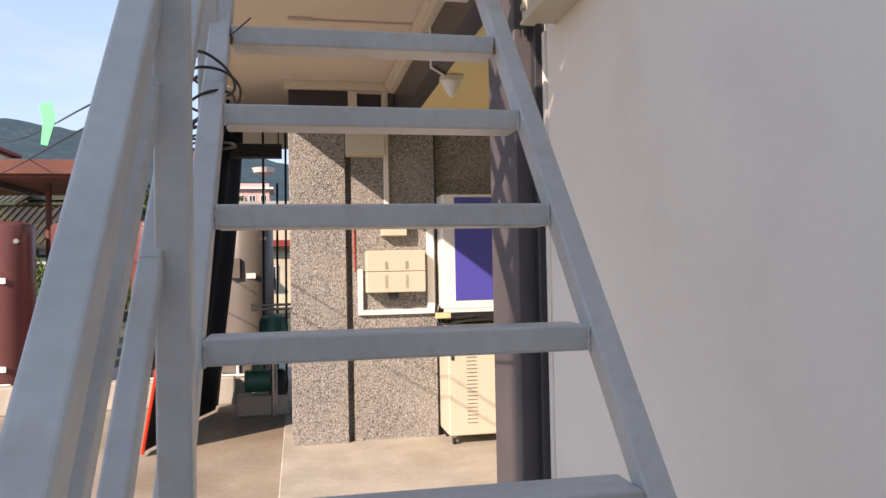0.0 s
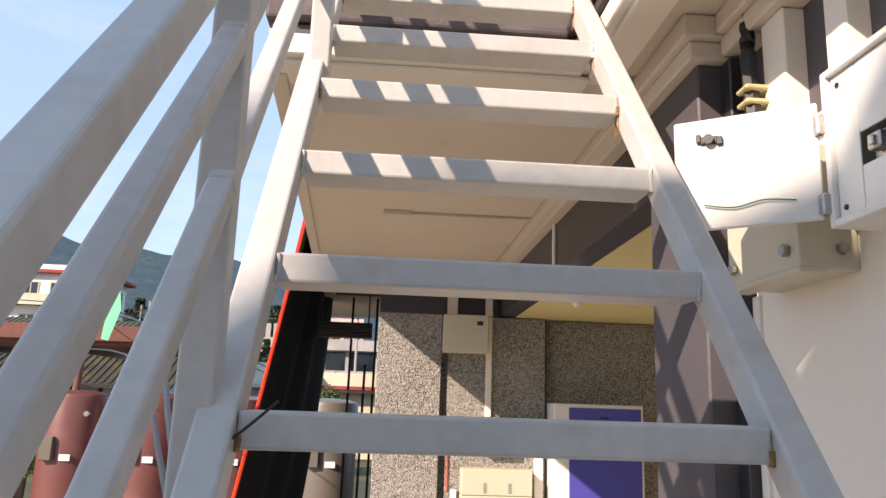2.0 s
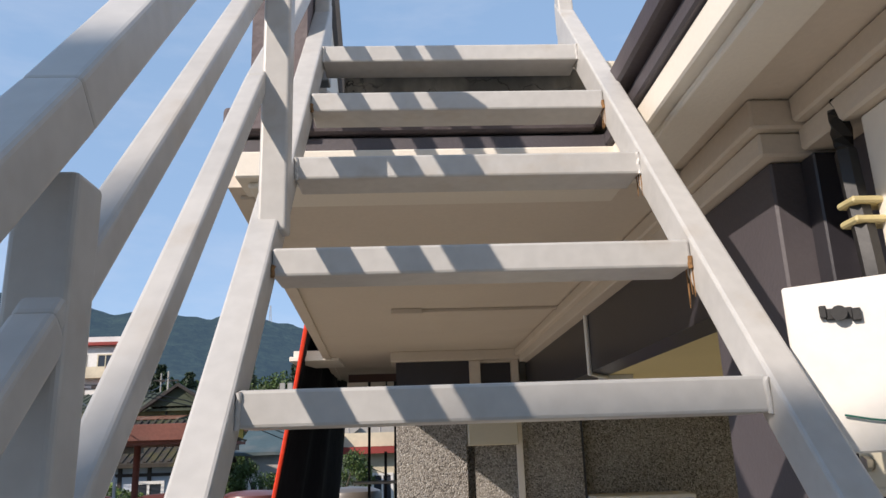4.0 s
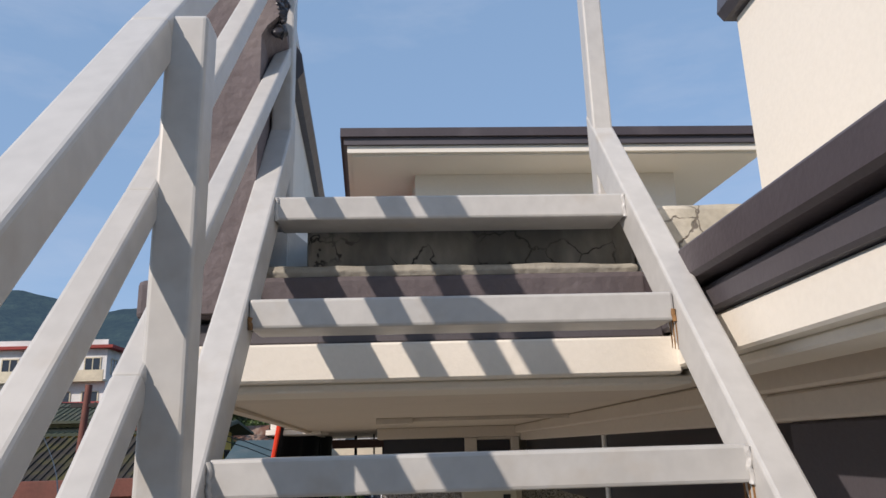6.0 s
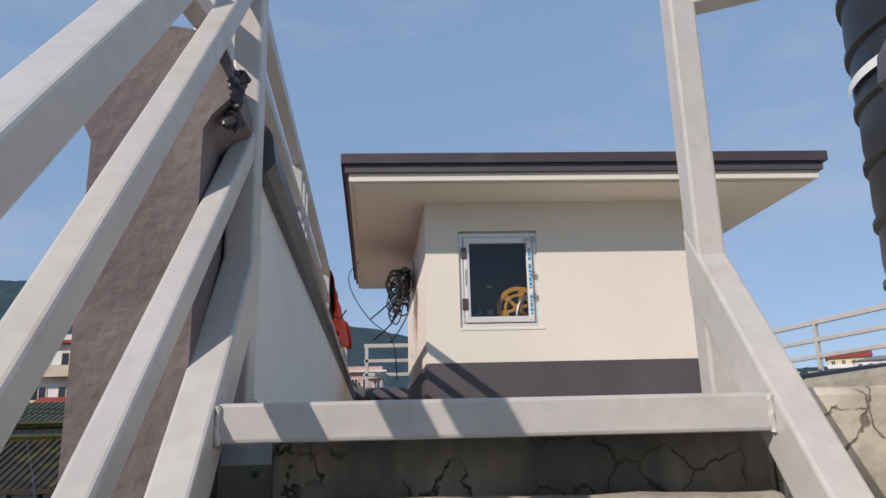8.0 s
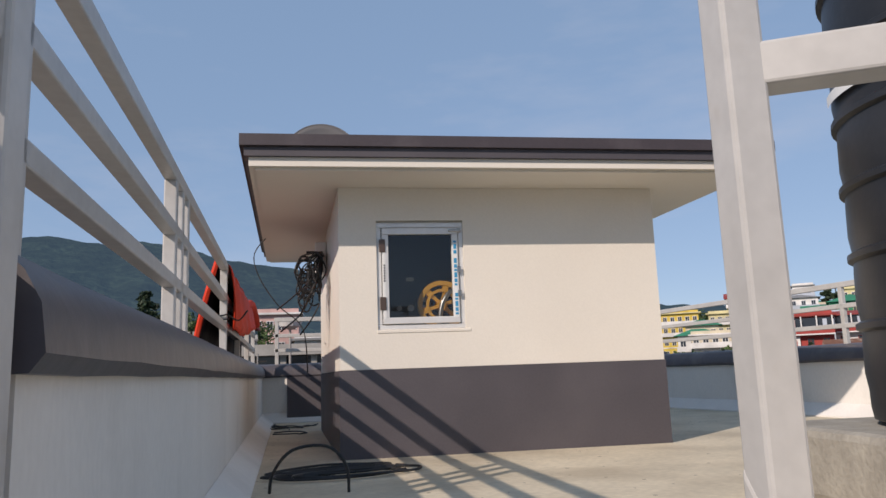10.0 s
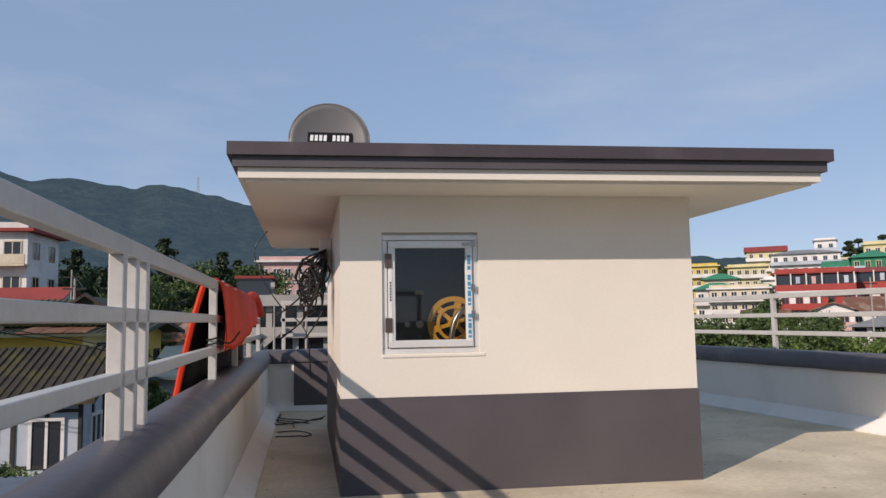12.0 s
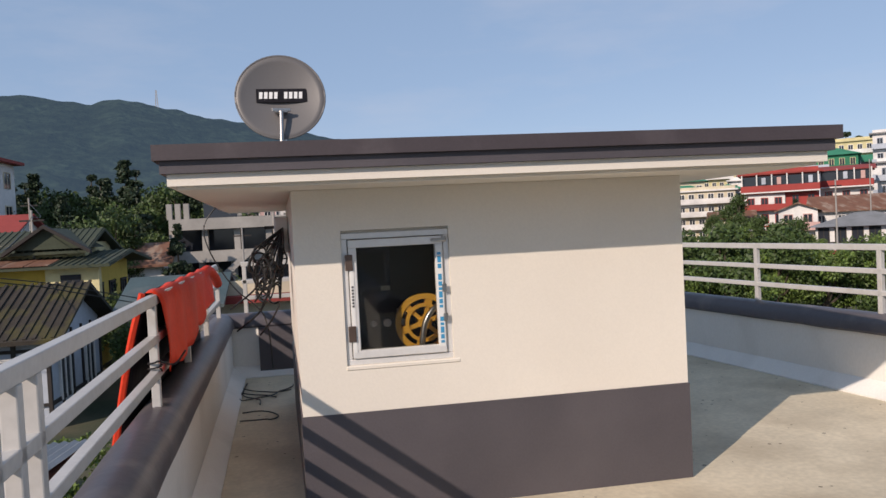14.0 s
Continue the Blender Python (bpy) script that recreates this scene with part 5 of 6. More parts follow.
part("body", lathe(B(), (-0.38, 8.35, 0.36), [(0.05, 0), (0.15, 0.06), (0.165, 0.12), (0.165, 0.46), (0.14, 0.52), (0.04, 0.56)], 28), TEAL, vessel, smooth=True)
part("leg", rod(B(), (-0.38, 8.35, GROUND), (-0.38, 8.35, 0.37), 0.04), CHROME, vessel)
pipes = thing("riser_pipes", "dark riser pipes behind the pillar", "pipes", (-0.4, 8.9, 0))
for k, x in enumerate((-0.52, -0.36, -0.25)):
    part("riser", rod(B(), (x, 8.85 + 0.05 * (k % 2), GROUND), (x + 0.03, 8.85 + 0.05 * (k % 2), 2.5 if k % 2 else 3.24), 0.014), BLACK, pipes, smooth=True)
for z in (0.95, 1.0, 2.2):
    part("cross_pipe", rod(B(), (-0.66, 8.82, z), (-0.16, 8.82, z), 0.016), CHROME, pipes, smooth=True)
blind = thing("rolled_blind", "bundle of dark slats under the back soffit", "blind", (-0.5, 8.5, 2.75))
for k in range(6):
    part("slat", cube(B(), -0.88, -0.26, 8.45, 8.6, 2.76 + 0.028 * k, 2.78 + 0.028 * k, 0.003), MAUVE, blind)
for x in (-0.8, -0.3):
    part("hanger", rod(B(), (x, 8.52, 2.9), (x, 8.52, SOFFIT_Z), 0.008), BLACK, blind)
structure("ledge", cube(cube(B(), -1.02, -0.62, 6.95, 7.5, 3.225, 3.262, 0.004), -0.99, -0.6, 6.97, 7.5, 3.263, 3.31, 0.004), WHITE, "small white ledge outside the soffit", "ledge")
structure("wall_brown_panel", cube(B(), -0.62, -0.17, 7.8, 7.83, 3.12, 3.19), material("brown_board", (0.10, 0.05, 0.04), 0.6), "brown timber board under the soffit", "panel")
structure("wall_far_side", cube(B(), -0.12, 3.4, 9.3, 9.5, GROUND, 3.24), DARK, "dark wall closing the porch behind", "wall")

# canopy over the cylinders
RUSTY = material("rusty_red_sheet", (0.20, 0.065, 0.045), 0.7, vary=0.3, scale=4, fine=30, bump=0.2, dirt=(0.09, 0.045, 0.03), dirt_amount=0.6, dirt_scale=3)
GALV = material("grey_roof_sheet", (0.30, 0.31, 0.32), 0.5, 0.2, vary=0.2, scale=3, bump=0.1, dirt=(0.18, 0.17, 0.16), dirt_amount=0.5)
canopy = thing("yard_canopy", "rusty red canopy with a grey sheet roof over the cylinders", "canopy", (-4.8, 10.8, GROUND))


def corrugated(x0, x1, y0, y1, z0, z1, pitch=0.11, amp=0.014, thick=0.006):
    """A corrugated sheet that rises from y0, z0 to y1, z1."""
    n = int((x1 - x0) / pitch * 4)
    bm = B()
    tops = [(x0 + (x1 - x0) * k / n, amp * math.sin(2 * math.pi * k / 4)) for k in range(n + 1)]
    rows = [[bm.verts.new((x, y, z + d + o)) for x, d in tops] for y, z, o in ((y0, z0, 0), (y1, z1, 0), (y1, z1, -thick), (y0, z0, -thick))]
    for i in range(4):
        a, b = rows[i], rows[(i + 1) % 4]
        for k in range(n):
            bm.faces.new((a[k], a[k + 1], b[k + 1], b[k]))
    return bm


part("roof_sheet", corrugated(-8.5, -2.45, 9.72, 12.1, 2.86, 2.72), GALV, canopy, "grey corrugated roof sheet")
part("ceiling_sheet", cube(B(), -8.5, -2.47, 9.72, 12.08, 2.66, 2.70), RUSTY, canopy, "rusty red underside")
part("front_edge", cube(B(), -8.5, -2.45, 9.66, 9.72, 2.70, 2.885, 0.006), RUSTY, canopy, "rusty red edge board")
for x in (-8.2, -5.6, -3.42):
    part("post", rod(B(), (x, 10.45, GROUND), (x, 10.45, 2.66), 0.04), RUSTY, canopy, "rusty post", True)
for k in range(5):
    x = -8 + 1.35 * k
    part("rafter", cube(B(), x, x + 0.05, 9.72, 12.05, 2.58, 2.66), DARK, canopy)
struct_cloth = thing("laundry_cloth", "black and white patterned cloth heap with red flowers", "cloth", (-3.2, 6.6, GROUND))
rows = [[(-3.65 + 0.9 * i / 12, 6.2 + 0.5 * j / 8, 0.15 + 0.5 * math.exp(-((i - 5) / 4) ** 2 - ((j - 4) / 3) ** 2) + 0.03 * math.sin(i * 2 + j)) for j in range(9)] for i in range(13)]
FLOWER = material("patterned_cloth", (0.75, 0.72, 0.70), 0.8, vary=0.05, dirt=(0.02, 0.02, 0.02), dirt_scale=14, dirt_amount=1.0, dirt_edge=0.55, bump=0.2)
sheet("cover", rows, FLOWER, struct_cloth)
part("heap", cube(B(), -3.6, -2.8, 6.22, 6.68, GROUND, 0.16, 0.05, 2), BLACK_CLOTH, struct_cloth, "dark stacked heap below")

# ---- town: houses ----
def paint(name, c, **k):
    return material(name, c, 0.8, vary=0.14, scale=0.5, fine=4, bump=0.0, dirt=tuple(v * 0.55 for v in c), dirt_scale=0.35, dirt_amount=0.45, dirt_edge=0.54, **k)


H_WHITE = paint("house_white", (0.82, 0.80, 0.77))
H_CREAM = paint("house_cream", (0.68, 0.60, 0.44))
H_YELLOW = paint("house_yellow", (0.72, 0.52, 0.10))
H_PALE = paint("house_pale_yellow", (0.72, 0.64, 0.36))
H_PINK = paint("house_pink", (0.66, 0.42, 0.38))
H_GREY = paint("house_grey_concrete", (0.40, 0.38, 0.35))
H_BLUE = paint("house_pale_blue", (0.50, 0.55, 0.62))
H_RED = paint("house_red", (0.42, 0.06, 0.05))
H_GREEN = paint("house_green", (0.02, 0.22, 0.12))
R_RED = paint("roof_red", (0.33, 0.05, 0.04))
R_GREEN = paint("roof_green", (0.03, 0.25, 0.14))
R_RUST = material("roof_rusty", (0.22, 0.10, 0.06), 0.8, vary=0.3, scale=0.8, fine=6, bump=0.2, dirt=(0.40, 0.33, 0.26), dirt_scale=0.5, dirt_amount=0.6, stretch=(3, 1, 1))
R_GREY = material("roof_grey", (0.26, 0.26, 0.26), 0.6, vary=0.2, scale=0.8, fine=6, bump=0.1, dirt=(0.12, 0.12, 0.11), dirt_scale=0.6, dirt_amount=0.5)
R_MOSS = material("roof_mossy_tin", (0.050, 0.040, 0.030), 0.9, vary=0.4, scale=1.2, fine=12, bump=0.4, dirt=(0.085, 0.075, 0.016), dirt_scale=1.1, dirt_amount=0.8, dirt_edge=0.54)
R_OLIVE = material("roof_weathered_green", (0.06, 0.075, 0.048), 0.85, vary=0.25, scale=0.7, fine=8, bump=0.2, dirt=(0.10, 0.09, 0.065), dirt_scale=0.5, dirt_amount=0.6)
TIMBER = material("dark_timber", (0.04, 0.033, 0.03), 0.8, vary=0.3, scale=3)


def ribs(bm, x0, x1, ya, za, yb, zb, n, w=0.05, h=0.05):
    for k in range(n + 1):
        x = x0 + (x1 - x0) * k / n
        tube(bm, (x, ya, za + h / 2), (x, yb, zb + h / 2), w, h, 0.0)


def house(words, x0, x1, y, depth, top, wall, roof, kind, storeys, cols, roof_mat=None, trim=None, balcony=0, roof_h=1.6, over=0.6, win=(1.0, 1.2), group="town houses", name="house", side=0, frame=None):
    """A house with storeys of windows, a roof and, where it has them, balconies. y is its near face."""
    trim = trim or H_WHITE
    t = thing(name, words, "house", ((x0 + x1) / 2, y + depth / 2, GROUND), group)
    part("wall", cube(B(), x0, x1, y, y + depth, GROUND - 0.05, top), wall, t)
    rm = roof_mat or wall
    if kind == "flat":
        r = part("roof", cube(B(), x0 - over, x1 + over, y - over, y + depth + over, top + 0.002, top + 0.28), rm, t)
        part("parapet", cube(cube(B(), x0, x1, y, y + 0.15, top + 0.29, top + 0.85), x0, x0 + 0.15, y + 0.16, y + depth, top + 0.29, top + 0.85), wall, t)
    elif kind == "gable_x":
        bm = B()
        prism(bm, [(y - over, top - 0.1), (y + depth / 2, top + roof_h), (y + depth + over, top - 0.1), (y + depth + over, top - 0.22), (y + depth / 2, top + roof_h - 0.14), (y - over, top - 0.22)], x0 - over, x1 + over, lambda u, v, w: (w, u, v))
        r = part("roof", bm, rm, t)
        bm = B()
        prism(bm, [(y, top), (y + depth, top), (y + depth / 2, top + roof_h - 0.2)], x0, x1, lambda u, v, w: (w, u, v))
        part("gable", bm, wall, t)
    elif kind == "gable_y":
        xm = (x0 + x1) / 2
        bm = B()
        prism(bm, [(x0 - over, top - 0.1), (xm, top + roof_h), (x1 + over, top - 0.1), (x1 + over, top - 0.22), (xm, top + roof_h - 0.14), (x0 - over, top - 0.22)], y - over, y + depth + over, lambda u, v, w: (u, w, v))
        r = part("roof", bm, rm, t)
        bm = B()
        prism(bm, [(x0, top), (x1, top), (xm, top + roof_h - 0.2)], y, y + depth, lambda u, v, w: (u, w, v))
        part("gable", bm, wall, t)
    else:
        bm = B()
        xm0, xm1, ym = x0 + depth / 2, x1 - depth / 2, y + depth / 2
        if xm1 < xm0:
            xm0 = xm1 = (x0 + x1) / 2
        lo = [bm.verts.new(p) for p in ((x0 - over, y - over, top), (x1 + over, y - over, top), (x1 + over, y + depth + over, top), (x0 - over, y + depth + over, top))]
        hi = [bm.verts.new((xm0, ym, top + roof_h)), bm.verts.new((xm1 + 0.01, ym, top + roof_h))]
        for f in ((lo[0], lo[1], hi[1], hi[0]), (lo[1], lo[2], hi[1]), (lo[2], lo[3], hi[0], hi[1]), (lo[3], lo[0], hi[0]), tuple(lo[::-1])):
            bm.faces.new(f)
        r = part("roof", bm, rm, t)
    hs = min(3.0, (top - GROUND) / max(1, storeys)) if storeys else 3.0
    ww, wh = win
    faces = [(x0, x1, "y", y)]
    if side:
        faces.append((y, y + depth, "x", x1 if side > 0 else x0))
    for s in range(storeys):
        zc = top - hs * (s + 0.52)
        for a0, a1, axis, c in faces:
            nc = cols if axis == "y" else max(1, int(cols * (a1 - a0) / (x1 - x0)))
            for k in range(nc):
                u = a0 + (a1 - a0) * (k + 0.5) / nc
                sgn = -1 if axis == "y" or side < 0 else 1

                def bx(bm, du0, du1, d0, d1, dz0, dz1):
                    if axis == "y":
                        return cube(bm, u + du0, u + du1, c - d1, c - d0, zc + dz0, zc + dz1)
                    return cube(bm, min(c + sgn * d0, c + sgn * d1), max(c + sgn * d0, c + sgn * d1), u + du0, u + du1, zc + dz0, zc + dz1)
                w = part("window", bx(bx(bx(bx(B(), -ww / 2, -ww / 2 + 0.1, 0.0, 0.07, -wh / 2, wh / 2), ww / 2 - 0.1, ww / 2, 0.0, 0.07, -wh / 2, wh / 2), -ww / 2, ww / 2, 0.0, 0.08, wh / 2, wh / 2 + 0.1), -0.04, 0.04, 0.0, 0.06, -wh / 2, wh / 2), frame or trim, t)
                part("pane", bx(B(), -ww / 2 + 0.1, ww / 2 - 0.1, 0.0, 0.03, -wh / 2, wh / 2), PANE_AND_SHADE, w)
        if s < balcony:
            zb = top - hs * (s + 1)
            part("balcony", cube(cube(B(), x0 - 0.2, x1 + 0.2, y - 1.1, y, zb, zb + 0.18), x0 - 0.2, x1 + 0.2, y - 1.1, y - 0.98, zb + 0.19, zb + 1.0), trim, t)
        elif storeys > 1:
            zb = top - hs * (s + 1)
            part("floor_band", cube(B(), x0 - 0.12, x1 + 0.12, y - 0.14, y, zb, zb + 0.22), trim, t)
    return t


# beyond the yard
house("white apartment block with balconies and a red roof edge", -39.0, -26.9, 70, 7, 12.6, H_WHITE, R_RED, "flat", 4, 5, R_RED, H_CREAM, 3, over=0.7, win=(1.5, 1.4), side=1)
house("white apartment block with red trim behind the yard", -34.4, -30.8, 74, 6, 11.6, H_WHITE, R_GREY, "flat", 4, 2, R_GREY, H_RED, 0, win=(1.0, 1.2))
house("pale blue house with a grey roof beside the apartments", -41, -35, 60, 6, 7.4, H_BLUE, R_GREY, "gable_y", 2, 3, R_GREY, H_WHITE, win=(1.0, 1.3))
# half-timbered house with the mossy roof
moss = house("white half-timbered house under a mossy tin roof", -15.0, -7.6, 26, 5.0, 2.45, H_BLUE, R_MOSS, "gable_x", 1, 4, R_MOSS, H_WHITE, roof_h=1.33, over=0.55, win=(1.0, 1.35), side=1, frame=H_WHITE)
bm = B()
ribs(bm, -15.5, -7.05, 25.5, 2.36, 28.5, 3.79, 34, 0.09, 0.05)
part("roof_rib", bm, R_MOSS, moss)
for k in range(9):
    x = -15 + 7.4 * k / 8
    part("timber", cube(B(), x - 0.06, x + 0.06, 25.95, 26.0, GROUND, 2.4), TIMBER, moss)
for z in (0.35, 2.25, 1.95):
    part("timber", cube(B(), -15.0, -7.6, 25.955, 25.995, z, z + 0.1), TIMBER, moss)
for k in range(6):
    yy = 26 + 5 * k / 5
    part("timber", cube(B(), -7.6, -7.55, yy - 0.06, yy + 0.06, GROUND, 2.4), TIMBER, moss)
part("timber", cube(B(), -7.6, -7.556, 26.0, 31.0, 0.35, 0.47), TIMBER, moss)
# yellow house
yel = house("yellow house with weathered green tin roofs and a balcony", -22.0, -9.3, 36.6, 6, 4.25, H_YELLOW, R_OLIVE, "gable_x", 1, 7, R_OLIVE, TIMBER, roof_h=0.42, over=1.0, win=(1.0, 1.0), side=1)
bm = B()
ribs(bm, -22.8, -8.4, 35.6, 4.15, 39.6, 4.67, 52, 0.08, 0.04)
part("roof_rib", bm, R_OLIVE, yel)
part("upper_wall", cube(B(), -20.0, -9.9, 38.0, 42.0, 4.2, 5.1), H_PALE, yel)
bm = B()
prism(bm, [(37.0, 4.75), (39.8, 5.72), (42.8, 4.75), (42.8, 4.63), (39.8, 5.58), (37.0, 4.63)], -20.8, -9.5, lambda u, v, w: (w, u, v))
part("upper_roof", bm, R_OLIVE, yel, "weathered green upper roof")
bm = B()
ribs(bm, -20.7, -9.6, 37.0, 4.75, 39.8, 5.72, 40, 0.08, 0.04)
part("upper_rib", bm, R_OLIVE, yel)
bm = B()
prism(bm, [(-12.5, 4.85), (-11.1, 5.76), (-9.5, 4.85)], 36.9, 39.6, lambda u, v, w: (u, w, v))
part("cross_gable", bm, R_OLIVE, yel, "weathered green cross gable")
bm = B()
prism(bm, [(-12.8, 4.76), (-11.1, 5.9), (-9.3, 4.76), (-9.3, 4.6), (-11.1, 5.74), (-12.8, 4.6)], 36.6, 36.9, lambda u, v, w: (u, w, v))
part("gable_board", bm, TIMBER, yel, "dark brown gable board")
for k in range(3):
    part("rust_patch", tube(B(), (-13.0 + 0.95 * k, 35.55, 4.20), (-13.0 + 0.95 * k, 37.6 - 0.3 * k, 4.48 - 0.04 * k), 0.9, 0.03, 0), R_RUST, yel, "rusty sheet patch")
part("balcony", cube(B(), -11.0, -8.9, 35.5, 36.55, 1.95, 2.75, 0.03), H_PALE, yel, "pale yellow balcony")
part("balcony_wall", cube(B(), -11.0, -8.9, 36.2, 36.6, 2.75, 4.05), H_PALE, yel)
part("balcony_window", cube(B(), -10.4, -9.6, 36.15, 36.2, 3.0, 3.75), PANE_AND_SHADE, yel, "dark balcony window")
for x in (-10.9, -9.2):
    part("balcony_post", cube(B(), x, x + 0.25, 35.6, 35.85, GROUND, 1.95), TIMBER, yel)
# near-black slab before the wall, painted as the shade under the balcony
part("undercroft_shade", cube(B(), -11.0, -9.2, 36.3, 36.58, GROUND, 1.9), PANE_AND_SHADE, yel, "dark slab that stands in for shade below the balcony")
shed_roof = house("low shed with a weathered blue-green tin roof", -6.6, -3.6, 31, 5, 2.7, H_GREY, R_OLIVE, "gable_x", 1, 3, material("roof_blue_green_tin", (0.07, 0.11, 0.115), 0.6, vary=0.25, scale=0.8, fine=8, bump=0.2, dirt=(0.16, 0.16, 0.15), dirt_scale=0.7, dirt_amount=0.5), H_WHITE, roof_h=0.9, over=0.4, win=(0.7, 0.7))
house("dark red tin roofed house among trees", -30, -22, 62, 7, 6.0, H_WHITE, R_RED, "gable_x", 1, 4, R_RED, H_WHITE, roof_h=1.6)
house("small white house with a rusty roof", -12.5, -9.4, 52, 5, 3.6, H_WHITE, R_RUST, "gable_x", 1, 2, R_RUST, TIMBER, roof_h=1.3, side=1)
house("timber shed with a grey roof", -8.9, -7.3, 46, 3.5, 1.9, H_WHITE, R_GREY, "gable_y", 1, 1, R_GREY, TIMBER, roof_h=0.6, over=0.4, win=(0.7, 0.7))
# concrete building under construction
con = thing("concrete_building", "unfinished grey concrete building with ramps and dark bays", "house", (-6, 58, GROUND), "town houses")
for k, z in enumerate((0.8, 3.4, 5.6)):
    part("floor_slab", cube(B(), -10.4 + 0.5 * k, 1.0, 54.5, 62, z, z + 0.75), H_GREY, con)
    for q in range(6):
        part("column", cube(B(), -10.1 + 2.1 * q + 0.3 * k, -9.7 + 2.1 * q + 0.3 * k, 55.0, 55.4, z - 2.2 if k else GROUND, z), H_GREY, con)
    part("bay", cube(B(), -9.8, 0.8, 56.5, 61.5, (z - 2.0) if k else GROUND, z - 0.002), PANE_AND_SHADE, con, "dark glazed bays")
bm = B()
prism(bm, [(-7.4, 1.5), (-6.8, 1.5), (-3.8, 4.1), (-4.4, 4.1)], 54.0, 54.45, lambda u, v, w: (u, w, v))
part("ramp", bm, H_GREY, con, "sloping stair slab")
for k in range(3):
    part("chimney_stub", cube(B(), -9.6 + 0.55 * k, -9.25 + 0.55 * k, 55, 55.35, 6.36, 7.4), H_GREY, con)
part("roof_box", cube(B(), -7.2, -5.0, 55, 58, 6.36, 7.5), PANE_AND_SHADE, con, "dark stair head")
part("roof_box_cap", cube(B(), -7.4, -4.8, 54.8, 58.2, 7.51, 7.7), R_RED, con)
house("pink house on the slope with white frames", -12.0, -4.0, 110, 8, 13.0, H_PINK, R_GREY, "flat", 4, 5, H_WHITE, H_WHITE, win=(1.0, 1.2))
house("white house behind the gangway", -4.0, 3.0, 95, 8, 8.5, H_WHITE, R_GREY, "flat", 3, 4, R_GREY, H_GREY, 1)
house("cream low house behind the deck railing", -4.8, 2.0, 33, 5, 2.4, H_CREAM, R_RED, "flat", 1, 3, R_RED, H_WHITE, win=(0.9, 1.0))
house("long green roofed hall", -6.5, 1.5, 43, 6, 1.7, H_GREY, R_OLIVE, "gable_x", 1, 4, R_GREY, H_WHITE, roof_h=0.9)
far_dish = thing("far_dish", "white satellite dish on a far roof", "satellite dish", (-1.8, 40, 3.0))
part("reflector", lathe(B(), (-1.8, 40, 6.4), [(0.1, 0), (0.5, 0.15), (0.62, 0.4), (0.5, 0.42)], 20), H_WHITE, far_dish)
part("pole", rod(B(), (-1.8, 40, GROUND), (-1.8, 40, 6.45), 0.06), H_GREY, far_dish)

# town on the other side: each house faces the deck, at an azimuth from the stair head
def town(words, az, dist, width, top, wall, kind, storeys, cols, roof_mat, trim=None, balcony=0, depth=9, roof_h=1.6, over=0.7, win=(1.1, 1.4), veranda=0, turn=0, frame=None):
    t = house(words, -width / 2, width / 2, 0, depth, top, wall, roof_mat, kind, storeys, cols, roof_mat, trim, balcony, roof_h, over, win, frame=frame)
    hs = min(3.0, (top - GROUND) / max(1, storeys))
    for k in range(veranda):                          # open storeys: a dark slab for the shade, posts, a parapet and hanging washing
        z1 = top - hs * k
        part("veranda_shade", cube(B(), -width / 2 + 0.15, width / 2 - 0.15, -0.16, 0, z1 - hs + 1.0, z1 - 0.25), PANE_AND_SHADE, t, "dark slab that stands in for veranda shade")
        part("veranda_wall", cube(B(), -width / 2 - 0.1, width / 2 + 0.1, -1.3, -1.15, z1 - hs, z1 - hs + 1.0), trim or wall, t)
        part("veranda_floor", cube(B(), -width / 2 - 0.1, width / 2 + 0.1, -1.3, -0.0, z1 - hs - 0.2, z1 - hs - 0.002), H_WHITE, t)
        n = max(3, int(width / 2.2))
        for q in range(n + 1):
            x = -width / 2 + 0.1 + (width - 0.2) * q / n
            part("veranda_post", cube(B(), x - 0.09, x + 0.09, -1.25, -1.12, z1 - hs + 1.0, z1), H_WHITE, t)
        for q in range(n):
            if (q * 7 + k) % 3:
                x = -width / 2 + width * (q + 0.5) / n
                part("washing", cube(B(), x - 0.35, x + 0.25, -1.0, -0.96, z1 - hs + 1.1 + 0.1 * (q % 2), z1 - 0.5), (H_WHITE, H_BLUE, H_PINK)[q % 3], t, "hanging washing")
    a = radians(az)
    t.location = (0.2 + dist * math.sin(a), 3 + dist * math.cos(a), GROUND)
    t.rotation_euler = (0, 0, -radians(az - turn))
    return t


town("cream apartment house with railed balconies on each floor", 29.3, 150, 10.2, 9.1, H_CREAM, "flat", 4, 6, H_WHITE, H_WHITE, 3, over=0.5, veranda=0)
town("white roof storey with a green hip roof", 27.8, 149, 7.4, 9.2, H_WHITE, "hip", 3, 4, R_GREEN, H_WHITE, 1, 5, roof_h=1.3, over=0.8)
town("white house with a small green hip roof", 30.8, 151, 5.0, 9.3, H_WHITE, "hip", 3, 3, R_GREEN, H_WHITE, 1, 5, roof_h=1.1, over=0.7)
town("cream house with a green hip roof behind the others", 28.1, 162, 6.4, 11.6, H_CREAM, "hip", 3, 3, R_GREEN, H_WHITE, 0, 5, roof_h=1.3, over=0.8)
town("white house with a red veranda storey", 34.2, 134, 11.2, 10.7, H_RED, "flat", 4, 5, R_RED, H_RED, 0, 8, over=0.6, veranda=1)
town("white lower block under the red veranda", 33.2, 131, 6.0, 7.6, H_WHITE, "flat", 3, 3, H_RED, H_RED, 1, 3, over=0.4)
town("white house with a red roof edge and corner posts", 38.3, 140, 7.4, 11.1, H_WHITE, "gable_x", 4, 3, R_RED, H_RED, 1, 8, roof_h=0.7, over=0.6, veranda=1)
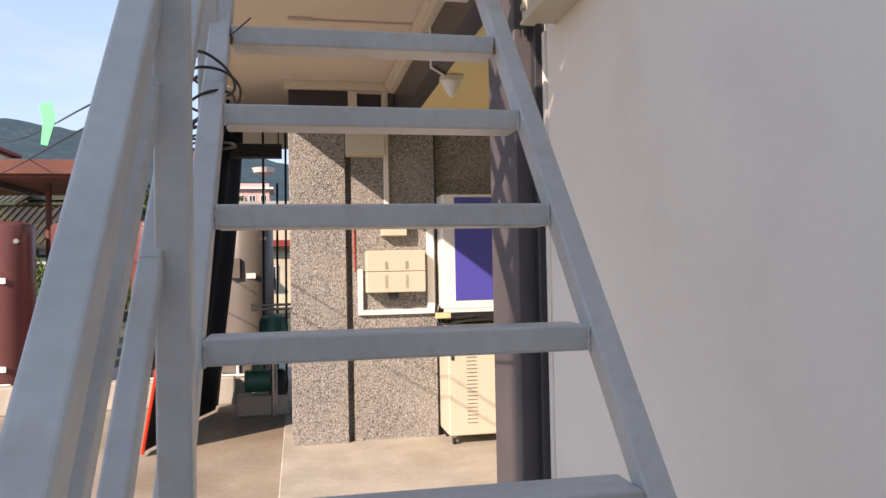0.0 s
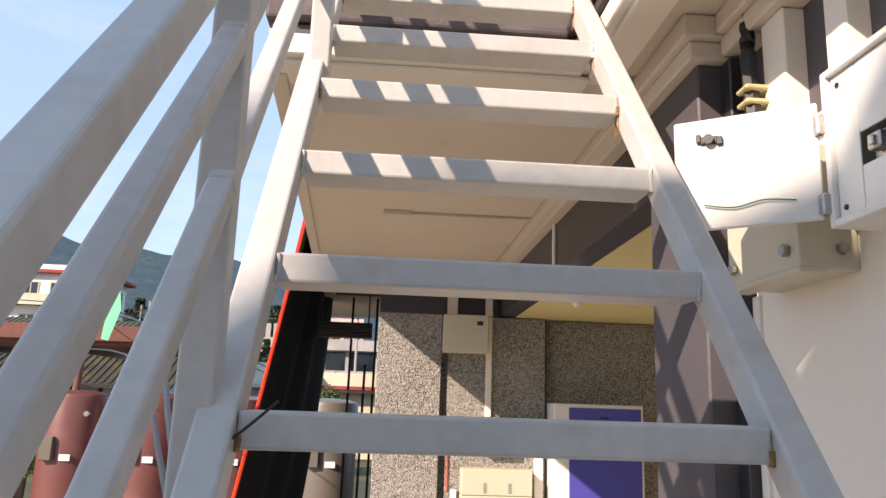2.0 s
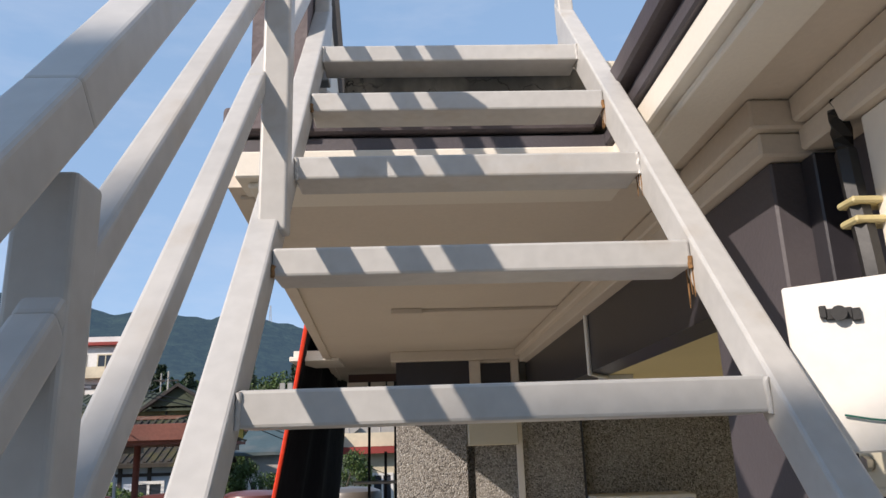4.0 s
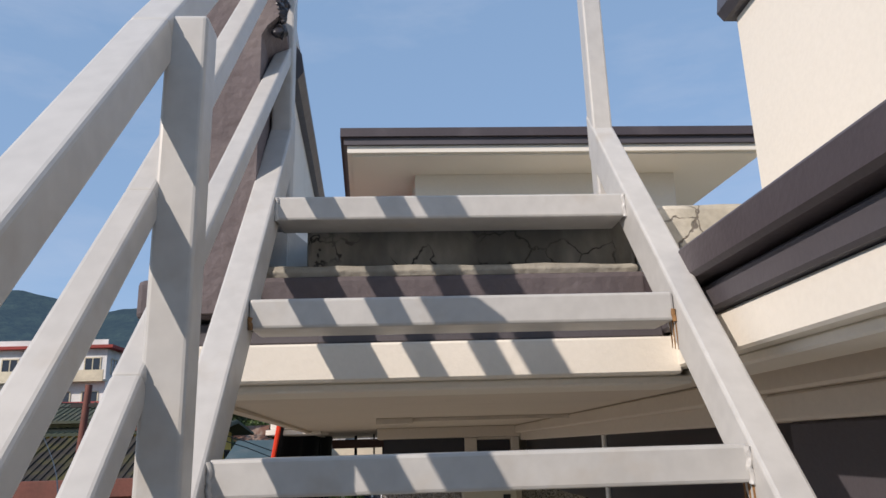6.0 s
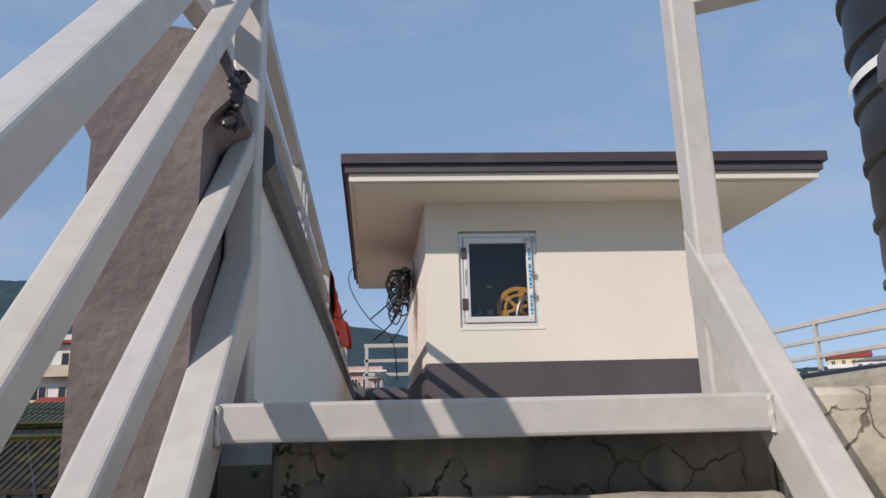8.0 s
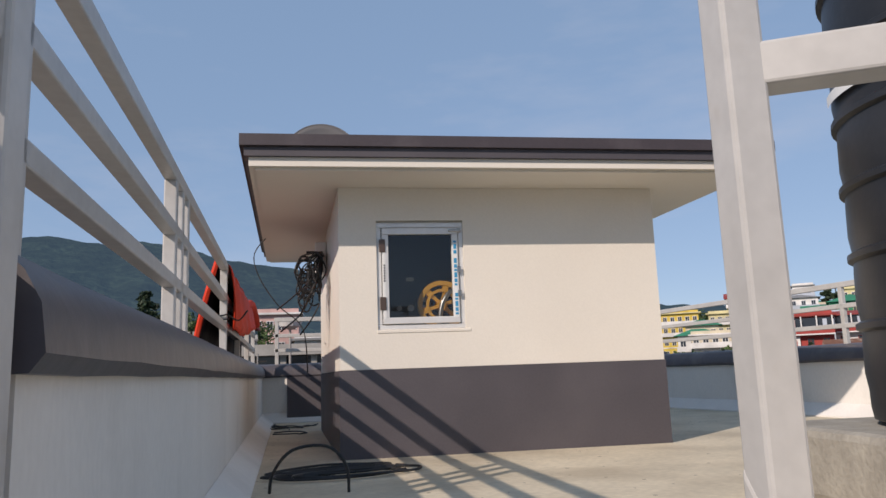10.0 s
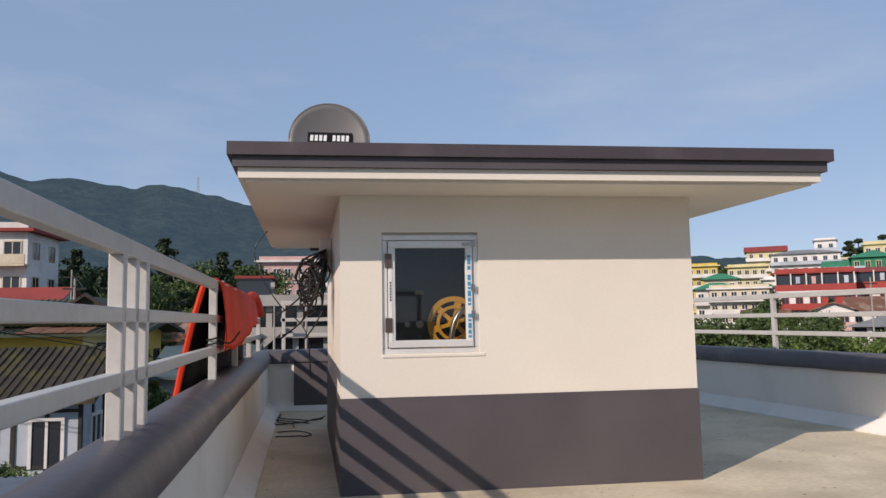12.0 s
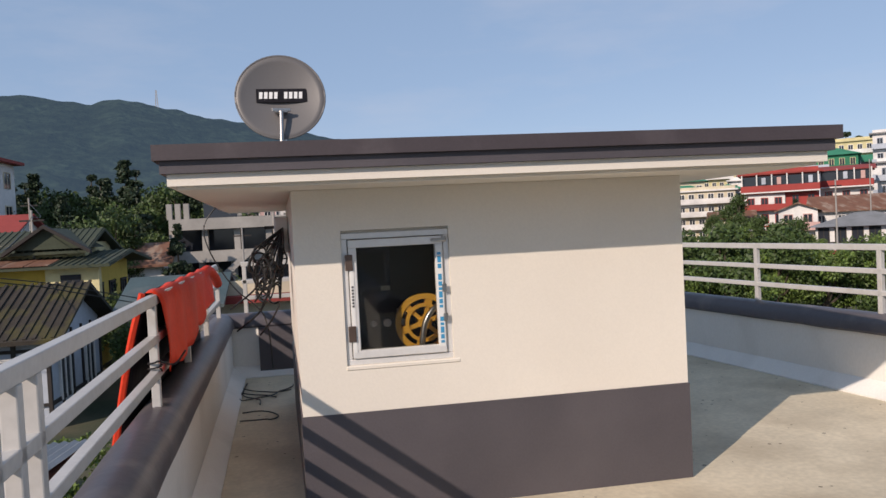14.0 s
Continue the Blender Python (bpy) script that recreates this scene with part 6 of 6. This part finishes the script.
town("long white house under a rusty striped tin roof", 39.8, 110, 13.5, 4.6, H_WHITE, "gable_x", 2, 6, R_RUST, H_WHITE, 0, 8, roof_h=1.9, over=0.7, win=(0.9, 1.2))
town("white gabled house wing with a tin roof", 35.3, 106, 4.4, 4.9, H_WHITE, "gable_y", 2, 2, R_RUST, H_PINK, 1, 8, roof_h=0.9, over=0.5)
town("white half-timbered house with a grey tin roof", 39.4, 84, 8.6, 3.1, H_WHITE, "hip", 2, 6, R_GREY, TIMBER, 0, 7, roof_h=1.3, over=0.7, win=(1.0, 1.4), frame=TIMBER)
town("white cottage with a red sill band", 39.0, 74, 7.0, 1.0, H_WHITE, "flat", 1, 3, R_RED, H_RED, 0, 5, over=0.5)
town("brown brick yard building below the cottage", 38.2, 62, 5.0, -0.0 + 0.5, R_RUST, "flat", 1, 2, R_GREY, H_GREY, 0, 5, over=0.2, win=(0.6, 0.3))
town("dark green house with a green tin roof", 37.8, 192, 8.4, 16.6, H_GREEN, "hip", 4, 4, R_GREEN, H_PALE, 0, 8, roof_h=1.8)
town("pale yellow hall with stubs along its roof", 39.2, 207, 13.5, 20.4, H_PALE, "flat", 5, 7, H_PALE, H_WHITE, 1, 10, over=0.5)
town("tall white block with grey-blue balconies", 41.2, 175, 7.5, 19.0, H_WHITE, "flat", 6, 3, R_GREY, H_BLUE, 4, 8, over=0.6)
town("white terrace building with grey roofed storeys", 33.7, 228, 17.0, 20.6, H_WHITE, "hip", 5, 7, R_GREY, H_BLUE, 2, 10, roof_h=1.4)
town("white stair tower on the terrace building", 35.0, 231, 5.4, 24.2, H_WHITE, "flat", 6, 2, R_GREY, H_BLUE, 1, 6, over=0.4)
town("pale yellow tower house with a red tin roof", 31.2, 236, 10.4, 22.6, H_PALE, "gable_x", 6, 4, R_RED, H_WHITE, 2, 8, roof_h=1.6)
town("yellow flat roofed house on the slope", 26.6, 210, 9.5, 17.2, H_YELLOW, "flat", 5, 5, H_PALE, H_WHITE, 2, 8)
town("yellow house with a parapet of small posts", 29.9, 217, 9.6, 17.0, H_PALE, "flat", 5, 5, H_PALE, H_WHITE, 1, 8)
town("long veranda house under a green tin roof", 37.4, 196, 17.0, 15.0, H_PALE, "gable_x", 4, 8, R_GREEN, H_WHITE, 2, 8, roof_h=1.6, veranda=1)
town("white flat house with a roof terrace", 32.3, 175, 8.0, 11.6, H_WHITE, "flat", 4, 4, H_WHITE, H_CREAM, 2, 8)
town("pale green and white house beside the stairs", 36.2, 168, 6.5, 12.6, H_BLUE, "flat", 4, 3, R_GREY, H_WHITE, 2, 7)
town("cream house with a rusty roof below the terrace", 31.0, 128, 6.0, 4.2, H_CREAM, "gable_x", 2, 3, R_RUST, H_WHITE, 1, 6, roof_h=1.0)
town("white house with blue sills far along the slope", 42.5, 150, 12.0, 12.0, H_WHITE, "flat", 4, 5, R_GREY, H_BLUE, 2, 8)
town("red roofed white villa far along the slope", 44.5, 120, 12.0, 7.0, H_WHITE, "gable_x", 3, 5, R_RED, H_RED, 1, 8)
town("white house with a long red balcony", 46.5, 95, 12.0, 5.4, H_WHITE, "flat", 3, 5, R_RED, H_RED, 1, 8, veranda=1)
rt = random.Random(11)
walls = [H_WHITE, H_CREAM, H_WHITE, H_PALE, H_PINK, H_GREY, H_BLUE]
roofs = [R_RED, R_GREEN, R_GREY, R_RUST, R_GREY]
WORDS = {"house_white": "white", "house_cream": "cream", "house_pale_yellow": "pale yellow", "house_pink": "pink", "house_grey_concrete": "grey", "house_pale_blue": "pale blue"}
RWORDS = {"roof_red": "red", "roof_green": "green", "roof_grey": "grey", "roof_rusty": "rusty"}
for k in range(22):
    far = 240 + 4 * k
    wm, rm = rt.choice(walls), rt.choice(roofs)
    az = (24.5, 26, 28, 36, 38, 40.5, 43, 45, 47, -3, -1, 0.5)[k % 12] + rt.uniform(-0.6, 0.6)
    top = 4.9 + far * (0.040 + 0.016 * rt.random() + (0.012 if az > 35 else -0.006))
    town(f"{WORDS[wm.name]} hillside house with a {RWORDS[rm.name]} roof", az, far, rt.uniform(8, 13), top, wm, rt.choice(["flat", "gable_x", "hip"]), 4, rt.randint(3, 6), rm, rt.choice([H_WHITE, H_PALE, H_RED]), rt.randint(0, 2))

# poles and wires
pole = thing("utility_pole", "rusty steel utility pole beside the mossy house", "utility pole", (-8.6, 22, GROUND))
part("mast", rod(B(), (-8.75, 22, GROUND), (-8.5, 22, 5.0), 0.11, 0.09), RUSTY, pole, smooth=True)
part("arm", cube(B(), -8.9, -8.1, 21.95, 22.05, 4.4, 4.5), TIMBER, pole)
for k, (x, y, h) in enumerate(((-12, 38, 6.6), (-17, 52, 8.0), (-4, 47, 5.5), (38, 52, 7), (60, 75, 10))):
    p = thing("utility_pole", "slim grey utility pole with wires in town", "utility pole", (x, y, GROUND), "far poles")
    part("mast", rod(B(), (x, y, GROUND), (x, y, h), 0.08, 0.05, 8), H_GREY, p)
    part("arm", cube(B(), x - 0.5, x + 0.5, y - 0.04, y + 0.04, h - 0.5, h - 0.42), TIMBER, p)
cable_thing("street_wire", "thin power wires crossing in front of the houses", "wire",
            [[(-30, 30, 5.2), (-20, 27, 4.0), (-8.5, 22, 4.5), (-1, 30, 1.6)], [(-30, 31, 4.9), (-20, 27.5, 3.6), (-8.5, 22, 4.4), (-1, 31, 1.2)], [(-8.5, 22, 4.5), (-10, 30, 5.0), (-12, 38, 6.3)], [(-12, 38, 6.3), (-14, 45, 6.6), (-17, 52, 7.7)]], 0.015)

# ---- trees ----
def leaf_material(name, c):
    m = bpy.data.materials.new(name)
    m.use_nodes = True
    n, l = m.node_tree.nodes, m.node_tree.links
    b = n["Principled BSDF"]
    b.inputs["Roughness"].default_value = 0.6
    g = n.new("ShaderNodeNewGeometry")
    r = n.new("ShaderNodeValToRGB")
    r.color_ramp.elements[0].color = (*(v * 0.55 for v in c), 1)
    r.color_ramp.elements[1].color = (*(min(1, v * 1.35) for v in c), 1)
    l.new(g.outputs["Random Per Island"], r.inputs[0])
    l.new(r.outputs[0], b.inputs["Base Color"])
    return m


LEAF = leaf_material("broad_leaves", (0.055, 0.095, 0.022))
LEAF2 = leaf_material("bright_leaves", (0.10, 0.16, 0.03))
NEEDLE = leaf_material("pine_needles", (0.028, 0.05, 0.022))
BARK = material("bark", (0.09, 0.07, 0.05), 0.9, vary=0.3, scale=4, fine=20, bump=0.4)


def leaf_cloud(name, centres, radii, count, size, mat, parent, seed, flat=1.0):
    """Many small leaves, each a bent pair of triangles, scattered thickly round centres."""
    r = np.random.RandomState(seed)
    pick = r.randint(0, len(centres), count)
    c = np.array(centres)[pick]
    rad = np.array(radii)[pick][:, None]
    v = r.normal(size=(count, 3))
    v /= np.linalg.norm(v, axis=1)[:, None]
    v[:, 2] *= flat
    p = c + v * rad * (r.rand(count, 1) ** 0.45)
    a = r.normal(size=(count, 3))
    a /= np.linalg.norm(a, axis=1)[:, None]
    b = np.cross(a, r.normal(size=(count, 3)))
    b /= np.linalg.norm(b, axis=1)[:, None]
    s = size * (0.6 + 0.8 * r.rand(count, 1))
    quad = np.stack([p - a * s, p + b * s * 0.5, p + a * s, p - b * s * 0.5], 1)
    quad[:, 1, 2] += 0.2 * s[:, 0]
    me = bpy.data.meshes.new(name)
    me.from_pydata(quad.reshape(-1, 3).tolist(), [], np.arange(count * 4).reshape(-1, 4).tolist())
    me.materials.append(mat)
    ob = new(name, me)
    ob.parent = parent
    return tagged(ob, kind="stuff")


def broad_tree(words, h, seed, mat, count=5600, size=0.10):
    r = random.Random(seed)
    t = thing("tree", words, "tree", (0, 0, 0), "town trees")
    bm = B()
    rod(bm, (0, 0, -0.3), (0.05 * h, 0, 0.45 * h), 0.035 * h, 0.02 * h, 8)
    cs, rs = [], []
    for k in range(11):
        a, q = r.uniform(0, 6.3), r.uniform(0.12, 0.34) * h
        c = Vector((q * math.cos(a), q * math.sin(a), h * r.uniform(0.42, 0.88)))
        rod(bm, (0.04 * h, 0, h * r.uniform(0.28, 0.44)), c, 0.012 * h, 0.004 * h, 5)
        cs.append(c[:])
        rs.append(h * r.uniform(0.10, 0.19))
    part("trunk", bm, BARK, t)
    leaf_cloud("crown", cs, rs, count, size * h / 6, mat, t, seed, 0.75)
    return t


def pine_tree(words, h, seed, count=4600):
    r = random.Random(seed)
    t = thing("pine_tree", words, "tree", (0, 0, 0), "town pines")
    bm = B()
    rod(bm, (0, 0, -0.3), (0, 0, h * 0.97), 0.022 * h, 0.004 * h, 8)
    cs, rs = [], []
    for k in range(34):
        f = r.uniform(0.22, 0.98)
        a, q = r.uniform(0, 6.3), (1.03 - f) * h * r.uniform(0.08, 0.27)
        c = Vector((q * math.cos(a), q * math.sin(a), f * h))
        rod(bm, (0, 0, f * h + 0.02 * h), c, 0.006 * h, 0.002 * h, 4)
        cs.append(c[:])
        rs.append(h * (0.035 + 0.075 * (1 - f)))
    part("trunk", bm, BARK, t)
    leaf_cloud("crown", cs, rs, count, 0.017 * h, NEEDLE, t, seed, 0.5)
    return t


kinds = [broad_tree("broadleaf tree with a loose dark green crown", 7, 21, LEAF), broad_tree("bushy bright green tree in the sun", 6, 22, LEAF2),
         broad_tree("tall dark green broadleaf tree", 9, 23, LEAF), pine_tree("tall dark pine with a ragged crown", 10, 24), pine_tree("slender dark conifer in town", 10, 25)]
rt = random.Random(7)
spots = []
for k in range(70):
    y = rt.uniform(72, 125)
    spots.append((rt.uniform(-0.40, -0.10) * y, y, rt.choice([0, 2, 2, 3, 4]), rt.uniform(0.9, 1.35)))
for k in range(26):
    y = rt.uniform(26, 40)
    spots.append((rt.uniform(0.44, 0.78) * y, y, rt.choice([0, 1, 1, 1]), rt.uniform(0.55, 0.72)))
for az, far, kd, sc in ((36.4, 262, 3, 2.7), (37.0, 268, 4, 2.9), (37.6, 262, 3, 2.6), (38.4, 270, 4, 3.0), (39.2, 265, 3, 2.7), (40.2, 262, 4, 2.8), (27.9, 250, 2, 2.35), (28.9, 252, 2, 2.45), (32.7, 262, 4, 2.5), (41.5, 262, 3, 2.8),
                        (31.6, 118, 0, 1.15), (31.0, 96, 0, 0.75), (32.2, 90, 1, 0.75), (33.0, 84, 0, 0.7), (34.2, 80, 1, 0.72), (35.4, 76, 0, 0.65), (30.2, 92, 0, 0.75), (36.2, 70, 1, 0.55)):
    spots.append((0.2 + far * math.sin(radians(az)), 3 + far * math.cos(radians(az)), kd, sc))
for k in range(26):
    y = rt.uniform(24, 50)
    spots.append((rt.uniform(-0.27, -0.06) * y, y, rt.choice([0, 1, 0, 2]), rt.uniform(0.28, 0.5)))
for k in range(14):
    y = rt.uniform(50, 75)
    spots.append((rt.uniform(-0.34, -0.15) * y, y, rt.choice([0, 2, 3]), rt.uniform(0.6, 0.9)))
for k in range(22):
    y = rt.uniform(90, 170)
    spots.append((rt.uniform(0.42, 0.95) * y, y, rt.choice([0, 1, 2, 3]), rt.uniform(0.5, 0.8)))
for k in range(10):
    spots.append((rt.uniform(-9.5, -3.5), rt.uniform(14.5, 19), rt.choice([0, 1]), rt.uniform(0.3, 0.45)))
for x, y, kd, s in spots:
    c = copy_thing(kinds[kd], pose(x, y, GROUND, 0, 0, rt.uniform(0, 360)))
    c.scale = (s * rt.uniform(0.9, 1.1), s * rt.uniform(0.9, 1.1), s)
for t, (x, y, s) in zip(kinds, ((-26, 88, 1.2), (17, 29, 0.68), (-20, 92, 1.3), (-24, 96, 1.3), (-20.3, 95, 1.42))):
    t.location, t.scale = (x, y, GROUND), (s, s, s)

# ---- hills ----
# Forest material; its blue emission stands in for aerial haze over the distance.
def forest(name, base, haze_glow):
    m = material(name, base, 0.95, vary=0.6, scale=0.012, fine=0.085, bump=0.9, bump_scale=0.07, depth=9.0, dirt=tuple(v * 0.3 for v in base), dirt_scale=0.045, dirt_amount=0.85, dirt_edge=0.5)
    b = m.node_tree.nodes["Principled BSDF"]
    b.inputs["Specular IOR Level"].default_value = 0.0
    b.inputs["Emission Color"].default_value = (*haze_glow, 1)
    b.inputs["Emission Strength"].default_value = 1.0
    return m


RIDGE = ((-3000, 420), (-1500, 380), (-783, 333), (-650, 302), (-605, 284), (-533, 291), (-407, 270), (-354, 280), (-278, 262), (-202, 242), (-47, 216), (33, 195), (300, 150), (805, 126), (1600, 120), (3000, 150))
rx, rz = np.array(RIDGE, float).T


def ridge(x):
    return float(np.interp(x, rx, rz))


bm = B()
nx, ny = 440, 92
grid = []
for j in range(ny + 1):
    f = j / ny
    y = 380 + 1120 * f
    row = []
    for i in range(nx + 1):
        az = -1.6 + 3.0 * i / nx
        x = az * y
        spur = noise.fractal(Vector((x * 0.004, y * 0.0022, 0.5)), 1.0, 2.0, 5)
        lift = (f ** 1.25) * ridge(az * 1500) * (y / 1500) ** 0.4
        z = lift * (1 + 0.22 * spur * (1 - f) * 1.6) + (4.5 * noise.noise(Vector((x * 0.045, y * 0.045, 2))) + 26 * (1 - f) * (abs(noise.noise(Vector((x * 0.009, y * 0.003, 7)))) - 0.2)) * min(1, f * 3) - 2 * (1 - f)
        row.append(bm.verts.new((x, y, z)))
    grid.append(row)
for a, b in zip(grid, grid[1:]):
    for k in range(nx):
        bm.faces.new((a[k], a[k + 1], b[k + 1], b[k]))
structure("backdrop_hills", bm, forest("hill_forest", (0.036, 0.054, 0.034), (0.030, 0.055, 0.090)), "forested hills behind the town, blue haze added as emission", "hills", True)
mast = thing("radio_mast", "thin steel lattice radio mast on the ridge", "mast", (-286, 1490, 262))
for dx in (-2.5, 2.5):
    part("leg", tube(B(), (-286 + dx, 1490, 255), (-286 + dx * 0.3, 1490, 293), 0.9, 0.9, 0), H_GREY, mast)
for k in range(6):
    part("brace", tube(B(), (-286 - 2.2 + 0.3 * k, 1490, 262 + 5 * k), (-286 + 2.2 - 0.3 * k, 1490, 266 + 5 * k), 0.6, 0.6, 0), H_GREY, mast)
